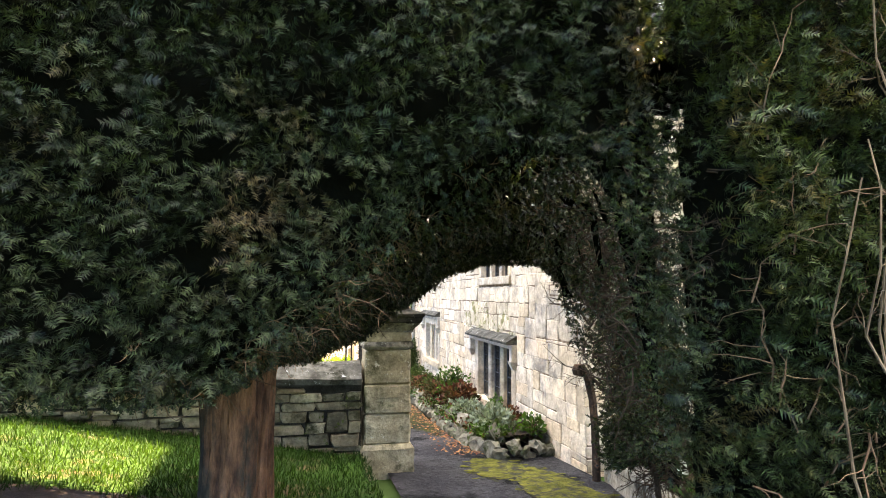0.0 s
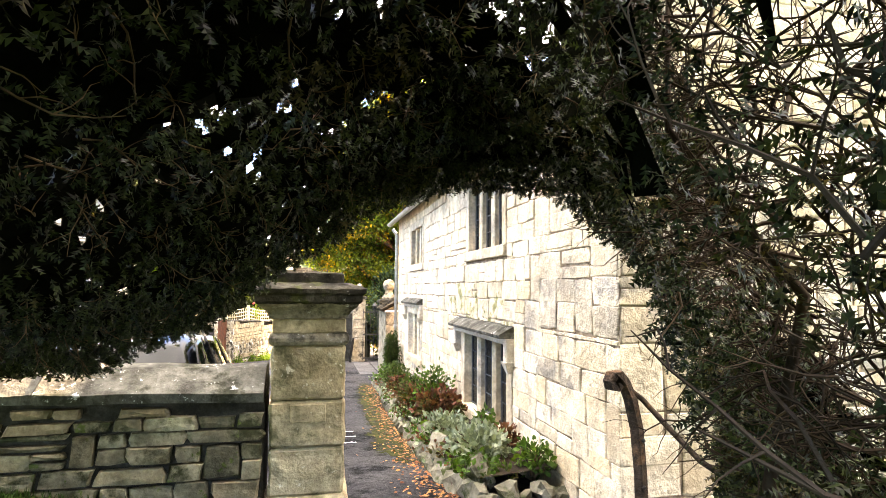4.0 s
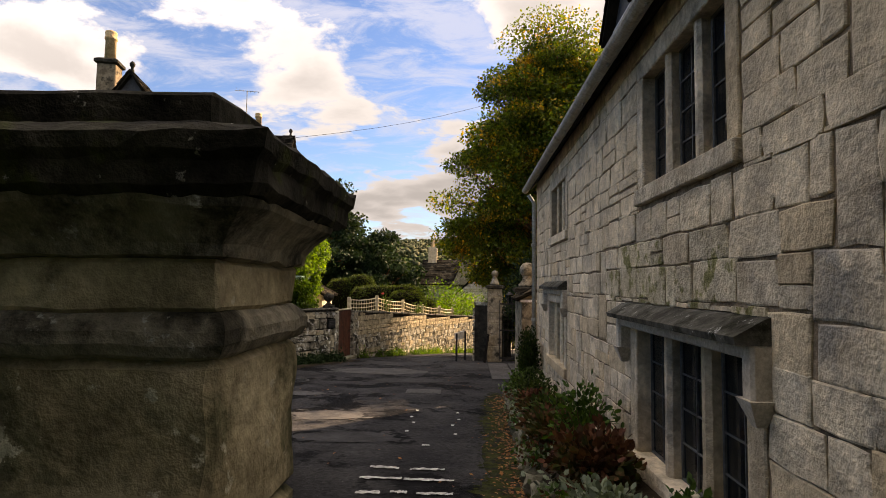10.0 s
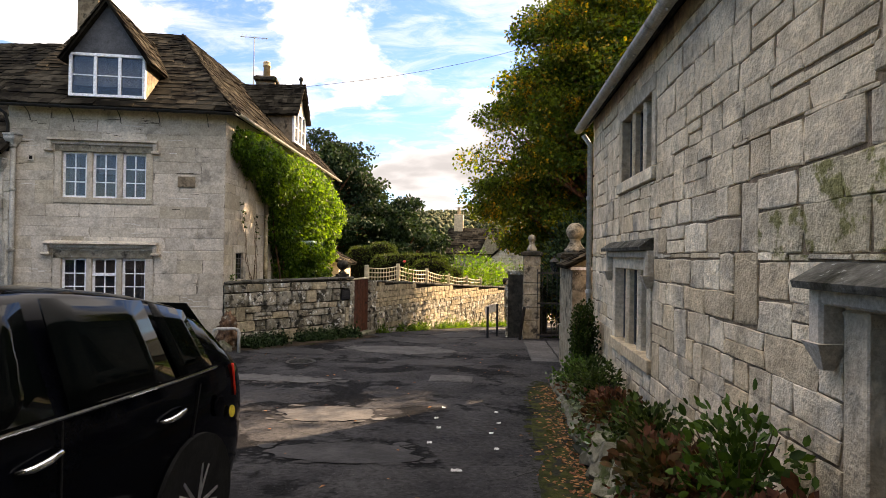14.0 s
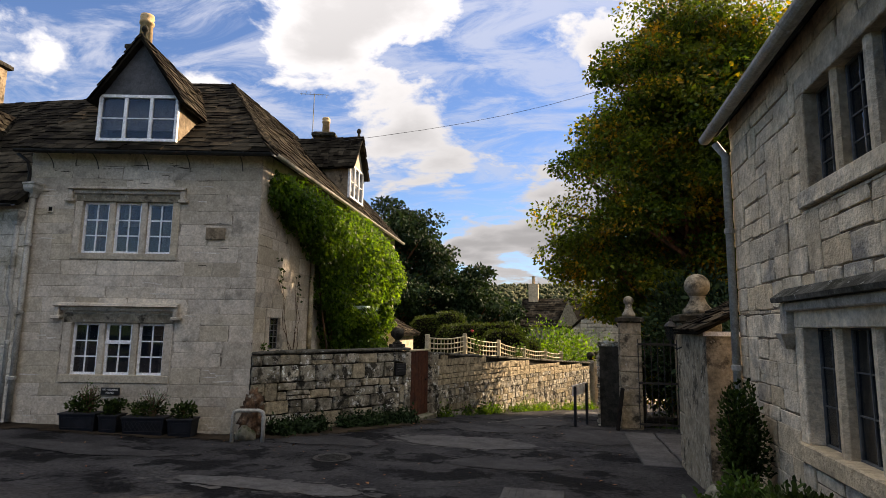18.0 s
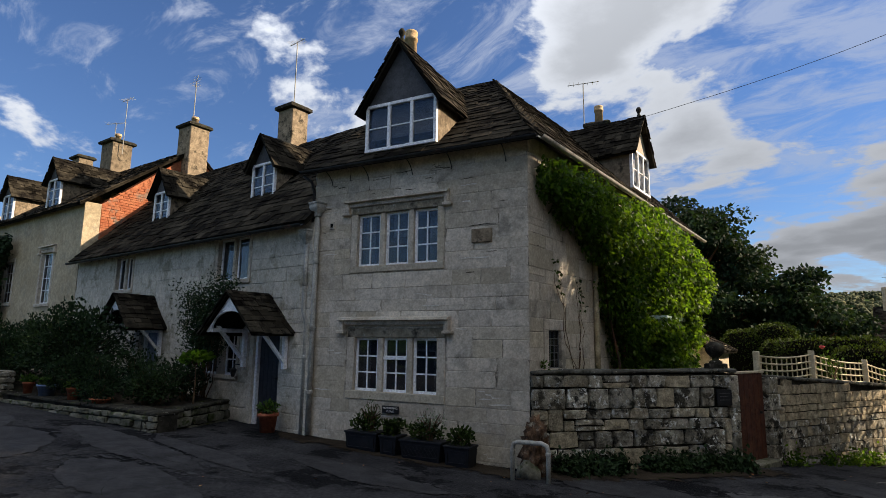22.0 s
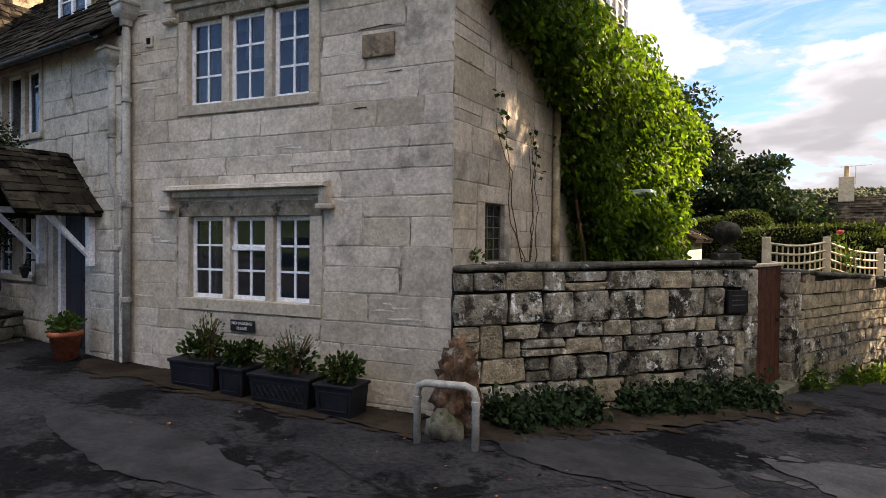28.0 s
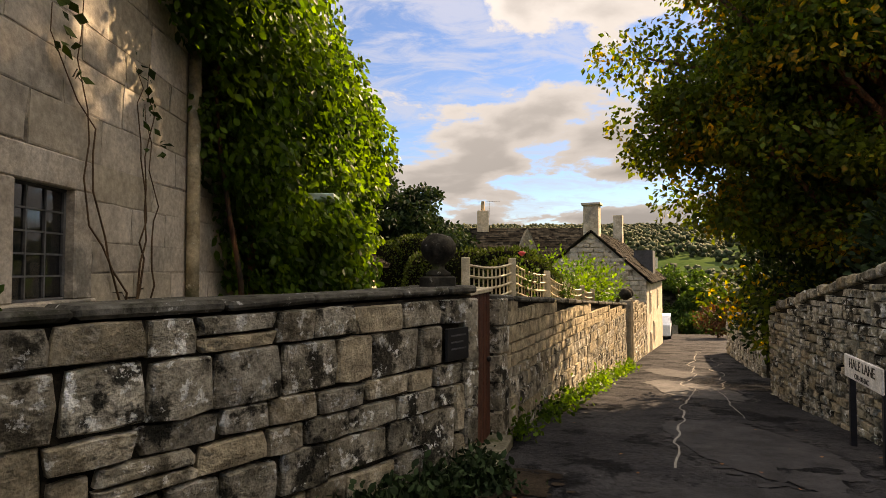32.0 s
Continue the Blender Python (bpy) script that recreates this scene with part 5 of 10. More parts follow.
def gutter(label, a, b, r=0.06, material=M_GUTTER):
    a, b = Vector(a), Vector(b)
    d = (b - a).normalized()
    side = d.cross(Vector((0, 0, 1))).normalized()
    t = thing("gutter", Matrix.Translation(a), label, "gutter")
    bm = bmesh.new()
    n = 9
    ring = []
    for p in (Vector((0, 0, 0)), b - a):
        out_, in_ = [], []
        for k in range(n):
            g = math.pi * k / (n - 1)
            w = side * math.cos(g) - Vector((0, 0, 1)) * math.sin(g)
            out_.append(bm.verts.new(p + w * r))
            in_.append(bm.verts.new(p + w * (r - 0.008)))
        ring.append(out_ + in_[::-1])
    q = len(ring[0])
    for k in range(q):
        bm.faces.new((ring[0][k], ring[0][(k + 1) % q], ring[1][(k + 1) % q], ring[1][k]))
    bm.faces.new(ring[0])
    bm.faces.new(ring[1][::-1])
    part("trough", bm, material, t)
    ln = (b - a).length
    for k in range(int(ln / 1.0)):
        p = d * (0.5 + k)
        bm = bmesh.new()
        tube(bm, [p + side * 0.0 + Vector((0, 0, -r)), p - side * 0.0 + Vector((0, 0, -r - 0.02)) + Vector((0, 0, 0))], 0.012, 6)
        tube(bm, [p - side * (r + 0.012) + Vector((0, 0, 0.0)), p - Vector((0, 0, r + 0.01)), p + side * (r + 0.012)], 0.008, 6)
        part("bracket", bm, material, t)


gutter("pale grey half-round gutter along the near cottage's eaves", (2.62, 16.25, 3.08), (2.62, 5.45, 3.13), 0.065)
gutter("white gutter along the house side eaves", H_S @ Vector((10.35, -0.30, 3.93)), hp(-0.30, -0.25, 3.96), 0.055, M_GUTTER)
gutter("dark gutter along the house front eaves", hp(-0.25, -0.29, 3.96), hp(4.28, -0.29, 3.96), 0.05, M_IRON)
gutter("dark gutter along the cottage eaves", rp(0.1, -0.32, 2.96), rp(-10.0, -0.32, 2.96), 0.05, M_IRON)

# overhead wire from the house to the tree
t = thing("overhead_wire", pose(-5.0, 24.0, 5.9), "thin black overhead cable", "cable")
part("cable", tube(bmesh.new(), [Vector((0, 0, 0.15)).lerp(Vector((11, 3.5, 3.7)), k / 10) - Vector((0, 0, 0.45 * math.sin(math.pi * k / 10))) for k in range(11)], 0.006, 5), M_IRON, t)

# ---- yews over the path ----
YEW_Y0, YEW_Y1 = 1.95, 4.75


def yew_face(y):
    """Where the ragged side of the arch stands at the path's height."""
    return float(np.interp(y, [1.9, 3.27, 4.0, 4.8], [1.35, 1.75, 2.3, 2.97]))


def yew_under(x, y):
    """Height of the hollow under the crowns: a low rim on the lawn side, a steep ragged side by the cottage."""
    f = min(max((y - YEW_Y0) / (YEW_Y1 - YEW_Y0), 0), 1)
    front = float(np.interp(x, [-6, -0.3, 0.1, 0.4, 0.75, 1.0, 1.2], [1.36, 1.38, 1.72, 2.10, 2.22, 2.25, 2.25]))
    back = float(np.interp(x, [-6, 0.0, 0.36, 0.77, 1.1, 1.4, 2.0], [1.22, 1.20, 1.36, 1.66, 1.90, 1.98, 2.0]))
    u = (x - yew_face(y)) / (0.3 + 0.7 * f)
    side = float(np.interp(u, [-1.6, -1.0, -0.55, -0.22, 0.0, 0.1], [2.3, 2.0 + 0.2 * (1 - f), 1.72 + 0.3 * (1 - f), 1.27, 0.7, 0.2]))
    return min((1 - f) * front + f * back, side) + 0.05 * noise.noise(Vector((x * 3, y * 3, 1)))


def yew_sheet(rows, holes=0.0, seed=1, size=2.2):
    """A near-black sheet from rows of points, its colour the shade inside the crown, with chinks."""
    r = random.Random(seed)
    bm = bmesh.new()
    vs = [[bm.verts.new(p) for p in row] for row in rows]
    for a, b in zip(vs, vs[1:]):
        for i in range(len(a) - 1):
            c = (a[i].co + b[i + 1].co) / 2
            if noise.noise(c * size + Vector((seed, 0, 0))) > -0.05 and r.random() < holes:
                continue
            bm.faces.new((a[i], a[i + 1], b[i + 1], b[i]))
    bmesh.ops.delete(bm, geom=[v for v in bm.verts if not v.link_faces], context="VERTS")
    return bm


def moved(bm, o):
    for v in bm.verts:
        v.co += Vector((*o,))
    return bm


yew_left = thing("yew_tree", pose(-0.38, 3.3, 0.3), "clipped dark green yew tree arching over the path", "tree")
off = -np.array((-0.38, 3.3, 0.3))
g = np.random.default_rng(3)
P, A, S = [], [], []
for _ in range(52000):          # clipped front, in small sprays with dark gaps between
    x, z = g.uniform(-4.2, 1.45), g.uniform(1.15, 3.4)
    if z < yew_under(x, YEW_Y0) + 0.05 * g.random():
        continue
    gap = noise.noise(Vector((x * 7, z * 9, 11)))
    if gap < -0.12 - 0.2 * g.random():
        continue
    P.append((x, YEW_Y0 + 0.13 * noise.fractal(Vector((x * 1.3, z * 1.3, 3)), 1, 2, 3) - 0.10 * gap + g.uniform(-0.04, 0.14), z))
    A.append((g.normal() * 0.8, -0.8, g.normal() * 0.5 - 0.35))
    S.append(g.uniform(0.035, 0.075))
P, A = np.array(P), np.array(A)
scatter("crown", SPRIG_V, SPRIG_F, P + off, A, np.array(S), M_YEW, yew_left)
P, A, S = [], [], []
for _ in range(5000):           # high front, out of view, raised to keep sky light off the pillar
    x, z = g.uniform(-5.0, 2.9), g.uniform(3.4, 6.6)
    P.append((x, YEW_Y0 + 0.2 * noise.noise(Vector((x, z, 3))), z))
    A.append((g.normal() * 0.7, -1.0, g.normal() * 0.5))
    S.append(g.uniform(0.12, 0.18))
for _ in range(40000):          # hollow underneath
    x, y = g.uniform(-4.5, 2.9), g.uniform(YEW_Y0, YEW_Y1)
    lo = yew_under(x, y)
    if lo < 1.0 or (x > 0.9 and lo < 1.6 and (y > 2.5 and noise.noise(Vector((y * 2.2, lo * 2.2, 4))) < 0.25 * g.random() - 0.1)):
        continue
    P.append((x, y, lo + g.random() ** 2 * 0.2 - 0.02))
    A.append((g.normal() * 0.7, g.normal() * 0.7, -0.8))
    S.append(g.uniform(0.03, 0.05))
for _ in range(16000):          # rim towards the lane
    x = g.uniform(-4.5, 2.9)
    lo = yew_under(x, YEW_Y1)
    if lo < 0.9:
        continue
    P.append((x, YEW_Y1 + g.uniform(-0.12, 0.06), lo - 0.03 + g.random() ** 2 * 1.6))
    A.append((g.normal() * 0.6, 0.6, g.normal() * 0.4 - 0.5))
    S.append(g.uniform(0.03, 0.055))
for _ in range(9000):           # loose ends hanging from the rim
    x = g.uniform(-4.5, 2.95)
    lo = yew_under(x, YEW_Y1)
    if lo < 0.9:
        continue
    P.append((x, YEW_Y1 + g.uniform(-0.3, 0.06), lo + g.uniform(0.0, 0.14)))
    A.append((g.normal() * 0.5, g.normal() * 0.4 + 0.2, -1.0))
    S.append(g.uniform(0.03, 0.06))
for _ in range(4500):           # top
    x, y = g.uniform(-5.0, 2.9), g.uniform(YEW_Y0, YEW_Y1)
    P.append((x, y, 6.5 + 0.2 * noise.noise(Vector((x, y, 0))) + g.uniform(-0.1, 0.1)))
    A.append((g.normal() * 0.6, g.normal() * 0.6, 0.8))
    S.append(g.uniform(0.08, 0.14))
P, A = np.array(P), np.array(A)
scatter("underside", TUFT_V, TUFT_F, P + off, A, np.array(S), M_YEW, yew_left)
# near-black sheets behind the sprays, painted as the crown's inner shade
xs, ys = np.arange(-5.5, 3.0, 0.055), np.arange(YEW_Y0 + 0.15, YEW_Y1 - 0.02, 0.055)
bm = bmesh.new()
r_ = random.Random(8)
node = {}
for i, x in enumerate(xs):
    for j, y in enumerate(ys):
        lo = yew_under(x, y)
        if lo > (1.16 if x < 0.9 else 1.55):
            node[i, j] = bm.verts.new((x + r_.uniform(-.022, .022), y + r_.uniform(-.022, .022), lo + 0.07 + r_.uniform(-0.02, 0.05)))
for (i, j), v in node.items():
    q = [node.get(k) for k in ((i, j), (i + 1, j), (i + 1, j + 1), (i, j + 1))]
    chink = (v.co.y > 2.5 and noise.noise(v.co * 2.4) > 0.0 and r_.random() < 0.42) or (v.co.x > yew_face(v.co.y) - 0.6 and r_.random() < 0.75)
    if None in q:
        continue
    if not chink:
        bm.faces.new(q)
part("inner_core", moved(bm, off), M_INNERSHADE, yew_left)
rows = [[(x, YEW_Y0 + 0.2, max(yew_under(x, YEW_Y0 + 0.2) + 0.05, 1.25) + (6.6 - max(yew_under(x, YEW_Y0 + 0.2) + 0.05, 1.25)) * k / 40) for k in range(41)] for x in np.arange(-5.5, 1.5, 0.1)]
part("inner_core", moved(yew_sheet(rows, 0.0, 2), off), M_INNERSHADE, yew_left)
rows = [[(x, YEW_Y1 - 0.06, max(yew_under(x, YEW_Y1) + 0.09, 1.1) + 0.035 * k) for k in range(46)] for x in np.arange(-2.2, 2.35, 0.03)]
part("inner_core", moved(yew_sheet(rows, 0.12, 4, 3.0), off), M_INNERSHADE, yew_left)
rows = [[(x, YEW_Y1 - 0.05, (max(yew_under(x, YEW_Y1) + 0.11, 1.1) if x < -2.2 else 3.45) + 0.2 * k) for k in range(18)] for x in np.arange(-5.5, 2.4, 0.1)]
part("inner_core", moved(yew_sheet(rows, 0.0, 4), off), M_INNERSHADE, yew_left)
# unseen top sheet, added to keep the sun out of the hollow
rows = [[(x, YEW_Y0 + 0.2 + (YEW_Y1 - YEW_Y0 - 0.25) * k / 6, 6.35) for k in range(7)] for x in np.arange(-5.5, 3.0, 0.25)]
part("inner_core", moved(yew_sheet(rows, 0.0, 5), off), M_INNERSHADE, yew_left)

def skirt(x, y):
    """Lowest foliage of the ragged yew: cut back over the kerb, down to the ground further off."""
    return 1.78 - 0.34 * y + 0.08 * noise.noise(Vector((x * 6, y * 6, 2))) if x < 0.74 * y else 0.2


yew_right = thing("yew_hedge", pose(2.6, 3.0, 0.2), "ragged yew with brown twigs closing the arch", "tree")
off2 = -np.array((2.6, 3.0, 0.2))
P, A, S = [], [], []


def right_front(x, z):
    return 1.75 - 0.12 * (x - 1.2) + 0.20 * noise.fractal(Vector((x * 1.2, z * 1.2, 9)), 1, 2, 3)


for _ in range(30000):          # front
    x, z = g.uniform(1.1, 3.6), g.uniform(0.25, 3.2)
    if z < 2.6 and x < 1.42 + 0.10 * math.sin(z * 5) + 0.28 * max(0, z - 1.9) - 0.5 * max(0, z - 2.1):
        continue
    if z < 0.25 + 0.6 * max(0, 1.9 - x):
        continue
    if z < skirt(x, 1.9):
        continue
    gap = noise.noise(Vector((x * 5, z * 5, 21)))
    if gap < -0.1 - 0.25 * g.random():
        continue
    P.append((x, right_front(x, z) - 0.12 * gap + g.uniform(-0.05, 0.26), z))
    A.append((g.normal() * 0.7 - 0.3, -0.9, g.normal() * 0.6 + 0.15))
    S.append(g.uniform(0.045, 0.085))
P, A = np.array(P), np.array(A)
scatter("crown", SPRIG_V, SPRIG_F, P + off2, A, np.array(S), M_YEWSIDE, yew_right)
P, A, S = [], [], []
for k in range(26000):          # ragged side along the path, thin beyond the middle
    y, z = g.uniform(1.9, 4.8), g.uniform(0.15, 2.4)
    patch = noise.noise(Vector((y * 2.2, z * 2.2, 4)))
    if y > 2.3 and z > 0.95 and patch < 0.35 * g.random() + 0.02:
        continue
    f = min(max((y - YEW_Y0) / 2.8, 0), 1)
    u = float(np.interp(z, [0.2, 0.7, 1.27, 1.72, 2.3], [0.1, 0.0, -0.22, -0.5, -0.8])) * (0.3 + 0.7 * f)
    x = yew_face(y) + u + 0.10 * patch + g.uniform(0.0, 0.4)
    if z < skirt(x, y):
        continue
    P.append((x, y, z))
    A.append((-1.0, g.normal() * 0.7, g.normal() * 0.6))
    S.append(g.uniform(0.03, 0.055))
for _ in range(13000):          # low skirt by the kerb
    y, z = g.uniform(2.9, 4.9), g.uniform(0.15, 1.2)
    x = yew_face(y) + g.uniform(-0.02, 0.5)
    if z < skirt(x, y):
        continue
    P.append((x, y, z))
    A.append((-1.0, g.normal() * 0.7, g.normal() * 0.6))
    S.append(g.uniform(0.03, 0.055))
P, A = np.array(P), np.array(A)
scatter("side_growth", TUFT_V, TUFT_F, P + off2, A, np.array(S), M_YEWSIDE, yew_right)
# near-black sheets again, painted as shade behind the ragged yew
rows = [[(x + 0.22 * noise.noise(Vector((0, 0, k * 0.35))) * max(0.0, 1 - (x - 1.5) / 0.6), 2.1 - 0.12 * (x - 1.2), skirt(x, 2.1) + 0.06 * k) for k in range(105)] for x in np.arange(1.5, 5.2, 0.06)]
part("inner_core", moved(yew_sheet(rows, 0.0, 6), off2), M_INNERSHADE, yew_right)
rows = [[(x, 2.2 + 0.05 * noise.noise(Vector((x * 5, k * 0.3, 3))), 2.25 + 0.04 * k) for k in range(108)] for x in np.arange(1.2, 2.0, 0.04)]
part("inner_core", moved(yew_sheet(rows, 0.95, 7, 3.2), off2), M_INNERSHADE, yew_right)
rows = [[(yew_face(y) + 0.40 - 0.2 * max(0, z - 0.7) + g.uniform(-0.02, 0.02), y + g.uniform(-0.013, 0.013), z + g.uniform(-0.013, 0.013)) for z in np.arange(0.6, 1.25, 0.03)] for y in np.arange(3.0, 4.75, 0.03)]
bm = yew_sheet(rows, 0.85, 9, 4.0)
part("inner_core", moved(bm, off2), M_INNERSHADE, yew_right)


def crooked(bm, p, way, length, r, rnd, forks=2):
    """A crooked twig that forks."""
    p, way = Vector(p), Vector(way).normalized()
    pts, q, d = [p.copy()], p.copy(), way.copy()
    for k in range(4):
        d = (d + Vector((rnd.gauss(0, .35), rnd.gauss(0, .35), rnd.gauss(0, .35)))).normalized()
        q = q + d * length / 4
        pts.append(q.copy())
    tube(bm, pts, [r, r * .85, r * .65, r * .5, r * .25], 4)
    if forks:
        for k in (1, 2, 3):
            dd = (d + Vector((rnd.gauss(0, .8), rnd.gauss(0, .8), rnd.gauss(0, .8)))).normalized()
            crooked(bm, pts[k], dd, length * 0.5, r * 0.55, rnd, forks - 1)


g_ = random.Random(11)
bm = bmesh.new()
for k in range(700):            # fine twigs under the crown
    x, y = g_.uniform(-1.6, 2.6), g_.uniform(2.1, 4.7)
    lo = yew_under(x, y)
    if lo < 1.2:
        continue
    crooked(bm, (x, y, lo + 0.08), (g_.gauss(0.4, .5), g_.gauss(0, .5), -0.35), g_.uniform(0.10, 0.22), 0.0024, g_, 1)
for k in range(90):             # bare side of the crown by the path
    y = g_.uniform(2.0, 2.9)
    x = g_.uniform(-0.6, 0.35)
    crooked(bm, (x, y, yew_under(x, y) + g_.uniform(0.0, 0.15)), (g_.uniform(0.1, 1.0), g_.gauss(-0.2, .5), g_.uniform(-0.3, 0.3)), g_.uniform(0.12, 0.26), 0.0028, g_, 1)
part("twig_mesh", moved(bm, off), M_TWIG, yew_left)
bm = bmesh.new()
for k in range(420):            # bare lattice by the cottage's end
    y, z = g_.uniform(2.6, 4.7), g_.uniform(0.5, 2.3)
    f = min(max((y - YEW_Y0) / 2.8, 0), 1)
    u = float(np.interp(z, [0.2, 0.7, 1.27, 1.72, 2.3], [0.1, 0.0, -0.22, -0.5, -0.8])) * (0.3 + 0.7 * f)
    crooked(bm, (yew_face(y) + u + 0.45, y, z), (-0.8, g_.gauss(0, .7), g_.gauss(0.3, .6)), g_.uniform(0.25, 0.5), 0.0055, g_, 2)
for k in range(170):            # tangle between the two crowns
    y, z = g_.uniform(2.0, 2.7), g_.uniform(1.25, 2.5)
    crooked(bm, (yew_face(y) + g_.uniform(-0.25, 0.25), y, z), (g_.gauss(0, .8), g_.gauss(0, .5), g_.gauss(0.2, .8)), g_.uniform(0.15, 0.35), 0.0038, g_, 2)
part("twig_mesh", moved(bm, off2), M_YEWWOOD, yew_right)
bm = bmesh.new()
for k in range(230):            # fine twigs on the front
    x, z = g_.uniform(1.45, 4.2), g_.uniform(0.5, 3.6)
    crooked(bm, (x, right_front(x, z) + 0.02, z), (g_.gauss(0, .3), -0.3, g_.gauss(0.6, .5)), g_.uniform(0.15, 0.45), 0.0045, g_, 1)
part("twig_mesh", moved(bm, off2), M_TWIG, yew_right)
for k in range(38):
    x = g_.uniform(1.75, 3.3)
    z = g_.uniform(0.5, 1.5)
    bm = bmesh.new()
    pts = [Vector((x, right_front(x, z) - 0.14, z))]
    for j in range(7):
        q = pts[-1] + Vector((g_.gauss(0.0, 0.035), 0, g_.uniform(0.16, 0.26)))
        q.y = right_front(q.x, q.z) - 0.17
        pts.append(q)
    tube(bm, pts, [0.0068 - 0.0006 * j for j in range(8)], 5)
    for j in range(2, 7):
        if g_.random() < 0.7:
            crooked(bm, pts[j], (g_.gauss(0, .8), -0.2, 0.6), g_.uniform(0.08, 0.2), 0.0022, g_, 0)
    part("bare_stem", moved(bm, off2), M_DRYSTEM, yew_right)
# limbs seen dark against the pale wall
for a, b in (((1.98, 3.0, 0.2), (1.75, 3.5, 2.35)), ((2.75, 3.6, 0.1), (2.2, 4.3, 2.3)), ((2.9, 3.2, 0.1), (3.1, 4.0, 3.0))):
    a, b = Vector(a), Vector(b)
    bm = bmesh.new()
    tube(bm, [a, a.lerp(b, .2) + Vector((.09, .05, 0)), a.lerp(b, .4) + Vector((-.05, .09, 0)), a.lerp(b, .6) + Vector((.07, -.05, 0)), a.lerp(b, .8) + Vector((-.08, .06, 0)), b], [0.020, 0.018, 0.016, 0.013, 0.009, 0.005], 7)
    part("limb", moved(bm, off2), M_YEWWOOD, yew_right, smooth=True)

# ---- large trees ----
def limb_tree(name, base, height, label, leaf_mat, radii, centre_z, leaves, leaf_size, seed, trunk_r=0.25, clumps=26, lump=0.25, bark=M_BARK, cone=0.0, flat=0.8, puff=(0.22, 0.4)):
    """A trunk with limbs and a crown of leaf clumps."""
    r = random.Random(seed)
    g = np.random.default_rng(seed)
    t = thing(name, pose(*base), label, "tree")
    bm = bmesh.new()
    top = height * 0.7
    spine = [Vector((0.15 * math.sin(k * 1.3 + seed), 0.15 * math.cos(k * 1.7), top * k / 7)) for k in range(8)]
    tube(bm, spine, [trunk_r * (1.25 if k == 0 else 1 - 0.11 * k) for k in range(8)], 10)
    part("trunk", bm, bark, t, smooth=True)
    P, A, S = [], [], []
    for c in range(clumps):
        d = Vector((r.gauss(0, 1), r.gauss(0, 1), r.gauss(0, 0.9))).normalized()
        k = r.uniform(0.45, 0.95)
        taper = 1 - cone * max(0.0, d.z * k + 0.15)
        cc = Vector((d.x * radii[0] * k * taper, d.y * radii[1] * k * taper, centre_z + d.z * radii[2] * k))
        start = spine[min(7, max(1, int(7 * max(0.1, (cc.z - 0.5)) / max(top, 0.1) * 0.8)))]
        bm = bmesh.new()
        mid = start.lerp(cc, 0.5) + Vector((r.uniform(-.3, .3), r.uniform(-.3, .3), r.uniform(0.0, 0.5)))
        tube(bm, [start, mid, cc], [trunk_r * 0.35, trunk_r * 0.2, trunk_r * 0.06], 6)
        part("limb", bm, bark, t, smooth=True)
        rad = radii[0] * r.uniform(*puff)
        n = leaves // clumps
        q = g.normal(size=(n, 3))
        q /= np.linalg.norm(q, axis=1, keepdims=True)
        rr = rad * g.random(n) ** 0.45
        P.append(np.array(cc) + q * rr[:, None] * np.array((1.15, 1.15, flat)))
        A.append(q * 0.6 + g.normal(size=(n, 3)) * 0.7 + np.array((0, 0, -0.5)))
        S.append(g.uniform(0.6, 1.3, n) * leaf_size)
    scatter("crown", BLADELEAF_V, BLADELEAF_F, np.concatenate(P), np.concatenate(A), np.concatenate(S), leaf_mat, t)
    return t


limb_tree("lime_tree", (4.75, 26.7, -1.3), 13.5, "tall broadleaf tree turning yellow and orange in autumn", M_LIME, (4.1, 2.2, 6.6), 6.6, 225000, 0.12, 11, 0.34, 300, cone=0.34, flat=0.55, puff=(0.13, 0.29))
limb_tree("cedar_tree", (-9.8, 46.0, -3.2), 11.0, "dark spreading evergreen tree behind the garden", M_CEDAR, (5.8, 4.5, 6.5), 6.9, 52000, 0.25, 23, 0.4, 130, cone=0.6, flat=0.38, puff=(0.14, 0.3))
limb_tree("cedar_tree", (-5.0, 48.0, -3.4), 8.0, "lower dark evergreen tree behind the garden", M_CEDAR, (4.2, 4.0, 4.2), 4.4, 26000, 0.27, 24, 0.35, 44, cone=0.5, flat=0.4)

# ---- churchyard gate: pillar, handrail, kerb ----
gp = thing("gate_pillar", pose(0.80, 6.42, -0.35), "weathered square stone gate pillar with a moulded cap", "pillar")


def worn_edges(bm, amount, cuts=4):
    """Weathered stone: a finer mesh pushed about by noise, most at its corners."""
    bmesh.ops.subdivide_edges(bm, edges=[e for e in bm.edges if e.calc_length() > 0.08], cuts=cuts, use_grid_fill=True)
    for v in bm.verts:
        c = v.co
        corner = min(abs(c.x), abs(c.y)) / max(abs(c.x), abs(c.y), 1e-4)
        q = noise.fractal(c * 8, 1, 2, 3)
        v.co += Vector((noise.noise(c * 9), noise.noise(c * 9 + Vector((5, 0, 0))), 0.6 * noise.noise(c * 12))) * amount
        if corner > 0.9:
            v.co.x *= 1 - amount * (1.2 + 2.0 * q)
            v.co.y *= 1 - amount * (1.2 + 2.0 * q)
    return bm


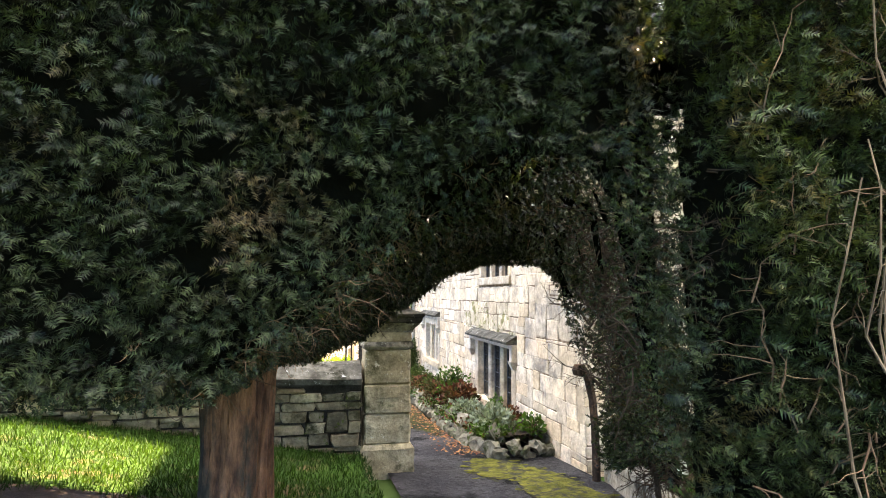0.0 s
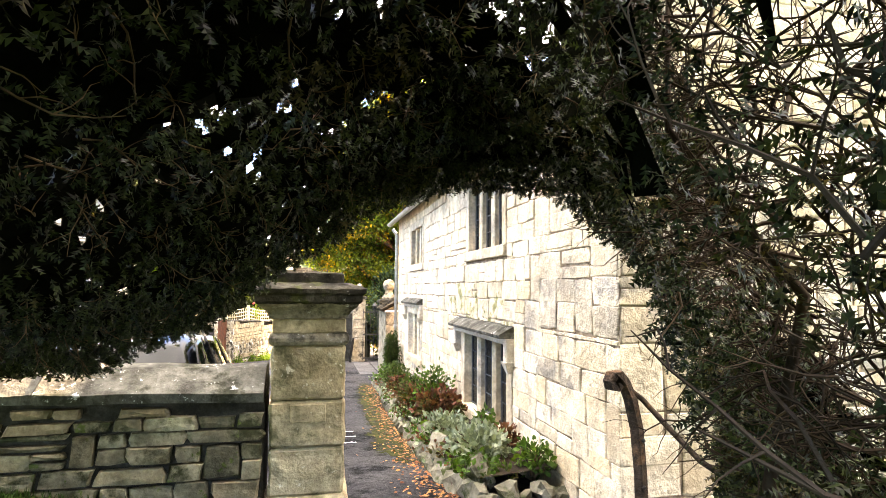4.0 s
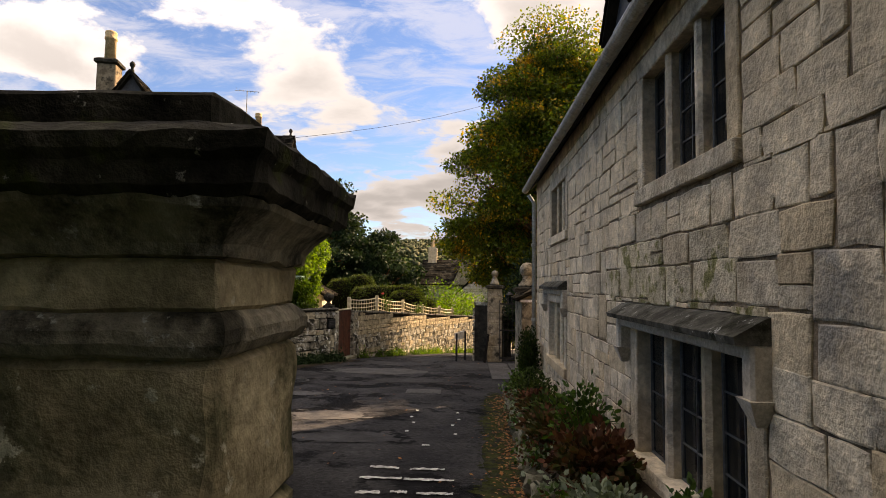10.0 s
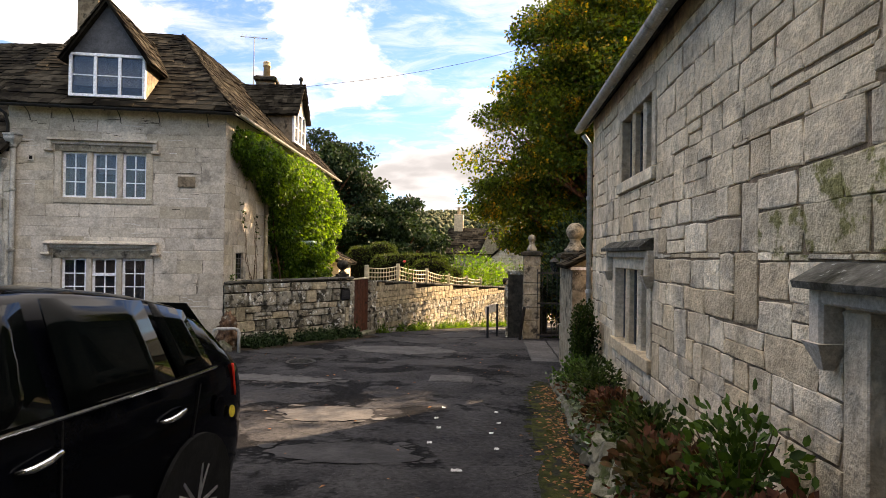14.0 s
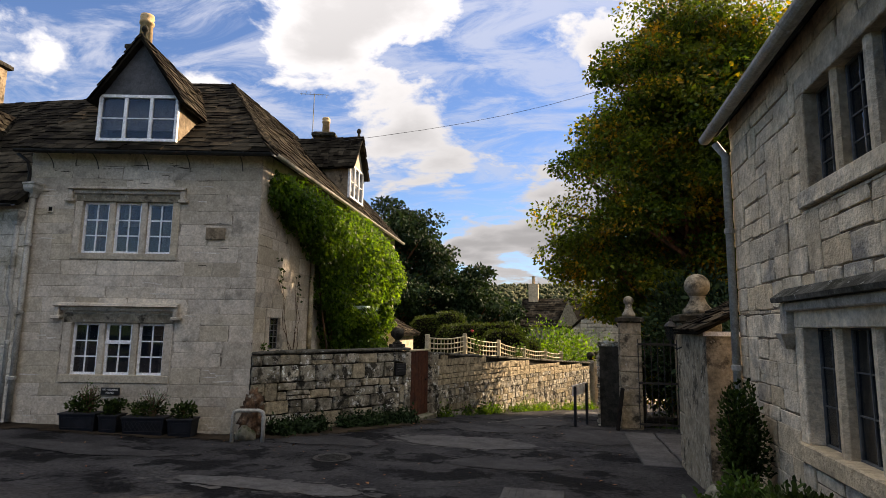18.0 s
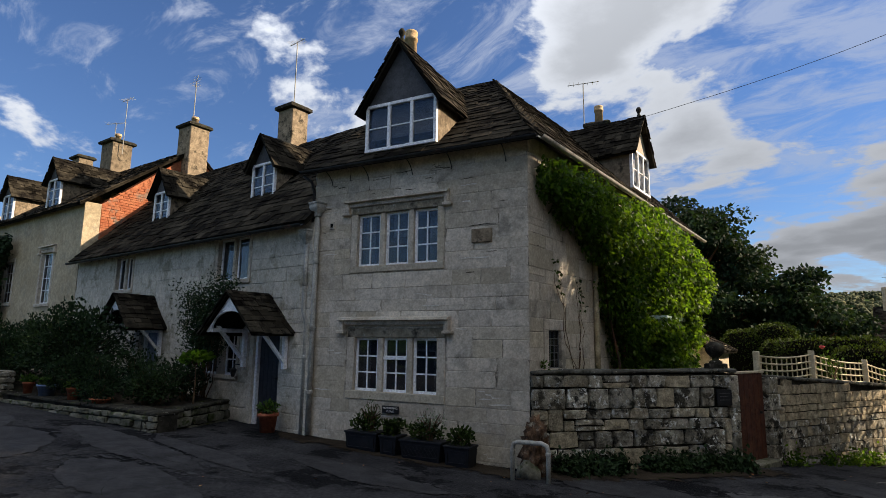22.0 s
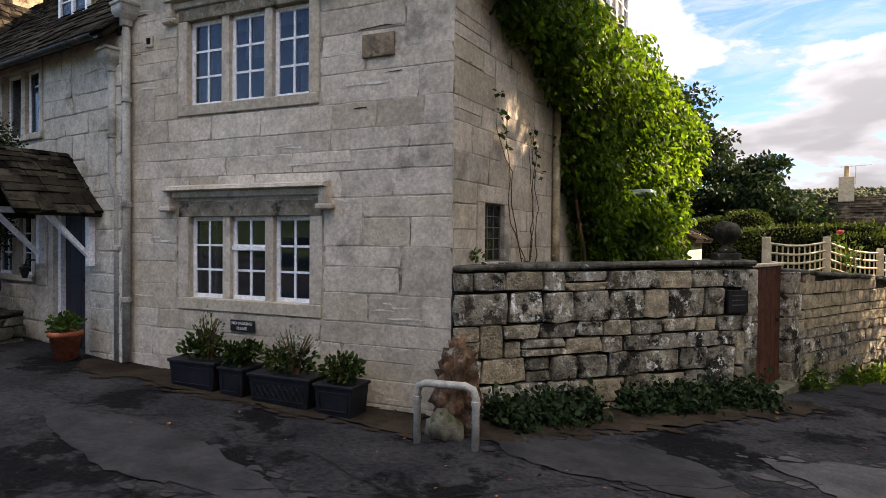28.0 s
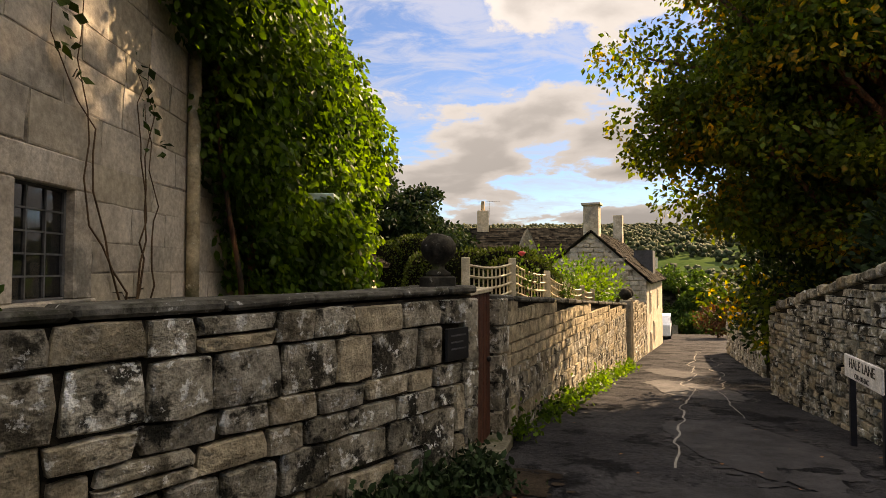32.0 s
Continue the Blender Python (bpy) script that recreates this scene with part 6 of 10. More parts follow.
part("plinth", worn_edges(square_lathe([(0.285, 0), (0.285, 0.2), (0.285, 0.42), (0.25, 0.47)]), 0.012), M_PILLAR, gp)
for k, (za, zb_) in enumerate(((0.47, 0.78), (0.785, 1.09), (1.095, 1.46))):
    bm = cuboid(-0.25, 0.25, -0.25, 0.25, za, zb_, 0.018)
    worn_edges(bm, 0.014, 7)
    part("shaft_block", bm, M_PILLAR, gp)
part("repair_panel", cuboid(-0.12, 0.12, -0.262, -0.23, 0.95, 1.07, 0.005), M_PILLAR, gp, "smooth mortar repair")
bm = square_lathe([(0.248, 1.46), (0.262, 1.468), (0.274, 1.488), (0.274, 1.512), (0.262, 1.532), (0.248, 1.545)])
worn_edges(bm, 0.012, 7)
part("torus_band", bm, M_PIER, gp, "rounded stone band")
part("neck", worn_edges(cuboid(-0.245, 0.245, -0.245, 0.245, 1.545, 1.64, 0.008), 0.012, 6), M_PILLAR, gp)
part("cavetto", worn_edges(square_lathe([(0.245, 1.64), (0.265, 1.645), (0.27, 1.67), (0.29, 1.70), (0.33, 1.73), (0.335, 1.745)]), 0.018, 6), M_PIER, gp, "hollow-moulded stone")
bm = square_lathe([(0.335, 1.745), (0.35, 1.76), (0.352, 1.80), (0.366, 1.815), (0.37, 1.845), (0.352, 1.86), (0.26, 1.885)])
bmesh.ops.subdivide_edges(bm, edges=[ed for ed in bm.edges if ed.calc_length() > 0.1], cuts=14, use_grid_fill=True)
for v in bm.verts:
    v.co += Vector((noise.fractal(v.co * 14, 1, 2, 3), noise.fractal(v.co * 14 + Vector((5, 0, 0)), 1, 2, 3), noise.fractal(v.co * 16 + Vector((0, 7, 0)), 1, 2, 3))) * 0.010
part("cornice", bm, M_MOSSCAP, gp, "black mossy cornice")
bm = cuboid(-0.23, 0.23, -0.23, 0.23, 1.875, 1.96, 0.01)
bmesh.ops.subdivide_edges(bm, edges=bm.edges[:], cuts=3, use_grid_fill=True)
for v in bm.verts:
    v.co += Vector((noise.noise(v.co * 8), noise.noise(v.co * 8 + Vector((5, 0, 0))), noise.noise(v.co * 8 + Vector((0, 7, 0))))) * 0.012
part("top_block", bm, M_MOSSCAP, gp, "flat mossy top slab")

hr = thing("handrail", pose(2.69, 5.28, -0.20), "dark rusted iron handrail post scrolled over at its top", "handrail")


def strap(points, wide, thick):
    """A bent flat bar: wide across, thick along the bend."""
    bm = bmesh.new()
    pts = [Vector(p) for p in points]
    rings = []
    for i, p in enumerate(pts):
        d = (pts[min(i + 1, len(pts) - 1)] - pts[max(i - 1, 0)]).normalized()
        s = Vector((0.35, -0.94, 0.0))
        n = d.cross(s).normalized()
        w = wide * (1 + 0.08 * math.sin(i * 2.1))
        rings.append([bm.verts.new(p + s * a * w / 2 + n * c * thick / 2) for a, c in ((-1, -1), (-0.6, -1.25), (0.6, -1.25), (1, -1), (1, 1), (0.6, 1.25), (-0.6, 1.25), (-1, 1))])
    for a, c in zip(rings, rings[1:]):
        for k in range(8):
            bm.faces.new((a[k], a[(k + 1) % 8], c[(k + 1) % 8], c[k]))
    bm.faces.new(rings[0][::-1])
    bm.faces.new(rings[-1])
    return bm


post_pts = [(0.05, 0.0, -0.12), (0.05, 0.0, 0.30), (0.04, 0.0, 0.62), (0.02, 0.0, 0.88), (-0.02, 0.0, 1.06), (-0.06, 0.0, 1.16), (-0.10, 0.0, 1.205), (-0.135, 0.0, 1.20), (-0.155, 0.0, 1.165), (-0.145, 0.0, 1.135), (-0.115, 0.0, 1.13), (-0.10, 0.0, 1.15)]
part("post", strap(post_pts, 0.066, 0.042), M_RUST, hr)
part("rail", tube(bmesh.new(), [(-0.06, 0.01, 1.14), (0.04, -0.03, 1.06), (0.14, -0.12, 0.92), (0.24, -0.28, 0.76), (0.40, -0.60, 0.62), (0.70, -1.2, 0.60)], 0.016, 8), M_RUST, hr, smooth=True)
for z in (0.25, 0.55, 0.82):
    part("rivet", lathe([(0.013, 0.0), (0.011, 0.008), (0.004, 0.012)], 8), M_IRON, hr, m=Matrix.Translation((0.042, -0.032, z)) @ Matrix.Rotation(radians(90), 4, "X"))

kerb = thing("low_kerb_wall", pose(2.88, 5.36, 0.0, 0, 0, -13.7), "low lichened stone kerb beside the path", "kerb")
r_ = random.Random(3)
y = -4.2
while y < -0.05:
    ln = min(r_.uniform(0.5, 0.9), -y)
    bm = cuboid(-0.02, 0.16, y, y + ln - 0.015, -0.4, 0.19 - 0.03 * y + r_.uniform(-.015, .015), 0.022)
    bmesh.ops.subdivide_edges(bm, edges=[ed for ed in bm.edges if ed.calc_length() > 0.12], cuts=3, use_grid_fill=True)
    for v in bm.verts:
        v.co += Vector((noise.noise(v.co * 6), noise.noise(v.co * 7 + Vector((4, 0, 0))), noise.noise(v.co * 6 + Vector((0, 9, 0))))) * 0.014
    part("kerb_stone", bm, M_PIER, kerb)
    y += ln
lab = thing("plant_label", pose(2.95, 4.24, 0.12), "small white label on a stake in the grass", "label")
part("stake", cuboid(-0.012, 0.012, -0.006, 0.006, -0.15, 0.16), M_TRELLIS, lab)
part("plate", cuboid(-0.07, 0.07, -0.012, -0.006, 0.13, 0.25, 0.004), M_SIGNWHITE, lab)
for k in range(3):
    part("writing", cuboid(-0.05, 0.05 - 0.015 * k, -0.0145, -0.012, 0.215 - 0.03 * k, 0.225 - 0.03 * k), M_SIGNBLACK, lab)

# bare ground round the trunk
M_DRYEARTH = mat("bare_dry_earth", (0.030, 0.019, 0.013), (0.065, 0.044, 0.03), 4, 0.97, 0.9, 40, (0.05, 0.06, 0.02), 0.25)
be = thing("bare_earth", pose(-1.1, 3.3, lawn_z(-1.1, 3.3)), "bare brown earth and needles under the yew", "earth")
bm = bmesh.new()
rings_ = [[bm.verts.new((0, 0, 0.012))] * 40]
for f in (0.25, 0.5, 0.75, 1.0):
    ring = []
    for k in range(40):
        w = 2 * math.pi * k / 40
        kk = f * (1 + 0.4 * noise.noise(Vector((math.cos(w) * 2, math.sin(w) * 2, 5))))
        x, y = 1.25 * kk * math.cos(w), 0.65 * kk * math.sin(w)
        ring.append(bm.verts.new((x, y, lawn_z(x - 1.1, y + 3.3) - lawn_z(-1.1, 3.3) + 0.012)))
    rings_.append(ring)
for k in range(40):
    q = (k + 1) % 40
    bm.faces.new((rings_[0][0], rings_[1][k], rings_[1][q]))
    for a, b in zip(rings_[1:], rings_[2:]):
        bm.faces.new((a[k], b[k], b[q], a[q]))
part("earth", bm, M_DRYEARTH, be, smooth=True)
# yew trunk
bm = bmesh.new()
r_b = random.Random(77)
for k in range(30):             # stringy strips of bark round the stem
    w, rr = 2 * math.pi * (k + r_b.uniform(-.3, .3)) / 30, 0.155 + 0.045 * noise.noise(Vector((math.cos(k / 30 * 6.28) * 1.6, math.sin(k / 30 * 6.28) * 1.6, 2))) + r_b.uniform(-.012, .012)
    tw = r_b.uniform(-0.05, 0.25)
    pts = [(rr * f * math.cos(w + tw * q + r_b.uniform(-.03, .03)), rr * f * math.sin(w + tw * q + r_b.uniform(-.03, .03)), z) for q, (z, f) in enumerate(((-0.5, 1.3), (-0.1, 1.12), (0.25, 1.03), (0.6, 0.98), (0.95, 1.05), (1.25, 1.25), (1.55, 1.55)))]
    tube(bm, pts, [r_b.uniform(0.022, 0.042) for _ in pts], 6)
tube(bm, [(0, 0, -0.5), (0, 0, 0.6), (0, 0, 1.6)], [0.19, 0.15, 0.2], 12)
part("trunk", bm, M_BARK, yew_left, "fluted red-brown trunk", smooth=True)
g_ = random.Random(11)
for k in range(14):             # boughs rising from the trunk into the crown
    bm = bmesh.new()
    a = Vector((g_.uniform(-0.1, 0.1), g_.uniform(-0.1, 0.1), g_.uniform(0.9, 1.2)))
    b = Vector((g_.uniform(-2.2, 0.5), g_.uniform(-0.9, 1.0), 0))
    b.z = yew_under(b.x - 0.38, b.y + 3.3) - 0.3 + 0.5
    tube(bm, [a, a.lerp(b, 0.4) + Vector((0, 0, 0.2)), b], [0.05, 0.03, 0.012], 6)
    part("branch", bm, M_BARK, yew_left, smooth=True)

# ---- bed along the cottage ----
def bed_edge(y):
    return float(np.interp(y, [6.4, 7.3, 9, 12, 15.4], [2.15, 2.05, 2.08, 2.18, 2.30]))


bed = thing("flower_bed", pose(2.4, 10.0, -0.4), "raised bed edged with rough stones along the cottage wall", "flower bed")
bo = Vector((2.4, 10.0, -0.4))
bm = bmesh.new()
ys = np.arange(6.6, 15.5, 0.3)
rows_ = [[bm.verts.new(Vector((bed_edge(y) + (2.83 - bed_edge(y)) * k / 4, y, ground_z(2.4, y) + 0.22 + 0.05 * k / 4 + 0.03 * noise.noise(Vector((k, y * 3, 0))))) - bo) for k in range(5)] for y in ys]
for i in range(len(ys) - 1):
    for k in range(4):
        bm.faces.new((rows_[i][k], rows_[i][k + 1], rows_[i + 1][k + 1], rows_[i + 1][k]))
part("soil", bm, M_EARTH, bed)
y = 6.5
while y < 15.4:
    ln = r_.uniform(0.22, 0.45)
    for lvl in range(2):
        bm = bmesh.new()
        bmesh.ops.create_icosphere(bm, subdivisions=2, radius=0.5)
        for v in bm.verts:
            v.co = Vector((v.co.x * 0.22, v.co.y * ln * 0.95, v.co.z * 0.22)) * (1 + 0.8 * noise.noise(v.co * 2.5 + Vector((y, lvl, 0))))
            v.co += Vector((bed_edge(y) + 0.04 * lvl, y + ln / 2 + 0.1 * lvl, ground_z(2.3, y) + 0.07 + 0.15 * lvl)) - bo
        if lvl == 0 or r_.random() < 0.45:
            part("edge_stone", bm, M_BEDROCK, bed, smooth=False)
    y += ln

for k in range(5):              # stones closing the bed's near end
    bm = bmesh.new()
    bmesh.ops.create_icosphere(bm, subdivisions=2, radius=0.5)
    for v in bm.verts:
        v.co = Vector((v.co.x * 0.19, v.co.y * 0.17, v.co.z * 0.17)) * (1 + 0.8 * noise.noise(v.co * 2.5 + Vector((k * 3.0, 1, 0))))
        v.co += Vector((2.18 + 0.15 * k, 6.52 - 0.04 * (k % 2), ground_z(2.3, 6.5) + 0.05 + 0.07 * (k % 2))) - bo
    part("edge_stone", bm, M_BEDROCK, bed)
for seed_, n_, mt, lb in ((501, 2600, M_WEED, "low green plants spilling over the bed stones"), (502, 1500, M_GREYLEAF, "grey-green tufts over the bed stones"), (503, 1500, M_REDLEAF, "russet low plants along the bed")):
    g = np.random.default_rng(seed_)
    yy_ = g.uniform(6.6, 15.3, n_ * 3)
    yy_ = np.array([y for y in yy_ if noise.noise(Vector((y * 1.1, seed_, 0))) > 0.0])[:n_]
    P = np.array([(bed_edge(y) + g.normal(0.12, 0.12), y, ground_z(2.3, y) + 0.20 + abs(g.normal(0, 0.06))) for y in yy_])
    tagged(scatter("bed_plants", OVAL_V, OVAL_F, P, g.normal(size=(len(P), 3)) * 0.7 + np.array((-0.3, 0, 0.4)), g.uniform(0.03, 0.07, len(P)), mt), lb, "plants", kind="stuff")


def shrub(name, pos, r3, leaf_mat, n, size, label, seed, category="shrub", stems=8, leaf=(OVAL_V, OVAL_F), up=0.4, fill=0.8):
    """A bush: stems from one base and leaves through a lumpy body."""
    t = thing(name, pose(*pos), label, category)
    g = np.random.default_rng(seed)
    d = g.normal(size=(n, 3))
    d /= np.linalg.norm(d, axis=1, keepdims=True)
    d[:, 2] = d[:, 2] * 0.9
    rad = g.random(n) ** (1 - fill * 0.6)
    lum = np.array([1 + 0.45 * noise.noise(Vector(q * 2.2) + Vector((seed, 0, 0))) for q in d])
    P = d * np.array(r3) * (rad * lum)[:, None] + np.array((0, 0, r3[2]))
    P[:, 2] = np.abs(P[:, 2])
    A = d + g.normal(size=(n, 3)) * 0.6 + np.array((0, 0, up))
    scatter("leaves", leaf[0], leaf[1], P, A, g.uniform(0.6, 1.3, n) * size, leaf_mat, t)
    for k in range(stems):
        q = d[k] * np.array(r3) * 0.85
        bm = bmesh.new()
        tube(bm, [(0.03 * d[k][0], 0.03 * d[k][1], -0.03), (q[0] * 0.4, q[1] * 0.4, r3[2] * 0.8), (q[0], q[1], r3[2] + abs(q[2]))], [0.012, 0.008, 0.003], 5)
        part("stem", bm, M_TWIG, t)
    return t


def bz(x, y):
    return ground_z(x, y) + 0.2


shrub("sage_bush", (2.35, 7.35, bz(2.4, 7.35)), (0.26, 0.38, 0.15), M_GREYLEAF, 900, 0.07, "grey-green sage spilling over the bed edge", 1)
shrub("low_plant", (2.65, 6.75, bz(2.4, 6.75)), (0.14, 0.2, 0.14), M_WEED, 260, 0.06, "small leafy bedding plant", 2)
shrub("low_plant", (2.68, 7.6, bz(2.4, 7.6)), (0.12, 0.16, 0.13), M_REDLEAF, 220, 0.06, "small russet bedding plant by the wall", 3)
shrub("low_plant", (2.68, 8.3, bz(2.4, 8.3)), (0.13, 0.2, 0.16), M_WEED, 300, 0.06, "small leafy bedding plant by the wall", 4)
shrub("sage_bush", (2.3, 8.4, bz(2.4, 8.4)), (0.25, 0.4, 0.14), M_GREYLEAF, 700, 0.06, "low silvery plant along the bed edge", 5)
shrub("hydrangea", (2.42, 9.45, bz(2.4, 9.45)), (0.30, 0.38, 0.22), M_REDLEAF, 1100, 0.075, "russet autumn shrub with drooping leaves", 6)
shrub("hydrangea", (2.35, 10.7, bz(2.4, 10.7)), (0.30, 0.45, 0.20), M_REDLEAF, 1100, 0.07, "russet autumn shrub in the bed", 7)
shrub("rose_bush", (2.48, 10.1, bz(2.4, 10.1)), (0.28, 0.36, 0.38), M_WEED, 800, 0.06, "tall dark-leaved rose bush on long stems", 8, stems=16, fill=0.4)
shrub("rose_bush", (2.45, 11.6, bz(2.4, 11.6)), (0.26, 0.4, 0.24), M_BOX, 900, 0.055, "dark green bush in the bed", 9)
shrub("hydrangea", (2.4, 12.5, bz(2.4, 12.5)), (0.28, 0.45, 0.20), M_REDLEAF, 900, 0.06, "russet autumn shrub in the bed", 10)
shrub("box_bush", (2.45, 13.6, bz(2.4, 13.6)), (0.28, 0.5, 0.26), M_BOX, 1500, 0.045, "rounded green bush in the bed", 12)
shrub("low_plant", (2.4, 14.5, bz(2.4, 14.5)), (0.22, 0.4, 0.2), M_WEED, 700, 0.05, "loose green plant at the bed's end", 13)
c = shrub("conifer", (2.58, 15.25, bz(2.5, 15.25) - 0.1), (0.19, 0.22, 0.60), M_BOX, 5200, 0.04, "narrow clipped upright conifer by the wall", 14, leaf=(LEAF_V, LEAF_F), up=0.9, fill=0.6)

# fallen leaves along the bed and in the lane
g = np.random.default_rng(21)
ys_ = g.uniform(6.8, 15.5, 1500)
xs_ = np.array([bed_edge(y) for y in ys_]) - np.abs(g.normal(0, 0.16, 1500)) - 0.06
P = np.array([(x, y, road_z(x, y) + g.uniform(0.006, 0.02)) for x, y in zip(xs_, ys_)])
ex = np.array([(x, y, road_z(x, y) + 0.01) for x, y in zip(g.uniform(-7, 2.6, 260), g.uniform(8, 24, 260)) if in_road(x, y)])
P = np.concatenate([P, ex])
A = g.normal(size=(len(P), 3)) * np.array((1, 1, 0.18))
ll = scatter("leaf_litter", LEAF_V, LEAF_F, P, A, g.uniform(0.025, 0.06, len(P)), M_REDLITTER, roll=np.tile((0.0, 0.0, 1.0), (len(P), 1)) + g.normal(size=(len(P), 3)) * 0.2)
tagged(ll, "fallen red and brown leaves on the tarmac", "leaves", kind="stuff")

# worn paint on the road
def road_mark(name, x0, x1, y0, y1, label, material=M_ROADPAINT, seed=0, lift=0.012, cuts=6):
    t = thing(name, pose((x0 + x1) / 2, (y0 + y1) / 2, road_z((x0 + x1) / 2, (y0 + y1) / 2)), label, "road marking")
    bm = bmesh.new()
    rr = random.Random(seed)
    n = cuts * 2
    o = Vector((*t.matrix_basis.translation,))
    a = [bm.verts.new(Vector((x0 + (x1 - x0) * k / n, y0 + rr.uniform(-.02, .02), 0))) for k in range(n + 1)]
    b = [bm.verts.new(Vector((x0 + (x1 - x0) * k / n, y1 + rr.uniform(-.02, .02), 0))) for k in range(n + 1)]
    for k in range(n):
        bm.faces.new((a[k], a[k + 1], b[k + 1], b[k]))
    for v in bm.verts:
        v.co.z = road_z(v.co.x, v.co.y) + lift
        v.co -= o
    part("paint", bm, material, t)


for k, (xa, xb, ya) in enumerate(((0.58, 0.86, 10.74), (0.97, 1.30, 10.70), (0.55, 0.93, 10.34), (0.95, 1.40, 10.32), (0.6, 0.8, 9.9), (0.88, 1.02, 9.92), (1.1, 1.4, 9.88), (0.6, 0.95, 9.55), (1.05, 1.38, 9.5), (1.0, 1.09, 11.82))):
    road_mark("road_marking", xa, xb, ya, ya + 0.07, "worn white paint dash on the tarmac", seed=k)
for k, (xa, ya) in enumerate(((0.72, 12.6), (0.76, 13.1), (0.70, 13.5), (1.35, 12.5), (1.3, 13.0), (1.38, 13.4), (0.74, 14.0), (1.36, 13.9))):
    road_mark("road_marking", xa, xa + 0.045, ya, ya + 0.06, "worn fleck of white paint", seed=50 + k, cuts=2)
M_PATCH = mat("pale_patch", (0.036, 0.035, 0.035), (0.068, 0.065, 0.063), 3, 0.9, 0.7, 60, (0.07, 0.07, 0.07), 0.3)
M_PATCHDARK = mat("dark_patch", (0.015, 0.0145, 0.015), (0.036, 0.035, 0.036), 3, 0.9, 0.7, 60)


def road_patch(cx, cy, rx, ry, material, label, seed, lift=0.009):
    t = thing("road_patch", pose(cx, cy, road_z(cx, cy)), label, "road patch")
    rr = random.Random(seed)
    o = Vector((cx, cy, road_z(cx, cy)))
    bm = bmesh.new()
    n, rings = 88, []
    ks = []
    for k in range(n):
        ex, ey = math.cos(2 * math.pi * k / n), math.sin(2 * math.pi * k / n)
        ks.append(1 + 0.28 * noise.noise(Vector((1.4 * ex, 1.4 * ey, seed * 3.1))) + 0.10 * noise.fractal(Vector((rx * ex * 9, ry * ey * 9, seed * 1.7)), 0.8, 2, 3))
    c = bm.verts.new(Vector((0, 0, lift)))
    for f in (0.5, 1.0):
        ring = []
        for k in range(n):
            x, y = cx + rx * ks[k] * f * math.cos(2 * math.pi * k / n), cy + ry * ks[k] * f * math.sin(2 * math.pi * k / n)
            ring.append(bm.verts.new(Vector((x, y, road_z(x, y) + lift)) - o))
        rings.append(ring)
    for k in range(n):
        bm.faces.new((c, rings[0][k], rings[0][(k + 1) % n]))
        bm.faces.new((rings[0][k], rings[1][k], rings[1][(k + 1) % n], rings[0][(k + 1) % n]))
    # crumbs and islets of the same stuff past the ragged rim
    for _ in range(int(26 + 26 * (rx + ry))):
        g_ = rr.uniform(0, 2 * math.pi)
        f = ks[int(g_ / (2 * math.pi) * n) % n] + 0.10 + rr.random() ** 2 * 0.10 / max(ry, 0.2)
        x, y = cx + rx * f * math.cos(g_), cy + ry * f * math.sin(g_)
        s_ = 0.012 + 0.045 * rr.random() ** 3
        ring = []
        for k in range(7):
            h_ = 2 * math.pi * k / 7
            qx, qy = x + 1.7 * s_ * rr.uniform(0.6, 1.2) * math.cos(h_), y + s_ * rr.uniform(0.6, 1.2) * math.sin(h_)
            ring.append(bm.verts.new(Vector((qx, qy, road_z(qx, qy) + lift - 0.002)) - o))
        bm.faces.new(ring)
    part("patch", bm, material, t)


for k, (cx, cy, rx, ry, dk) in enumerate(((-1.35, 15.4, 0.4, 0.16, 0), (-2.3, 15.5, 1.0, 0.2, 0), (-0.5, 13.6, 0.6, 0.3, 0), (-6.5, 14.2, 1.5, 0.5, 1), (-8.5, 15.0, 1.8, 0.4, 1), (-5.4, 16.6, 1.3, 0.35, 1), (-10.0, 13.6, 1.6, 0.7, 1), (0.2, 17.6, 0.8, 0.4, 1), (-0.6, 19.2, 1.1, 0.5, 0), (0.5, 22.5, 0.6, 1.4, 1), (1.6, 27.0, 0.6, 1.6, 0), (2.6, 30.5, 0.5, 1.6, 1), (-2.8, 18.6, 0.9, 0.4, 1), (0.0, 12.2, 0.7, 0.3, 1), (-12.5, 14.0, 1.4, 0.5, 1), (-7.2, 12.6, 1.9, 0.35, 1), (-9.2, 13.0, 1.5, 0.3, 1), (-5.0, 13.7, 1.2, 0.25, 1), (-11.5, 12.8, 1.8, 0.4, 1), (-7.6, 15.6, 1.4, 0.22, 1), (1.6, 20.5, 0.7, 0.9, 1), (-0.2, 20.8, 0.9, 0.4, 1))):
    road_patch(cx, cy, rx, ry, M_PATCHDARK if dk else M_PATCH, "dark tar patch in the road" if dk else "pale worn patch in the tarmac", k)
r_ = random.Random(8)
M_CRACK = mat("crack_dirt", (0.005, 0.005, 0.005), (0.014, 0.015, 0.010), 6, 0.97, 0.3, 60)
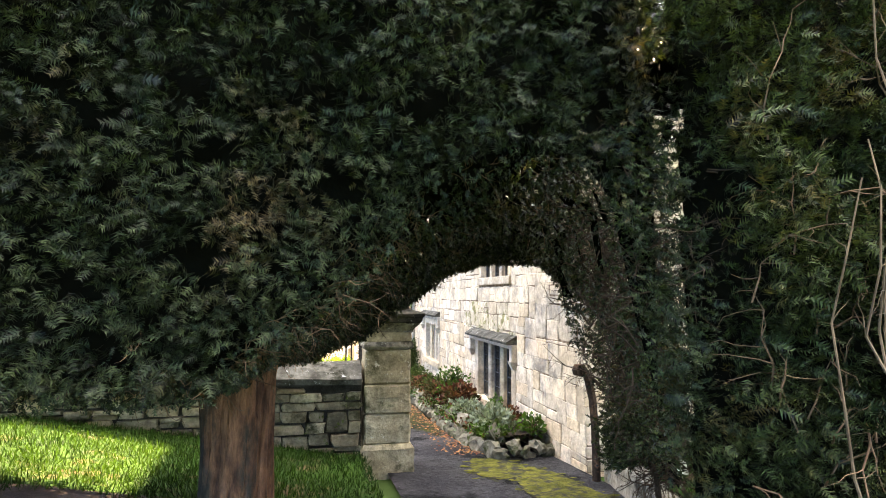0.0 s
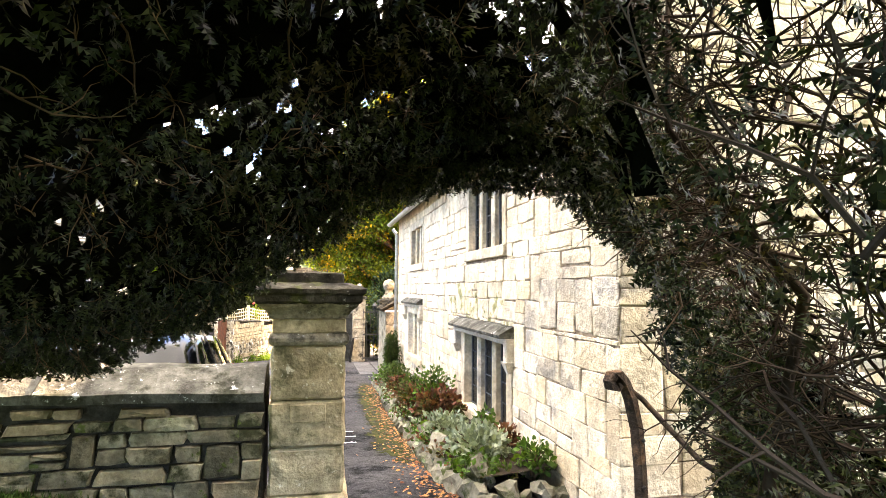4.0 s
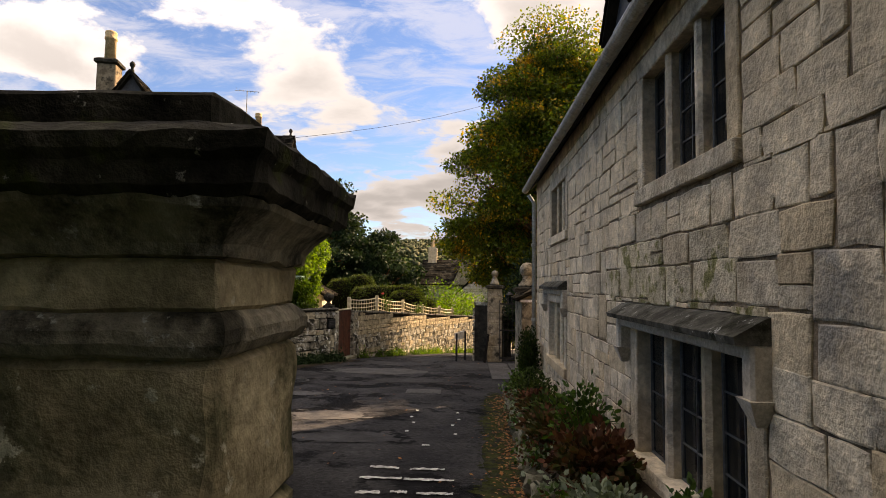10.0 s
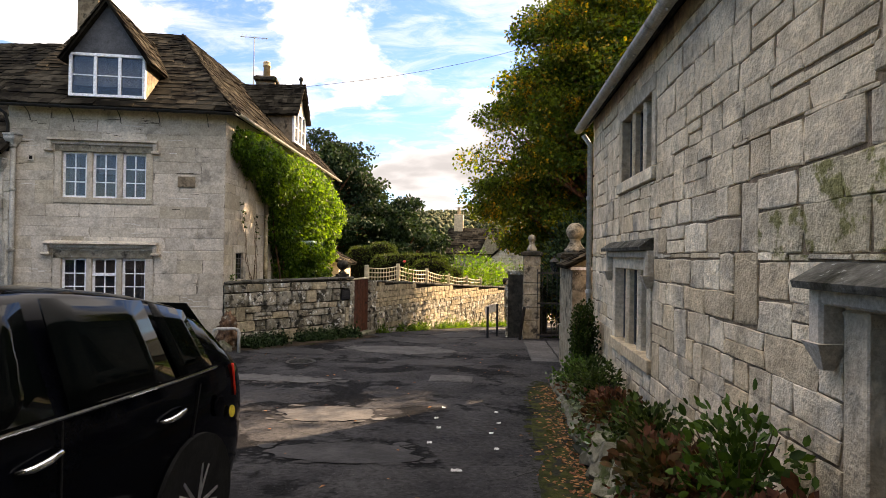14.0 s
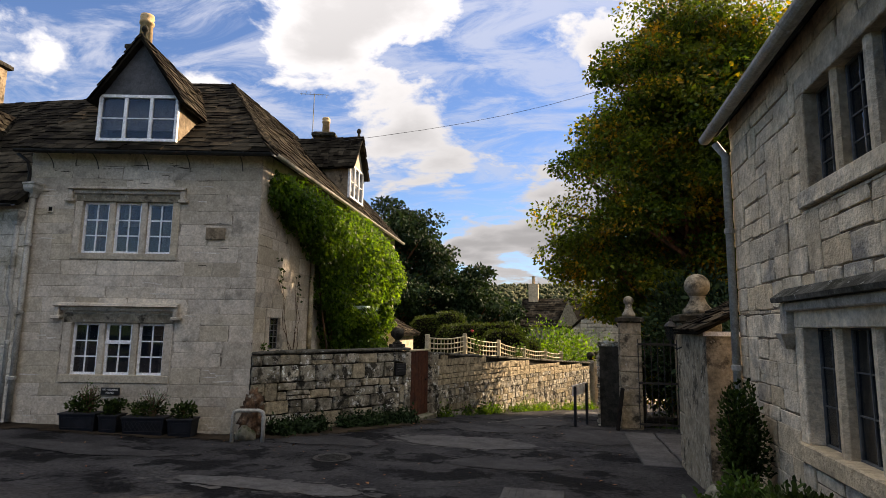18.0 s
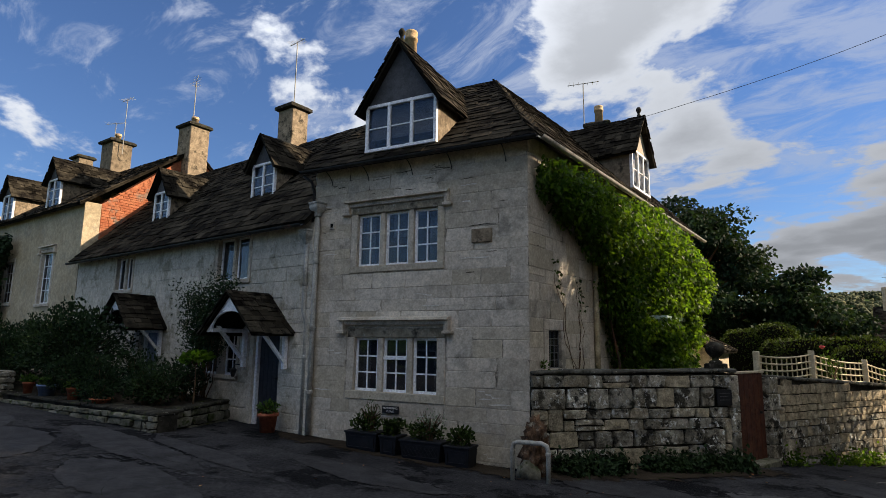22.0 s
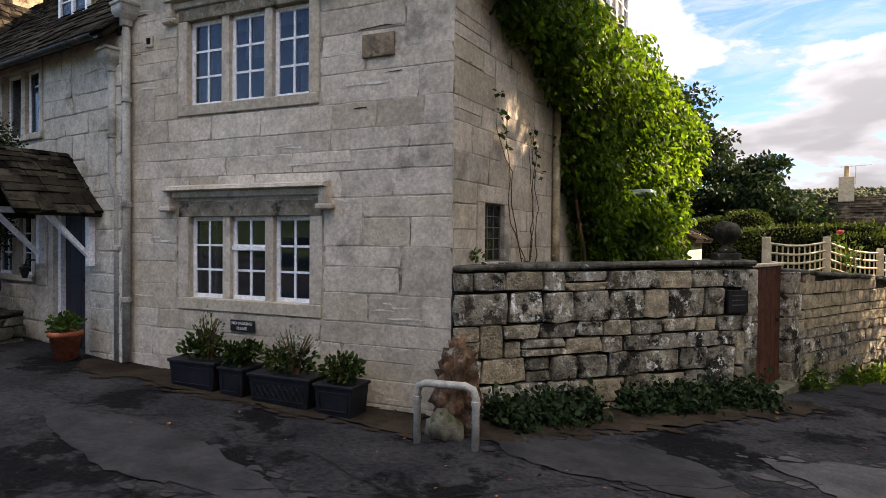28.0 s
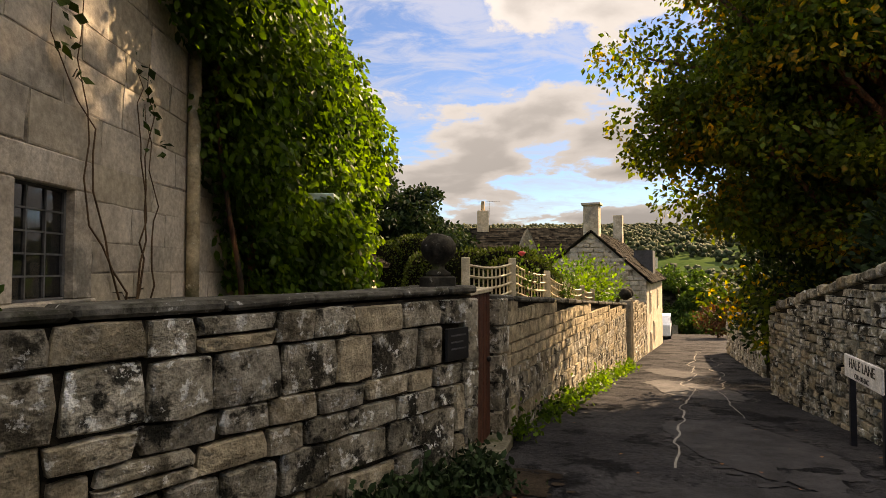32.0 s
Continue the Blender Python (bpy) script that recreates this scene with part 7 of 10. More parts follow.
for k in range(40):
    x, y = r_.uniform(-12, 1.5), r_.uniform(11.5, 19.5)
    if k > 30:
        y = r_.uniform(22, 34)
        x = lane_left(y) + r_.uniform(0.6, 3)
    gg = r_.uniform(-0.5, 0.5) + (math.pi / 2 - 0.38 if k > 30 else 0)
    t = thing("road_crack", pose(x, y, road_z(x, y)), "dark crack in the tarmac", "crack")
    bm = bmesh.new()
    a, b = [], []
    px_, py_ = x, y
    for q in range(36):
        if not in_road(px_, py_):
            break
        w = r_.uniform(0.002, 0.0075) * (1 if q < 28 else (36 - q) / 8)
        a.append(bm.verts.new((px_ - x - w * math.sin(gg), py_ - y + w * math.cos(gg), road_z(px_, py_) + 0.009 - road_z(x, y))))
        b.append(bm.verts.new((px_ - x + w * math.sin(gg), py_ - y - w * math.cos(gg), road_z(px_, py_) + 0.009 - road_z(x, y))))
        gg += r_.uniform(-0.40, 0.40)
        px_ += 0.07 * math.cos(gg)
        py_ += 0.07 * math.sin(gg)
    for q in range(len(a) - 1):
        bm.faces.new((a[q], a[q + 1], b[q + 1], b[q]))
    part("crack", bm, M_CRACK, t)

# one long crack runs from the dark stains across the road towards the lane, with branches
for k, (xa, ya, xb, yb, w0) in enumerate(((-5.9, 15.15, -1.3, 19.2, 0.007), (-2.75, 17.6, -2.3, 16.5, 0.006), (-1.9, 18.5, -1.2, 17.6, 0.005), (-8.6, 14.6, -5.6, 15.5, 0.008))):
    t = thing("road_crack", pose(xa, ya, road_z(xa, ya)), "long thin dark crack across the tarmac", "crack")
    ln, bm, a, b = math.hypot(xb - xa, yb - ya), bmesh.new(), [], []
    ux, uy = (xb - xa) / ln, (yb - ya) / ln
    m_ = int(ln / 0.05)
    for q in range(m_ + 1):
        d = ln * q / m_
        off = 0.24 * noise.noise(Vector((d * 0.8, k * 7.0, 2.0))) + 0.05 * noise.noise(Vector((d * 5, k * 3.0, 6.0))) + 0.012 * noise.noise(Vector((d * 19, k, 9.0)))
        w = w0 * (0.6 + 0.7 * noise.noise(Vector((d * 3, k, 1.0))) ** 2 + 0.4 * abs(noise.noise(Vector((d * 14, k, 3.0)))))
        for side, row in ((1, a), (-1, b)):
            qx, qy = xa + ux * d - uy * (off + side * w), ya + uy * d + ux * (off + side * w)
            row.append(bm.verts.new((qx - xa, qy - ya, road_z(qx, qy) + 0.010 - road_z(xa, ya))))
    for q in range(m_):
        bm.faces.new((b[q], b[q + 1], a[q + 1], a[q]))
    part("crack", bm, M_CRACK, t)

# pale sealed cracks down the middle of the lane
M_CRACKPALE = mat("pale_sealed_crack", (0.14, 0.135, 0.12), (0.24, 0.225, 0.20), 6, 0.95, 0.3, 60)
for k, (u, y0_, y1_) in enumerate(((1.75, 21.6, 40.0), (2.35, 24.0, 36.0))):
    x0_ = lane_left(y0_) + u
    t = thing("road_crack", pose(x0_, y0_, road_z(x0_, y0_)), "pale sealed crack along the lane", "crack")
    bm = bmesh.new()
    a, b = [], []
    y = y0_
    while y < y1_:
        x = lane_left(y) + u + 0.28 * noise.fractal(Vector((y * 0.55, k * 5.0, 0)), 1, 2, 4)
        w = 0.012 - 0.003 * k + 0.010 * noise.noise(Vector((y * 2, k, 4)))
        a.append(bm.verts.new((x - w - x0_, y - y0_, road_z(x - w, y) + 0.012 - road_z(x0_, y0_))))
        b.append(bm.verts.new((x + w - x0_, y - y0_, road_z(x + w, y) + 0.012 - road_z(x0_, y0_))))
        y += 0.16
    for q in range(len(a) - 1):
        bm.faces.new((a[q], b[q], b[q + 1], a[q + 1]))
    part("crack", bm, M_CRACKPALE, t)

road_patch(2.25, 5.0, 0.30, 1.0, M_MOSS, "yellow-green moss along the path edge", 140)
road_patch(1.95, 6.0, 0.28, 0.5, M_MOSS, "thin moss on the tarmac path", 141)

for k, y in enumerate((9.6, 11.4, 13.0, 14.6)):
    road_patch(bed_edge(y) - 0.25, y, 0.24, 1.0, M_MOSSDARK, "thin dark moss at the road edge", 142 + k)

# covers
mh = thing("manhole_cover", pose(-2.05, 17.2, road_z(-2.05, 17.2)), "round iron manhole cover in a square tar patch", "manhole cover")
part("lid", lathe([(0.26, -0.02), (0.26, 0.016), (0.24, 0.018), (0.235, 0.014), (0.01, 0.014)], 28), M_IRON, mh)
for k in range(9):
    w = 0.2 * math.sqrt(1 - ((k - 4) / 5) ** 2)
    part("ridge", cuboid(-w, w, (k - 4) * 0.045 - 0.01, (k - 4) * 0.045 + 0.01, 0.013, 0.02), M_IRON, mh)
dg = thing("drain_cover", pose(0.72, 15.85, road_z(0.72, 15.85)), "square pale concrete drain cover with a grid", "drain cover")
part("frame", cuboid(-0.32, 0.32, -0.22, 0.22, -0.02, 0.014, 0.004), M_PATCH, dg)
for k in range(8):
    part("bar", cuboid(-0.28 + k * 0.075, -0.245 + k * 0.075, -0.19, 0.19, 0.013, 0.022), M_PATCH, dg)

# ---- parked car, nose to the churchyard wall ----
car = thing("hatchback_car", pose(-1.12, 6.72, 0, 0, 0, 0), "glossy black five-door hatchback parked by the wall", "car")
car_z = [ground_z(-1.1, 6.72), ground_z(-1.1, 10.8)]
car.matrix_basis = Matrix.Translation((-1.16, 6.74, car_z[0] - 0.03)) @ Matrix.Rotation(math.atan2(car_z[1] - car_z[0], 4.08), 4, "X") @ Matrix.Rotation(radians(-1.5), 4, "Z")
HW = 0.85
# stations: distance from the nose, half width factor, sill, belt height, roof or bonnet height, cabin (0 or 1)
ST = [(0.0, 0.72, 0.30, 0.58, 0.62, 0), (0.10, 0.86, 0.22, 0.66, 0.72, 0), (0.45, 0.96, 0.19, 0.76, 0.86, 0), (0.95, 1.0, 0.19, 0.84, 0.93, 0), (1.20, 1.0, 0.19, 0.88, 0.97, 0),
      (1.55, 1.0, 0.19, 0.90, 1.17, 1), (1.95, 1.0, 0.19, 0.915, 1.36, 1), (2.35, 1.0, 0.19, 0.93, 1.43, 1), (2.85, 1.0, 0.19, 0.95, 1.45, 1), (3.35, 1.0, 0.19, 0.975, 1.42, 1), (3.72, 0.985, 0.20, 1.0, 1.36, 1), (3.92, 0.96, 0.24, 1.0, 1.12, 1), (4.03, 0.93, 0.28, 0.92, 0.98, 0), (4.08, 0.86, 0.34, 0.80, 0.84, 0)]


def car_ring(s):
    y, k, zs, zb_, zt, cab = s
    w = HW * k
    if cab:
        wr = w * (0.74 if zt > 1.3 else 0.80)
        f = max(0.0, min(1.0, (zt - zb_) / 0.5))
        top = [(w * 0.955, zb_ + 0.015), (wr + (w * 0.93 - wr) * (1 - f) * 0.6, zb_ + (zt - zb_) * 0.82), (wr * 0.82, zt - 0.02), (0.0, zt)]
    else:
        top = [(w * 0.93, zb_ + 0.02), (w * 0.8, zb_ + (zt - zb_) * 0.7), (w * 0.5, zt - 0.008), (0.0, zt)]
    half = [(w * 0.93, zs), (w * 0.985, zs + 0.12), (w * 1.0, zs + 0.35), (w * 0.992, zb_ - 0.14), (w * 0.965, zb_)] + top
    return [(x, y, z) for x, z in half]


rings = [car_ring(s) for s in ST]
bm = bmesh.new()
cols = []
for rg in rings:
    right = [bm.verts.new(p) for p in rg]
    left = [bm.verts.new((-p[0], p[1], p[2])) for p in rg[:-1]]
    cols.append(right + left[::-1])
for a, b in zip(cols, cols[1:]):
    for k in range(len(a) - 1):
        bm.faces.new((a[k], a[k + 1], b[k + 1], b[k]))
bm.faces.new(cols[0])
bm.faces.new(cols[-1][::-1])
bmesh.ops.recalc_face_normals(bm, faces=bm.faces)
body = part("body", bm, M_CARPAINT, car, smooth=True)
body.modifiers.new("soft", "SUBSURF").levels = 1
body.modifiers["soft"].render_levels = 1


def car_panel(name, quad, material, label="", out=0.012, th=0.008):
    """A four-cornered panel just proud of the body."""
    q = [Vector(p) for p in quad]
    n = (q[1] - q[0]).cross(q[3] - q[0]).normalized()
    if n.dot(sum(q, Vector()) / 4 - Vector((0, 2.2, 0.8))) < 0:
        n = -n
    bm = bmesh.new()
    g = 4
    top = [[bm.verts.new(q[0].lerp(q[1], i / g).lerp(q[3].lerp(q[2], i / g), j / g) + n * (out + 0.004 * math.sin(math.pi * i / g) * math.sin(math.pi * j / g))) for j in range(g + 1)] for i in range(g + 1)]
    for i in range(g):
        for j in range(g):
            bm.faces.new((top[i][j], top[i + 1][j], top[i + 1][j + 1], top[i][j + 1]))
    bmesh.ops.recalc_face_normals(bm, faces=bm.faces)
    bmesh.ops.solidify(bm, geom=bm.faces[:], thickness=th)
    return part(name, bm, material, car, label, smooth=True)


for sx in (-1, 1):
    car_panel("door_window", [(sx * 0.825, 1.62, 0.935), (sx * 0.825, 2.42, 0.955), (sx * 0.665, 2.40, 1.36), (sx * 0.685, 2.0, 1.29)], M_CARGLASS, "dark front door glass")
    car_panel("door_window", [(sx * 0.825, 2.50, 0.957), (sx * 0.825, 3.18, 0.985), (sx * 0.67, 3.10, 1.365), (sx * 0.665, 2.49, 1.375)], M_CARGLASS, "dark rear door glass")
    car_panel("quarter_window", [(sx * 0.825, 3.23, 0.988), (sx * 0.815, 3.55, 1.01), (sx * 0.68, 3.45, 1.31), (sx * 0.67, 3.16, 1.355)], M_CARGLASS, "small dark rear quarter glass")
    bm = tube(bmesh.new(), [(sx * 0.836, 1.35, 0.905), (sx * 0.838, 2.4, 0.942), (sx * 0.835, 3.2, 0.975), (sx * 0.825, 3.6, 0.998)], 0.008, 6)
    part("chrome_strip", bm, M_CHROME, car, "thin chrome strip under the windows")
    for hy in (2.36, 3.16):
        bm = tube(bmesh.new(), [(sx * 0.84, hy - 0.10, 0.80), (sx * 0.872, hy - 0.06, 0.805), (sx * 0.876, hy, 0.815), (sx * 0.872, hy + 0.06, 0.83), (sx * 0.84, hy + 0.09, 0.835)], [0.010, 0.014, 0.015, 0.013, 0.010], 8)
        part("door_handle", bm, M_CHROME, car, "chrome door handle", smooth=True)
    for dy in (1.45, 2.46, 3.32):
        part("door_seam", tube(bmesh.new(), [(sx * 0.846, dy, 0.30), (sx * 0.858, dy, 0.6), (sx * 0.838, dy + (0.1 if dy > 3 else 0), 0.93)], 0.004, 5), M_RUBBER, car)
    bm = bmesh.new()
    bmesh.ops.create_icosphere(bm, subdivisions=3, radius=1.0)
    for v in bm.verts:
        v.co = Vector((sx * (0.95 + v.co.x * sx * 0.11), 1.60 + v.co.y * (0.06 if v.co.y > 0 else 0.09), 0.98 + v.co.z * 0.075))
    mir = part("door_mirror", bm, M_CARPAINT, car, smooth=True)
    part("chrome_strip", tube(bmesh.new(), [(sx * 0.86, 1.52, 0.945), (sx * 1.04, 1.55, 0.95)], 0.008, 6), M_CHROME, mir)
    part("mirror_arm", tube(bmesh.new(), [(sx * 0.80, 1.62, 0.93), (sx * 0.90, 1.61, 0.95)], 0.025, 6), M_CARPAINT, mir)
    car_panel("tail_light", [(sx * 0.815, 3.84, 0.80), (sx * 0.60, 4.06, 0.80), (sx * 0.60, 4.0, 0.98), (sx * 0.80, 3.82, 0.99)], M_TAIL, "red wrapped tail light", 0.02)
    car_panel("headlight", [(sx * 0.80, 0.30, 0.60), (sx * 0.52, 0.08, 0.58), (sx * 0.52, 0.12, 0.70), (sx * 0.80, 0.50, 0.74)], M_GLASS, "clear swept headlight", 0.02)
    for wy in (0.80, 3.40):
        m = Matrix.Translation((sx * 0.822, wy, 0.315)) @ Matrix.Rotation(radians(90) * sx, 4, "Y") @ Matrix.Diagonal((1, 1, 0.4, 1))
        arch = lathe([(0.335, -0.06), (0.36, -0.06), (0.36, 0.112), (0.335, 0.112)], 28)
        part("wheel_arch", arch, M_RUBBER, car, m=m)
        part("arch_liner", lathe([(0.34, 0.07), (0.34, 0.08), (0.01, 0.08)], 28), M_RUBBER, car, m=m)
        wh = part("wheel", lathe([(0.20, 0.05), (0.20, 0.085), (0.01, 0.088)], 24), M_BLACKPLASTIC, car, m=m)
        part("tyre", lathe([(0.215, -0.09), (0.29, -0.09), (0.315, -0.06), (0.318, 0.05), (0.30, 0.095), (0.225, 0.105), (0.215, 0.08)], 32), M_RUBBER, wh, smooth=True)
        part("rim", lathe([(0.20, 0.06), (0.222, 0.10), (0.215, 0.108), (0.195, 0.08)], 28), M_ALLOY, wh, smooth=True)
        for k in range(5):
            g = 2 * math.pi * k / 5 + 0.3
            for dg_ in (-0.16, 0.16):
                part("spoke", tube(bmesh.new(), [(0.03 * math.cos(g), 0.03 * math.sin(g), 0.105), (0.205 * math.cos(g + dg_), 0.205 * math.sin(g + dg_), 0.105)], [0.018, 0.013], 6), M_ALLOY, wh)
        part("hub_cap", lathe([(0.035, 0.07), (0.035, 0.13), (0.02, 0.14)], 14), M_ALLOY, wh)
car_panel("windscreen", [(-0.70, 1.27, 0.985), (0.70, 1.27, 0.985), (0.56, 1.92, 1.345), (-0.56, 1.92, 1.345)], M_CARGLASS, "raked windscreen", 0.012)
car_panel("rear_window", [(-0.64, 3.90, 1.10), (0.64, 3.90, 1.10), (0.52, 3.76, 1.34), (-0.52, 3.76, 1.34)], M_CARGLASS, "dark rear screen", 0.02)
for sx in (-1, 1):
    part("wiper", tube(bmesh.new(), [(sx * 0.1, 1.25, 0.995), (sx * 0.1 + 0.5, 1.42, 1.085)], 0.008, 5), M_RUBBER, car)
part("number_plate", cuboid(-0.26, 0.26, 4.085, 4.095, 0.62, 0.73, 0.003), mat("yellow_plate", (0.65, 0.48, 0.05), (0.7, 0.52, 0.06), 5, 0.5, 0), car, "yellow rear number plate")
part("bumper_vent", cuboid(-0.55, 0.55, -0.015, 0.03, 0.30, 0.42, 0.01), M_BLACKPLASTIC, car)
part("fuel_cap", lathe([(0.06, 0), (0.06, 0.004), (0.05, 0.006)], 20), M_CARPAINT, car, m=Matrix.Translation((0.845, 3.62, 0.78)) @ Matrix.Rotation(radians(90), 4, "Y"))
part("sticker", lathe([(0.035, 0), (0.035, 0.003)], 20), bpy.data.materials["yellow_plate"], car, "round yellow sticker", Matrix.Translation((0.842, 3.78, 0.72)) @ Matrix.Rotation(radians(84), 4, "Y"))

# ---- things at the corner house ----
def text_part(body, size, material, parent, m, depth=0.002):
    cu = bpy.data.curves.new("lettering", "FONT")
    cu.body, cu.size, cu.align_x, cu.align_y, cu.extrude = body, size, "CENTER", "CENTER", depth
    cu.materials.append(material)
    ob = new("lettering", cu)
    ob.parent = parent
    ob.matrix_basis = m
    return ob


UPRIGHT = Matrix.Rotation(radians(90), 4, "X")
sg = thing("no_parking_sign", H_F @ Matrix.Translation((-2.36, -0.035, -0.20)), "small black no-parking plate on the ashlar", "sign")
part("plate", cuboid(-0.16, 0.16, 0, 0.02, -0.06, 0.06, 0.004), M_SIGNBLACK, sg)
text_part("NO PARKING", 0.045, M_SIGNWHITE, sg, Matrix.Translation((0, -0.003, 0.024)) @ UPRIGHT)
text_part("PLEASE", 0.045, M_SIGNWHITE, sg, Matrix.Translation((0, -0.003, -0.028)) @ UPRIGHT)
bl = thing("inset_stone", H_F @ Matrix.Translation((-0.76, -0.035, 2.55)), "darker ochre stone block set in the front", "stone block")
part("block", cuboid(-0.17, 0.17, 0, 0.05, -0.11, 0.11, 0.006), M_STACK, bl)
vt = thing("air_brick", H_F @ Matrix.Translation((-3.72, -0.03, 2.95)), "small square vent in the wall", "vent")
part("frame", cuboid(-0.055, 0.055, 0, 0.03, -0.065, 0.065, 0.006), M_DRESSED, vt)
# no hole here: a near-black plate painted as its shade
part("opening", cuboid(-0.03, 0.03, -0.003, 0.0, -0.035, 0.035), M_DARK, vt)

# open joints, pale repointing and gutter stays on the front
M_OPENJOINT = mat("open_joint", (0.03, 0.025, 0.018), (0.08, 0.065, 0.045), 9, 0.97, 0.4, 60, spec=0.0)
M_REPOINT = mat("pale_repointing", (0.52, 0.48, 0.40), (0.64, 0.60, 0.52), 9, 0.95, 0.6, 50)
r_w = random.Random(41)


def wall_line(parent, x, z, steps, along, width, material, name):
    """A ragged line on a wall's face, running level or dropping at a joint."""
    bm = bmesh.new()
    a, b = [], []
    for q in range(steps):
        w = width * r_w.uniform(0.35, 1.3) * (0.3 if q in (0, steps - 1) else 1.0)
        a.append(bm.verts.new((x, -0.0135, z + w)))
        b.append(bm.verts.new((x + 0.002, -0.0135, z - w)))
        if r_w.random() < along:
            x, z = x + r_w.uniform(0.04, 0.11), z + r_w.uniform(-0.008, 0.008)
        else:
            x, z = x + r_w.uniform(0.012, 0.03), z - r_w.uniform(0.03, 0.09)
    for q in range(steps - 1):
        bm.faces.new((b[q], b[q + 1], a[q + 1], a[q]))
    part(name, bm, material, parent)


def clear_of(x, z, holes):
    return not any(a - 0.35 < x < b + 0.12 and c - 0.12 < z < d + 0.14 for a, b, c, d in holes)


for k in range(30):
    x, z = r_w.uniform(-4.05, -0.45), (r_w.uniform(3.35, 3.85) if k < 20 else r_w.uniform(2.0, 3.4))
    if clear_of(x, z, [(-3.31, -1.41, 2.04, 3.3), (-3.31, -1.37, -0.08, 1.25)]):
        wall_line(corner_front, x, z, r_w.randint(4, 7), 0.75, 0.006, M_OPENJOINT, "open_joint")
for k in range(40):
    x, z = r_w.uniform(-4.05, -0.6), r_w.uniform(-0.8, 3.8)
    if clear_of(x, z, [(-3.31, -1.41, 2.04, 3.3), (-3.31, -1.37, -0.08, 1.25)]):
        wall_line(corner_front, x, z, r_w.randint(4, 8), 0.9, 0.010, M_REPOINT, "repointed_joint")
for k in range(16):
    x, z = r_w.uniform(0.05, 2.6), r_w.uniform(-0.2, 3.8)
    if clear_of(x, z, [(0.45, 1.17, 0.36, 1.42)]):
        wall_line(corner_side, x, z, r_w.randint(4, 7), 0.6, 0.006, M_OPENJOINT, "open_joint")
for k, x in enumerate((-3.75, -2.95, -2.05, -1.3, -0.35)):
    st_ = thing("gutter_stay", H_F @ Matrix.Translation((x, -0.01, 3.62)), "black iron strap holding the eaves gutter", "bracket", "gutter stays")
    part("strap", tube(bmesh.new(), [(0, 0.0, 0.08), (0, -0.03, 0.16), (0.01, -0.10, 0.22), (0.02, -0.2, 0.27), (0.02, -0.27, 0.30)], 0.008, 6), M_IRON, st_)

# planters along the foot of the front
for k, (x, w, kind) in enumerate(((-2.62, 0.60, 0), (-2.12, 0.30, 1), (-1.55, 0.70, 2), (-0.95, 0.40, 1))):
    gx, gy, _ = H_F @ Vector((x, -0.32, 0))
    gz = ground_z(gx, gy)
    pl = thing("planter", H_F @ Matrix.Translation((x, -0.32, gz)), "dark lead-look trough with panelled front", "planter", "troughs below the window")
    b = bmesh.new()
    vs = box(b, -w / 2, w / 2, -0.15, 0.15, 0, 0.28, 0.008)
    for v in b.verts:
        f = 0.9 + 0.1 * v.co.z / 0.28
        v.co.x *= f
        v.co.y *= f
    part("trough", b, M_BLACKPLASTIC, pl)
    part("rim", cuboid(-w / 2 - 0.012, w / 2 + 0.012, -0.165, 0.165, 0.265, 0.295, 0.006), M_BLACKPLASTIC, pl)
    for a_ in ((-w / 2 + 0.05, w / 2 - 0.05, 0.215, 0.227), (-w / 2 + 0.05, w / 2 - 0.05, 0.055, 0.067), (-w / 2 + 0.05, -w / 2 + 0.062, 0.067, 0.215), (w / 2 - 0.062, w / 2 - 0.05, 0.067, 0.215)):
        part("panel_bead", cuboid(a_[0], a_[1], -0.152, -0.140, a_[2], a_[3]), M_BLACKPLASTIC, pl)
    if kind == 2:
        for q in range(9):
            x0 = -w / 2 + 0.08 + q * 0.065
            for sgn in (-1, 1):
                part("lattice_bar", tube(bmesh.new(), [(x0 - sgn * 0.05, -0.147, 0.07), (x0 + sgn * 0.05, -0.147, 0.21)], 0.005, 4), M_BLACKPLASTIC, pl)
    part("soil", cuboid(-w / 2 + 0.02, w / 2 - 0.02, -0.13, 0.13, 0.25, 0.285), M_EARTH, pl)
    top = H_F @ Vector((x, -0.32, gz + 0.28))
    shrub("trough_plant", top, (w * 0.50, 0.18, 0.13), M_BOX, 520, 0.055, "low green trailing plant in the trough", 30 + k)
    if kind != 1:
        shrub("seed_heads", top + Vector((0.1, 0, 0)), (w * 0.45, 0.15, 0.27), M_GREYLEAF if kind == 2 else M_WEED, 240, 0.035, "tall dry-stemmed plant in the trough", 40 + k, stems=22, fill=0.2)

# steel hoop guarding the corner, and the old stump
hb = thing("hoop_barrier", pose(-4.07, 18.04, ground_z(-4.07, 18.04)), "low grey galvanised steel hoop barrier", "barrier")
hpts = [(-0.02, 0, -0.1), (-0.02, 0, 0.40), (0.0, 0, 0.46), (0.06, 0, 0.485), (0.36, 0.10, 0.485), (0.42, 0.12, 0.46), (0.44, 0.125, 0.40), (0.44, 0.125, -0.1)]
part("hoop", tube(bmesh.new(), hpts, 0.030, 10), M_GUTTER, hb, smooth=True)
for q in ((-0.02, 0, 0.36), (0.44, 0.125, 0.36)):
    part("collar", lathe([(0.030, -0.02), (0.036, -0.015), (0.036, 0.015), (0.030, 0.02)], 10), M_GUTTER, hb, m=Matrix.Translation(q))
sp = thing("stone_stump", pose(-4.02, 18.50, ground_z(-4.0, 18.5)), "gnarled guard stone with rusty lichen at the house corner", "stone")
bm = bmesh.new()
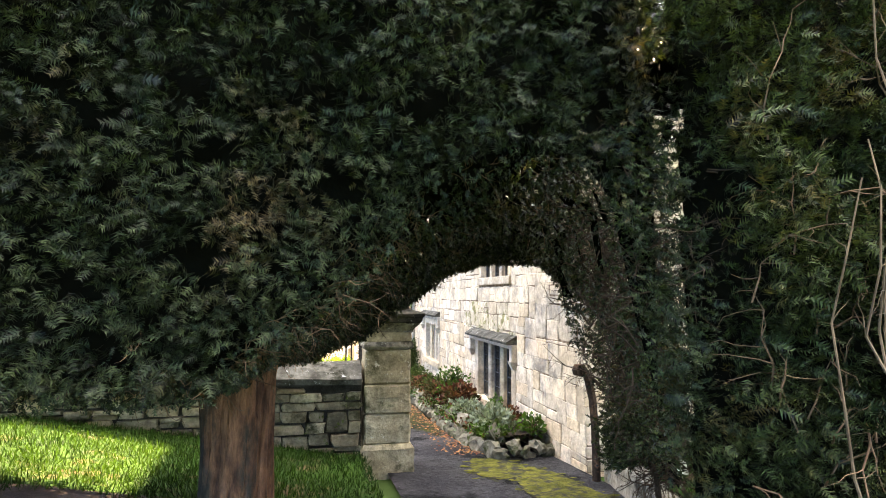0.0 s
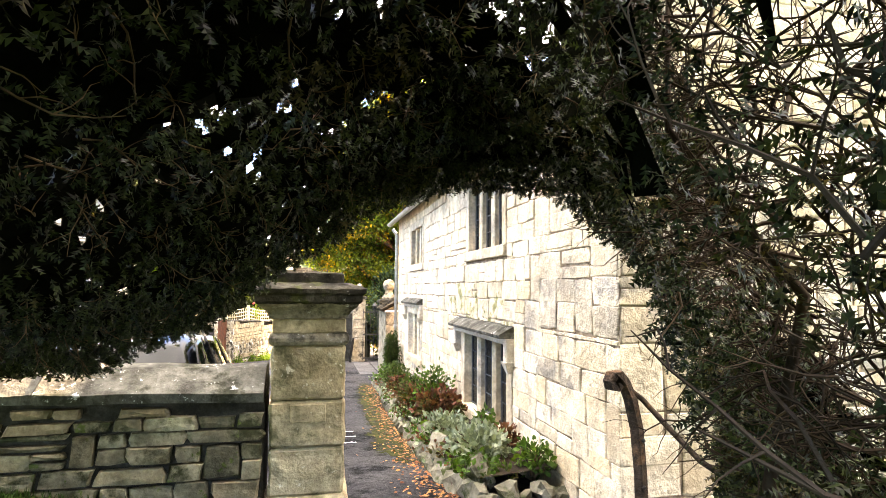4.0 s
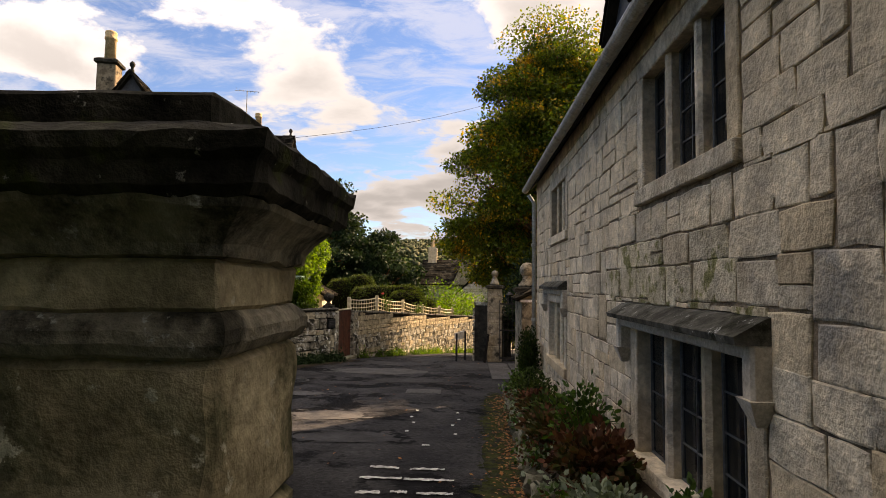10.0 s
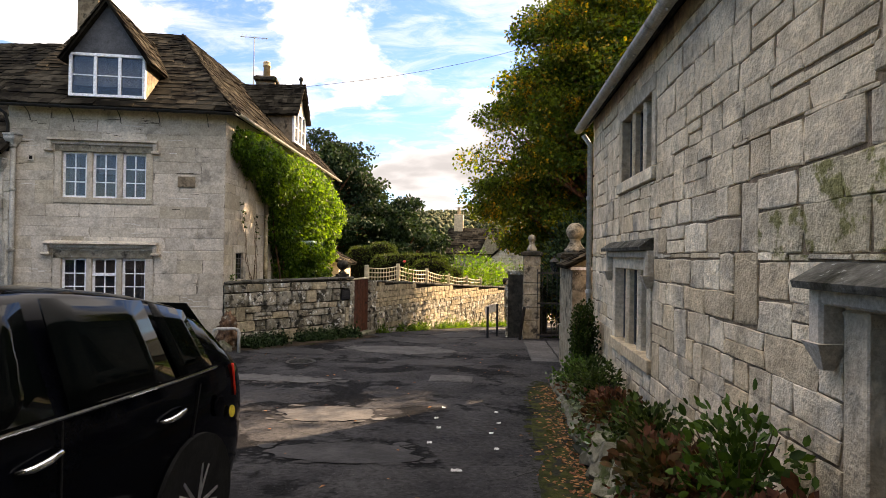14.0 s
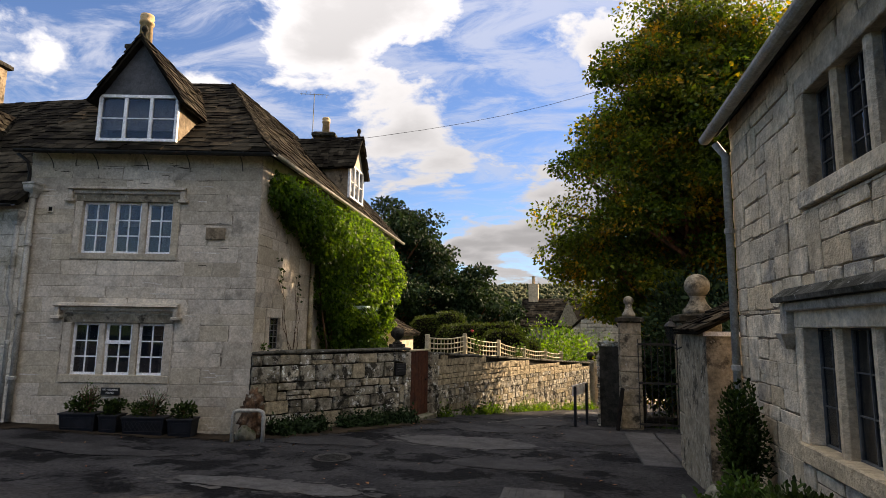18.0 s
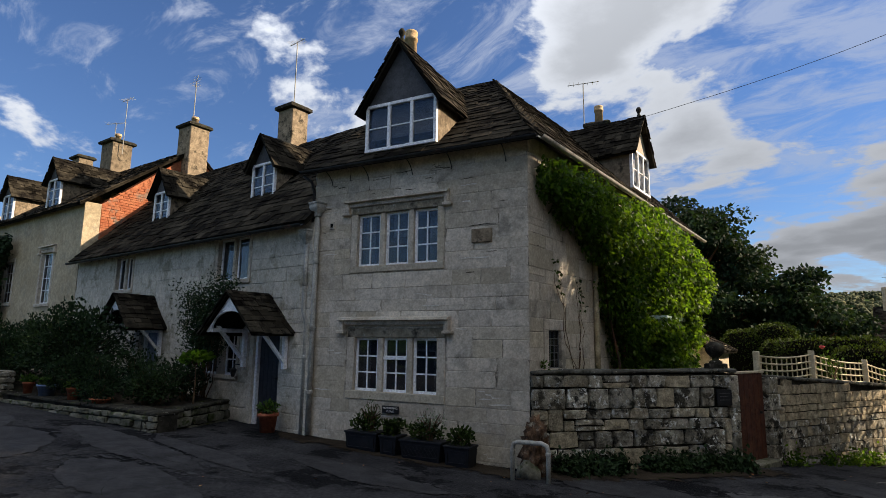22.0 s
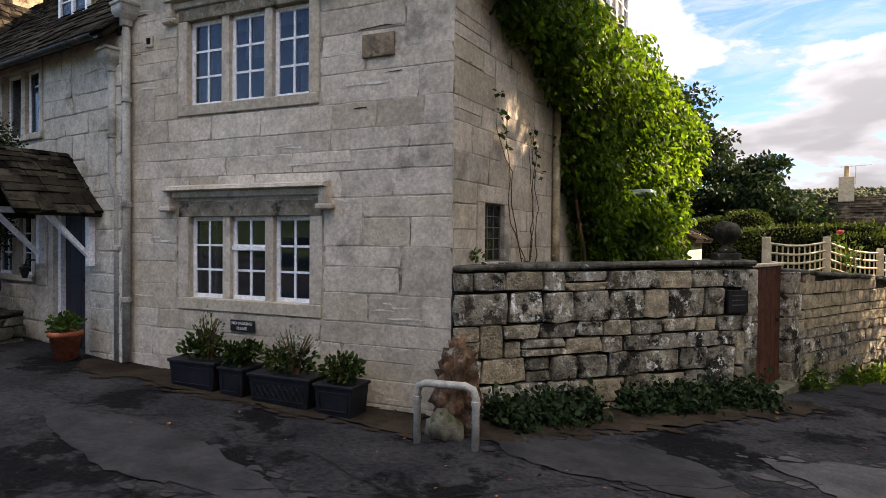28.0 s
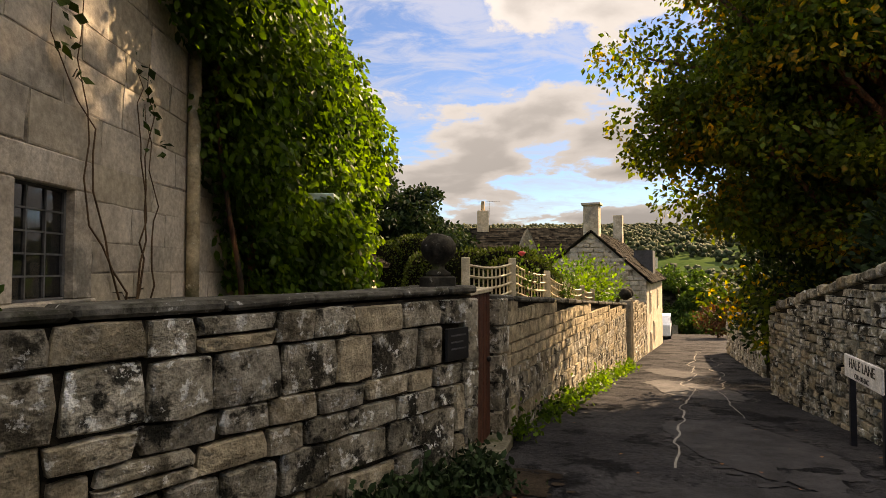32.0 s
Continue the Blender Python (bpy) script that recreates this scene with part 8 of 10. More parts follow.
bmesh.ops.create_icosphere(bm, subdivisions=4, radius=1.0)
for v in bm.verts:
    d = v.co.copy()
    v.co = Vector((d.x * (0.19 - 0.05 * d.z), d.y * 0.15, 0.36 + d.z * 0.42)) * 1.0
    v.co += d * (0.11 * noise.fractal(d * 4, 1, 2, 5) - 0.05 * abs(noise.noise(d * 9)))
part("rock", bm, mat("rusty_rock", (0.04, 0.022, 0.013), (0.15, 0.085, 0.048), 9, 0.97, 0.9, 40, (0.20, 0.18, 0.14), 0.3, c3_scale=7, blotch=0.45), sp, smooth=True)
bm = bmesh.new()
bmesh.ops.create_icosphere(bm, subdivisions=3, radius=1.0)
for v in bm.verts:
    d = v.co.copy()
    v.co = Vector((d.x * (0.17 - 0.06 * d.z), d.y * 0.12 - 0.2, 0.07 + d.z * 0.15)) + d * 0.05 * noise.fractal(d * 2.5, 1, 2, 3)
part("foot_stone", bm, M_BEDROCK, sp, "grey boulder at its foot", smooth=True)

# climber over the side wall and bay
cl = thing("climbing_wisteria", H_S @ Matrix.Translation((3.2, -0.15, -0.95)), "lush green wisteria climbing over the house side", "climber")
inv = Matrix.Translation((-3.2, 0.15, 0.95))
CL = [(0.45, 0.2, 3.45, 0.36), (1.0, 0.2, 3.3, 0.5), (1.7, 0.2, 3.25, 0.6), (2.4, 0.2, 3.0, 0.75), (3.2, 0.2, 2.7, 0.85), (2.95, 0.2, 1.9, 0.6), (3.5, 0.2, 1.2, 0.7), (3.7, 0.2, 0.3, 0.65), (4.1, 0.28, 2.9, 0.9), (4.4, 0.38, 1.9, 0.85), (4.9, 0.51, 2.6, 0.85), (5.3, 0.71, 1.9, 0.7), (5.6, 0.72, 2.3, 0.75), (6.3, 0.32, 2.2, 0.8), (4.6, 0.26, 0.8, 0.6), (5.6, 0.22, 3.1, 0.8), (6.6, 0.2, 2.9, 0.8), (5.35, 0.85, 1.2, 0.45), (7.4, 0.2, 2.7, 0.8), (3.9, 0.2, -0.4, 0.5), (4.05, 0.95, 0.5, 0.5), (4.0, 0.85, 1.05, 0.42), (4.5, 0.95, 0.0, 0.45)]
g = np.random.default_rng(77)
P, A, S = [], [], []
for x, o_, z, r in CL:
    n = int(9000 * r * r)
    q = g.normal(size=(n, 3))
    q /= np.linalg.norm(q, axis=1, keepdims=True)
    rr = r * g.random(n) ** 0.35
    lum = np.array([1 + 0.35 * noise.noise(Vector(w * 2.0) + Vector((x, z, 0))) for w in q])
    p = q * (rr * lum)[:, None] * np.array((1.0, 0.85, 1.0)) + np.array((x, -o_, z))
    p = p[p[:, 1] < -0.03]
    P.append(p)
    A.append(g.normal(size=(len(p), 3)) * 0.55 + np.array((0, -0.35, -0.9)))
    S.append(g.uniform(0.05, 0.105, len(p)))
P = np.concatenate(P) + np.array((-3.2, 0.15, 0.95))
scatter("leaves", OVAL_V, OVAL_F, P, np.concatenate(A), np.concatenate(S), M_WISTERIA, cl)
rr_ = random.Random(4)
for k in range(7):
    x0 = 3.2 + rr_.uniform(-0.1, 0.5)
    bm = bmesh.new()
    pts = [Vector((x0 + rr_.uniform(-.08, .08) - 3.2 + (0.25 * (k - 3)) * (z / 3.5), -0.02 - rr_.uniform(0, 0.12), z)) for z in np.linspace(0.0, 3.6, 8)]
    tube(bm, pts, [0.035 - 0.0035 * i for i in range(8)], 7)
    part("stem", bm, M_BARK, cl, smooth=True)

vine = thing("bare_vine", H_S @ Matrix.Translation((1.55, -0.02, 0.42)), "thin leafless vine with a few dark leaves on the wall", "climber")
P, A = [], []
for k in range(5):
    x, z = rr_.uniform(-0.05, 0.3), -0.3
    dx = rr_.uniform(-0.09, 0.05)
    pts = []
    for q in range(12):
        pts.append(Vector((x, -0.012 - 0.015 * rr_.random(), z)))
        x += dx + rr_.uniform(-0.11, 0.11)
        z += rr_.uniform(0.10, 0.26)
        if q > 7 and k % 2:
            for _ in range(6):
                P.append((x + rr_.uniform(-.12, .12), -0.05, z + rr_.uniform(-.06, .06)))
                A.append((rr_.gauss(0, 1), -0.4, rr_.gauss(-0.4, 0.6)))
    part("stem", tube(bmesh.new(), pts, [0.008 - 0.0005 * i for i in range(12)], 5), M_TWIG, vine)
scatter("leaves", LEAF_V, LEAF_F, np.array(P), np.array(A), rng.uniform(0.05, 0.10, len(P)), M_BOX, vine)

# pale green bay half hidden by the climber
by = thing("garden_porch", H_S @ Matrix.Translation((4.5, -0.70, -0.95)), "pale green painted wooden porch half hidden in leaves", "porch")
for x, y in ((-0.45, 0), (0.45, 0)):
    part("post", cuboid(x - 0.06, x + 0.06, y - 0.06, y + 0.06, 0, 2.2, 0.008), M_PALEGREEN, by)
part("fascia", cuboid(-0.62, 0.62, -0.16, -0.02, 2.15, 2.32, 0.01), M_PALEGREEN, by)
part("cornice", cuboid(-0.68, 0.68, -0.22, 1.1, 2.32, 2.40, 0.01), M_PALEGREEN, by)
part("side_panel", cuboid(0.42, 0.48, 0.06, 1.1, 0, 2.15), M_PALEGREEN, by)
sh = thing("outhouse", H_S @ Matrix.Translation((8.6, -0.8, -1.0)), "small stone outhouse with a slate lean-to roof", "outhouse")
part("wall", cuboid(-0.8, 1.4, 0, 1.55, 0, 1.9), M_EWALL, sh)
roof(sh, [(-1.0, -0.2, 1.75), (1.6, -0.2, 1.75), (1.6, 1.55, 2.7), (-1.0, 1.55, 2.7)], seed=33, row=0.14, width=0.18)

# wall-top urn and plaque, garden door
ur = thing("ball_finial", pose(-2.43, 21.42, 0.53), "mossy carved stone ball finial on the wall end", "finial")
bm = square_lathe([(0.14, 0.0), (0.14, 0.07), (0.11, 0.08)])
part("base", bm, M_MOSSCAP, ur)
bm = lathe([(0.10, 0.08), (0.10, 0.10), (0.055, 0.14), (0.05, 0.17), (0.075, 0.19), (0.125, 0.235), (0.145, 0.29), (0.14, 0.34), (0.10, 0.395), (0.04, 0.42)], 16)
for v in bm.verts:
    v.co += v.co.normalized() * 0.018 * noise.noise(v.co * 22)
part("ball", bm, M_MOSSCAP, ur, smooth=True)
GD = Vector((GATE_R[0] - GATE_L[0], GATE_R[1] - GATE_L[1]))
gm = frame_at((*GATE_L, 0), GD)
gd = tagged(new("door_1"), "narrow red-brown boarded garden door set in the wall", "door", kind="structure")
gd.matrix_basis = gm @ Matrix.Translation((0.02, 0.03, -0.93))
gl = GD.length - 0.04
for k in range(6):
    part("board", cuboid(gl * k / 6 + 0.003, gl * (k + 1) / 6 - 0.003, 0, 0.035, 0, 1.38, 0.004), M_DOORWOOD, gd)
part("top_rail", cuboid(-0.02, gl + 0.02, -0.03, 0.07, 1.38, 1.415, 0.005), M_TRELLIS, gd)
part("latch", lathe([(0.018, 0), (0.025, 0.01), (0.025, 0.03), (0.01, 0.04)], 10), M_IRON, gd, m=Matrix.Translation((gl * 0.85, -0.0, 0.75)) @ Matrix.Rotation(radians(90), 4, "X"))
part("threshold", cuboid(0.0, gl, -0.22, 0.12, -0.12, 0.02, 0.015), M_BEDROCK, gd)
for wall_, x0_, x1_, zs_ in ((wall_a, LEN_A - 0.16, LEN_A + 0.005, 0.44), (wall_b, -0.005, 0.24, 0.38)):
    z = -0.98
    for k in range(5):
        e_ = z + (zs_ + 0.98) / 5
        bm = cuboid(x0_, x1_ + (0.05 * (k % 2) if x0_ < 0.1 else 0.0), -0.075, 0.36, z + 0.004, e_ - 0.004, 0.014)
        for v in bm.verts:
            v.co += Vector((0, noise.noise(v.co * 6 + Vector((3, 0, 0))), 0)) * 0.015
        part("jamb_stone", bm, M_RUBBLE, wall_)
        z = e_
plq = thing("wall_plaque", wall_a.matrix_basis @ Matrix.Translation((LEN_A - 0.27, -0.085, 0.10)), "square dark slate plaque by the garden door", "plaque")
part("slate", cuboid(-0.13, 0.13, 0, 0.03, -0.12, 0.12, 0.004), M_SIGNBLACK, plq)
for k in range(3):
    part("writing", cuboid(-0.09, 0.09 - 0.03 * (k % 2), -0.003, 0.0, 0.06 - 0.05 * k, 0.072 - 0.05 * k), M_LEAD, plq)

# trellis on the far garden wall
tr = thing("trellis_fence", pose(-2.2, 23.3, 0.3), "pale split-wood trellis with sagging rails", "fence")
TP = [(-2.22, 23.25, 0.78), (-1.58, 24.83, 0.80), (-0.87, 26.52, 0.62), (-0.25, 28.2, 0.40), (0.35, 29.8, 0.28), (0.87, 31.16, 0.16)]
o = Vector((-2.2, 23.3, 0.3))
for x, y, z in TP:
    bm = bmesh.new()
    box(bm, x - 0.05, x + 0.05, y - 0.05, y + 0.05, z - 1.0, z + 0.02, 0.008)
    bmesh.ops.translate(bm, verts=bm.verts, vec=-o)
    part("post", bm, M_TRELLIS, tr)
for a, b in zip(TP, TP[1:]):
    a, b = Vector(a) - o, Vector(b) - o
    for q in range(4):
        dz = -0.06 - 0.125 * q
        pts = [a.lerp(b, k / 6) + Vector((0, 0, dz - 0.05 * math.sin(math.pi * k / 6))) for k in range(7)]
        bm = bmesh.new()
        tube(bm, pts, 0.016, 4)
        part("rail", bm, M_TRELLIS, tr)
    n = 11
    for k in range(1, n):
        p = a.lerp(b, k / n) + Vector((-0.02, 0.01, 0))
        part("picket", cuboid(p.x - 0.010, p.x + 0.010, p.y - 0.012, p.y + 0.012, p.z - 0.62, p.z - 0.09), M_TRELLIS, tr)


# clipped hedges in the garden
def topiary(name, lumps, label, seed, n=7000, size=0.06, base_z=-1.3):
    c0 = Vector(lumps[0][:3])
    t = thing(name, Matrix.Translation((c0.x, c0.y, base_z)), label, "hedge")
    P, A = [], []
    g = np.random.default_rng(seed)
    o = np.array((c0.x, c0.y, base_z))
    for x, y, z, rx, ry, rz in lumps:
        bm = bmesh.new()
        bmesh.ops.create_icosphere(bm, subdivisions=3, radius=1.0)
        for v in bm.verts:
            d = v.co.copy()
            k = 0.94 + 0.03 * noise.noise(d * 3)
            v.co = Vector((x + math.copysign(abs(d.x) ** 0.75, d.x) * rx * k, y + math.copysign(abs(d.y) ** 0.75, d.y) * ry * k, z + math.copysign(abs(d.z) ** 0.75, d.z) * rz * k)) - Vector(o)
        # near-black body: the hedge's inner shade put into its colour
        part("inner_mass", bm, M_INNERSHADE, t)
        m = int(n * (rx * ry + ry * rz + rx * rz) / 3)
        d = g.normal(size=(m, 3))
        d /= np.linalg.norm(d, axis=1, keepdims=True)
        s = np.sign(d) * np.abs(d) ** 0.75
        k = np.array([1 + 0.05 * noise.noise(Vector(q * 3)) for q in d]) * g.uniform(0.93, 1.02, m)
        P.append(s * np.array((rx, ry, rz)) * k[:, None] + np.array((x, y, z)) - o)
        A.append(d + g.normal(size=(m, 3)) * 0.5)
    P, A = np.concatenate(P), np.concatenate(A)
    scatter("foliage", LEAF_V, LEAF_F, P, A, g.uniform(0.6, 1.3, len(P)) * size, M_BOX, t)
    return t


topiary("clipped_hedge", [(-4.6, 33.0, 0.3, 0.75, 0.9, 1.15), (-3.7, 33.3, 0.5, 0.75, 0.9, 1.15)], "tall rounded clipped hedge", 1, 5000, 0.07)
topiary("clipped_hedge", [(-2.4, 30.6, 0.2, 1.0, 0.8, 0.95), (-1.3, 30.4, 0.25, 1.0, 0.8, 0.92), (-3.1, 31.0, 0.1, 0.7, 0.8, 1.0)], "long clipped hedge with a flat wavy top", 2, 5000, 0.07)
topiary("clipped_hedge", [(-1.05, 29.6, -0.1, 0.9, 0.8, 1.05), (-0.45, 30.7, -0.3, 0.7, 0.8, 0.9)], "domed clipped hedge behind the trellis", 3, 5000, 0.06)
shrub("garden_shrub", (1.0, 33.2, -1.0), (1.0, 1.0, 1.1), M_WISTERIA, 1500, 0.10, "loose bright green garden shrub", 61)
shrub("garden_shrub", (2.0, 35.6, -1.5), (1.0, 1.0, 1.25), M_WISTERIA, 1600, 0.10, "loose yellow-green garden shrub by the wall", 62)
shrub("garden_shrub", (0.2, 36.0, -1.6), (1.5, 1.0, 1.65), M_WISTERIA, 1500, 0.12, "tall feathery yellow-green garden shrub", 66, stems=20, fill=0.5)
shrub("rose_bush", (-1.35, 25.4, 0.0), (0.25, 0.3, 0.45), M_WEED, 200, 0.07, "tall rose stems behind the trellis", 63, stems=10, fill=0.2)
shrub("rose_bush", (-0.4, 27.5, -0.2), (0.3, 0.3, 0.42), M_WEED, 200, 0.07, "tall rose stems behind the trellis", 64, stems=10, fill=0.2)
rs = thing("rose_bloom", pose(-1.42, 25.1, 0.88), "single red rose bloom", "flower")
part("petals", lathe([(0.01, -0.03), (0.045, 0.0), (0.05, 0.025), (0.03, 0.04)], 10), mat("rose_red", (0.45, 0.04, 0.05), (0.55, 0.08, 0.08), 9, 0.6, 0), rs, smooth=True)
shrub("valerian", H_S @ Vector((0.35, 0.12, 0.47)), (0.25, 0.1, 0.09), M_WEED, 260, 0.05, "green tuft growing on the wall top", 65)
for k, (x0, x1, n_) in enumerate(((0.3, 1.6, 2200), (1.6, 3.4, 2600))):
    g = np.random.default_rng(90 + k)
    xs_ = np.array([x for x in g.uniform(x0, x1, n_ * 2) if noise.noise(Vector((x * 2.3, 8, 0))) > -0.3])
    n_ = len(xs_)
    P = np.array([wall_a.matrix_basis @ Vector((x, -0.10 - abs(g.normal(0, 0.10 + 0.12 * abs(noise.noise(Vector((x * 3, 1, 0)))))) * 1.3, ground_z(*(wall_a.matrix_basis @ Vector((x, -0.15, 0)))[:2]) + abs(g.normal(0, 0.10)))) for x in xs_])
    w = scatter("wall_weeds", OVAL_V, OVAL_F, P, g.normal(size=(n_, 3)) * 0.7 + np.array((0, -0.2, 0.4)), g.uniform(0.03, 0.085, n_), M_CEDAR)
    tagged(w, "low weeds and ivy along the wall foot", "weeds", kind="stuff")
g = np.random.default_rng(95)
xs_ = g.uniform(0.2, LEN_B, 4200)
xs_ = np.array([x for x in xs_ if noise.noise(Vector((x * 1.6, 3, 0))) > -0.05 - 0.1 * x / LEN_B])
P = np.array([wall_b.matrix_basis @ Vector((x, -0.08 - abs(g.normal(0, 0.11)), ground_z(*(wall_b.matrix_basis @ Vector((x, -0.15, 0)))[:2]) + abs(g.normal(0, 0.11)))) for x in xs_])
tagged(scatter("wall_weeds", OVAL_V, OVAL_F, P, g.normal(size=(len(P), 3)) * 0.7 + np.array((0, -0.2, 0.4)), g.uniform(0.035, 0.08, len(P)), M_WISTERIA), "bright weeds along the foot of the lane wall", "weeds", kind="stuff")


# ---- yard entrance: piers, gate, lean-to, lantern ----
def stone_pier(base, hw, h, label, ball_r, ped):
    p = thing("gate_pier", pose(*base), label, "gate pier", "yard gate piers")
    z = -0.3
    k = 0
    rr = random.Random(int(base[1] * 10))
    while z < h - 0.02:
        e = min(h, z + rr.uniform(0.28, 0.45))
        if h - e < 0.15:
            e = h
        part("pier_block", cuboid(-hw + rr.uniform(0, .008), hw - rr.uniform(0, .008), -hw + rr.uniform(0, .008), hw - rr.uniform(0, .008), z + 0.003, e - 0.003, 0.014), M_PIER, p)
        z = e
    part("cap", square_lathe([(hw, h), (hw + 0.05, h + 0.02), (hw + 0.05, h + 0.09), (hw - 0.04, h + 0.12)]), M_MOSSCAP, p)
    q = h + 0.12
    part("pedestal", lathe([(ped, q), (ped, q + 0.05), (ped * 0.85, q + 0.08), (ped * 0.6, q + 0.15), (ped * 0.48, q + 0.22), (ped * 0.55, q + 0.24)], 16), M_PIER, p, smooth=True)
    bm = bmesh.new()
    bmesh.ops.create_uvsphere(bm, u_segments=20, v_segments=14, radius=ball_r)
    part("ball", bm, M_PIER, p, "lichened stone ball", Matrix.Translation((0, 0, q + 0.23 + ball_r * 0.9)), True)
    return p


zp = ground_z(2.3, 21.8)
stone_pier((2.32, 21.85, zp), 0.21, 1.12 - zp, "square stone gate pier with a small ball finial", 0.10, 0.13)
zp2 = ground_z(2.9, 18.15)
stone_pier((2.86, 18.12, zp2), 0.25, 1.08 - zp2, "stone gate pier with a large ball finial", 0.17, 0.20)
lt = thing("lean_to", pose(2.58, 16.45, ground_z(2.6, 17)), "rough stone lean-to under mossy slates", "lean-to")
hz = 1.0 - ground_z(2.6, 17)
part("wall", cuboid(0, 0.7, 0.0, 1.40, -0.3, hz - 0.05), M_PIER, lt, "pale rough stone wall")
roof(lt, [(-0.10, 1.42, hz - 0.05), (-0.10, -0.08, hz - 0.05), (0.75, -0.08, hz + 0.40), (0.75, 1.42, hz + 0.40)], seed=41, row=0.14, width=0.2, thick=0.03)
part("eaves_board", cuboid(-0.03, 0.70, -0.035, -0.005, hz - 0.09, hz - 0.04), M_WHITE, lt)
ln_ = thing("wall_lantern", pose(2.52, 17.85, 0.86), "black hexagonal wall lantern on a bracket", "lantern")
part("bracket", tube(bmesh.new(), [(0.08, 0, -0.1), (0.0, 0, -0.14), (-0.06, 0, -0.10), (-0.07, 0, -0.02)], 0.010, 6), M_IRON, ln_)
part("glass_body", lathe([(0.045, -0.02), (0.075, 0.16)], 6), M_GLASS, ln_, m=Matrix.Translation((-0.07, 0, 0)))
for k in range(6):
    g_a = 2 * math.pi * k / 6
    part("rib", tube(bmesh.new(), [(-0.07 + 0.047 * math.cos(g_a), 0.047 * math.sin(g_a), -0.02), (-0.07 + 0.078 * math.cos(g_a), 0.078 * math.sin(g_a), 0.16)], 0.005, 5), M_IRON, ln_)
part("hood", lathe([(0.09, 0.16), (0.06, 0.20), (0.02, 0.23), (0.02, 0.25), (0.008, 0.27)], 6), M_IRON, ln_, m=Matrix.Translation((-0.07, 0, 0)))
ig = thing("iron_gate", pose(2.45, 21.6, ground_z(2.4, 21.6)), "tall black iron gate leaf standing open", "gate")
for k in range(11):
    part("bar", tube(bmesh.new(), [(0.12 * k, 0, 0.05), (0.12 * k, 0, 1.75)], 0.010, 6), M_IRON, ig)
for z in (0.12, 0.9, 1.65):
    part("rail", cuboid(0, 1.2, -0.012, 0.012, z - 0.02, z + 0.02), M_IRON, ig)
wp = thing("gate_stop", pose(2.02, 21.5, ground_z(2, 21.5)), "leaning dark board against the pier", "board")
part("board", cuboid(-0.03, 0.03, -0.1, 0.1, -0.05, 0.8, 0.006), M_DARK, wp, m=Matrix.Rotation(radians(8), 4, "Y"))
# yard back wall and paving
bm = cuboid(3.3, 8.0, 22.2, 22.6, -1.2, 0.9)
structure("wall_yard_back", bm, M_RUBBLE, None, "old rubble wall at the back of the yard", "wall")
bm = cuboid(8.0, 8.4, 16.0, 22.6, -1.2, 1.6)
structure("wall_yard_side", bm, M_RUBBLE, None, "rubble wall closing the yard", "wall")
for k in range(9):
    x, y = 2.35 + 0.55 * (k % 3), 18.6 + 1.0 * (k // 3)
    pv = thing("paving_slab", pose(x, y, ground_z(x, y)), "worn stone paving slab at the yard entrance", "paving slab", "yard paving")
    part("slab", cuboid(-0.26, 0.26, -0.46, 0.46, -0.05, 0.028 + 0.004 * (k % 3), 0.01), M_PATCH, pv)
# street name board
st = thing("street_sign", frame_at((1.33, 22.12, ground_z(1.4, 22.3)), (-0.28, -0.9)), "white street name board on two posts before the wall", "sign")
for x in (-0.42, 0.42):
    part("post", cuboid(x - 0.025, x + 0.025, 0.0, 0.05, -0.1, 0.84, 0.004), M_BLACKPLASTIC, st)
part("board", cuboid(-0.48, 0.48, -0.02, 0.0, 0.64, 0.86, 0.008), M_SIGNWHITE, st)
text_part("HALE LANE", 0.13, M_SIGNBLACK, st, Matrix.Translation((0, -0.022, 0.785)) @ UPRIGHT)
text_part("CUL-DE-SAC", 0.065, M_SIGNBLACK, st, Matrix.Translation((0, -0.022, 0.685)) @ UPRIGHT)

# the laurels within the yard are added, dark foliage to deepen its shade
shrub("laurel", (4.6, 20.6, ground_z(4.6, 20.6)), (1.5, 1.6, 1.5), M_CEDAR, 5000, 0.11, "dense dark laurel added to deepen the yard's shade", 301)
shrub("laurel", (3.9, 24.0, ground_z(3.9, 24.0)), (1.2, 1.3, 1.9), M_CEDAR, 7000, 0.11, "tall dark laurel added to darken the space behind the iron gate", 303)
shrub("laurel", (4.0, 27.4, ground_z(4.0, 27.4)), (1.2, 1.5, 1.7), M_CEDAR, 7000, 0.11, "dark laurel leaning over the lane wall", 304)
shrub("laurel", (5.6, 30.6, ground_z(5.6, 30.6)), (1.3, 1.6, 1.5), M_CEDAR, 6000, 0.12, "dark laurel behind the lane wall", 305)
shrub("laurel", (6.4, 18.8, ground_z(6.4, 18.8)), (1.5, 1.8, 1.7), M_CEDAR, 5000, 0.11, "dense dark laurel added to darken the back of the yard", 302)
for k, x in enumerate((-3.9, -3.1, -2.3, -1.5, -0.7)):
    q = H_F @ Vector((x, -0.30, 0))
    road_patch(q.x, q.y, 0.6, 0.26, M_EARTH, "strip of dark dirt along the house foot", 80 + k, 0.013 + 0.003 * (k % 2))
for k in range(7):
    q = wall_a.matrix_basis @ Vector((0.3 + 0.5 * k, -0.28, 0))
    road_patch(q.x, q.y, 0.45, 0.30, M_EARTH, "dark earth at the wall foot", 90 + k, 0.012 + 0.003 * (k % 2))

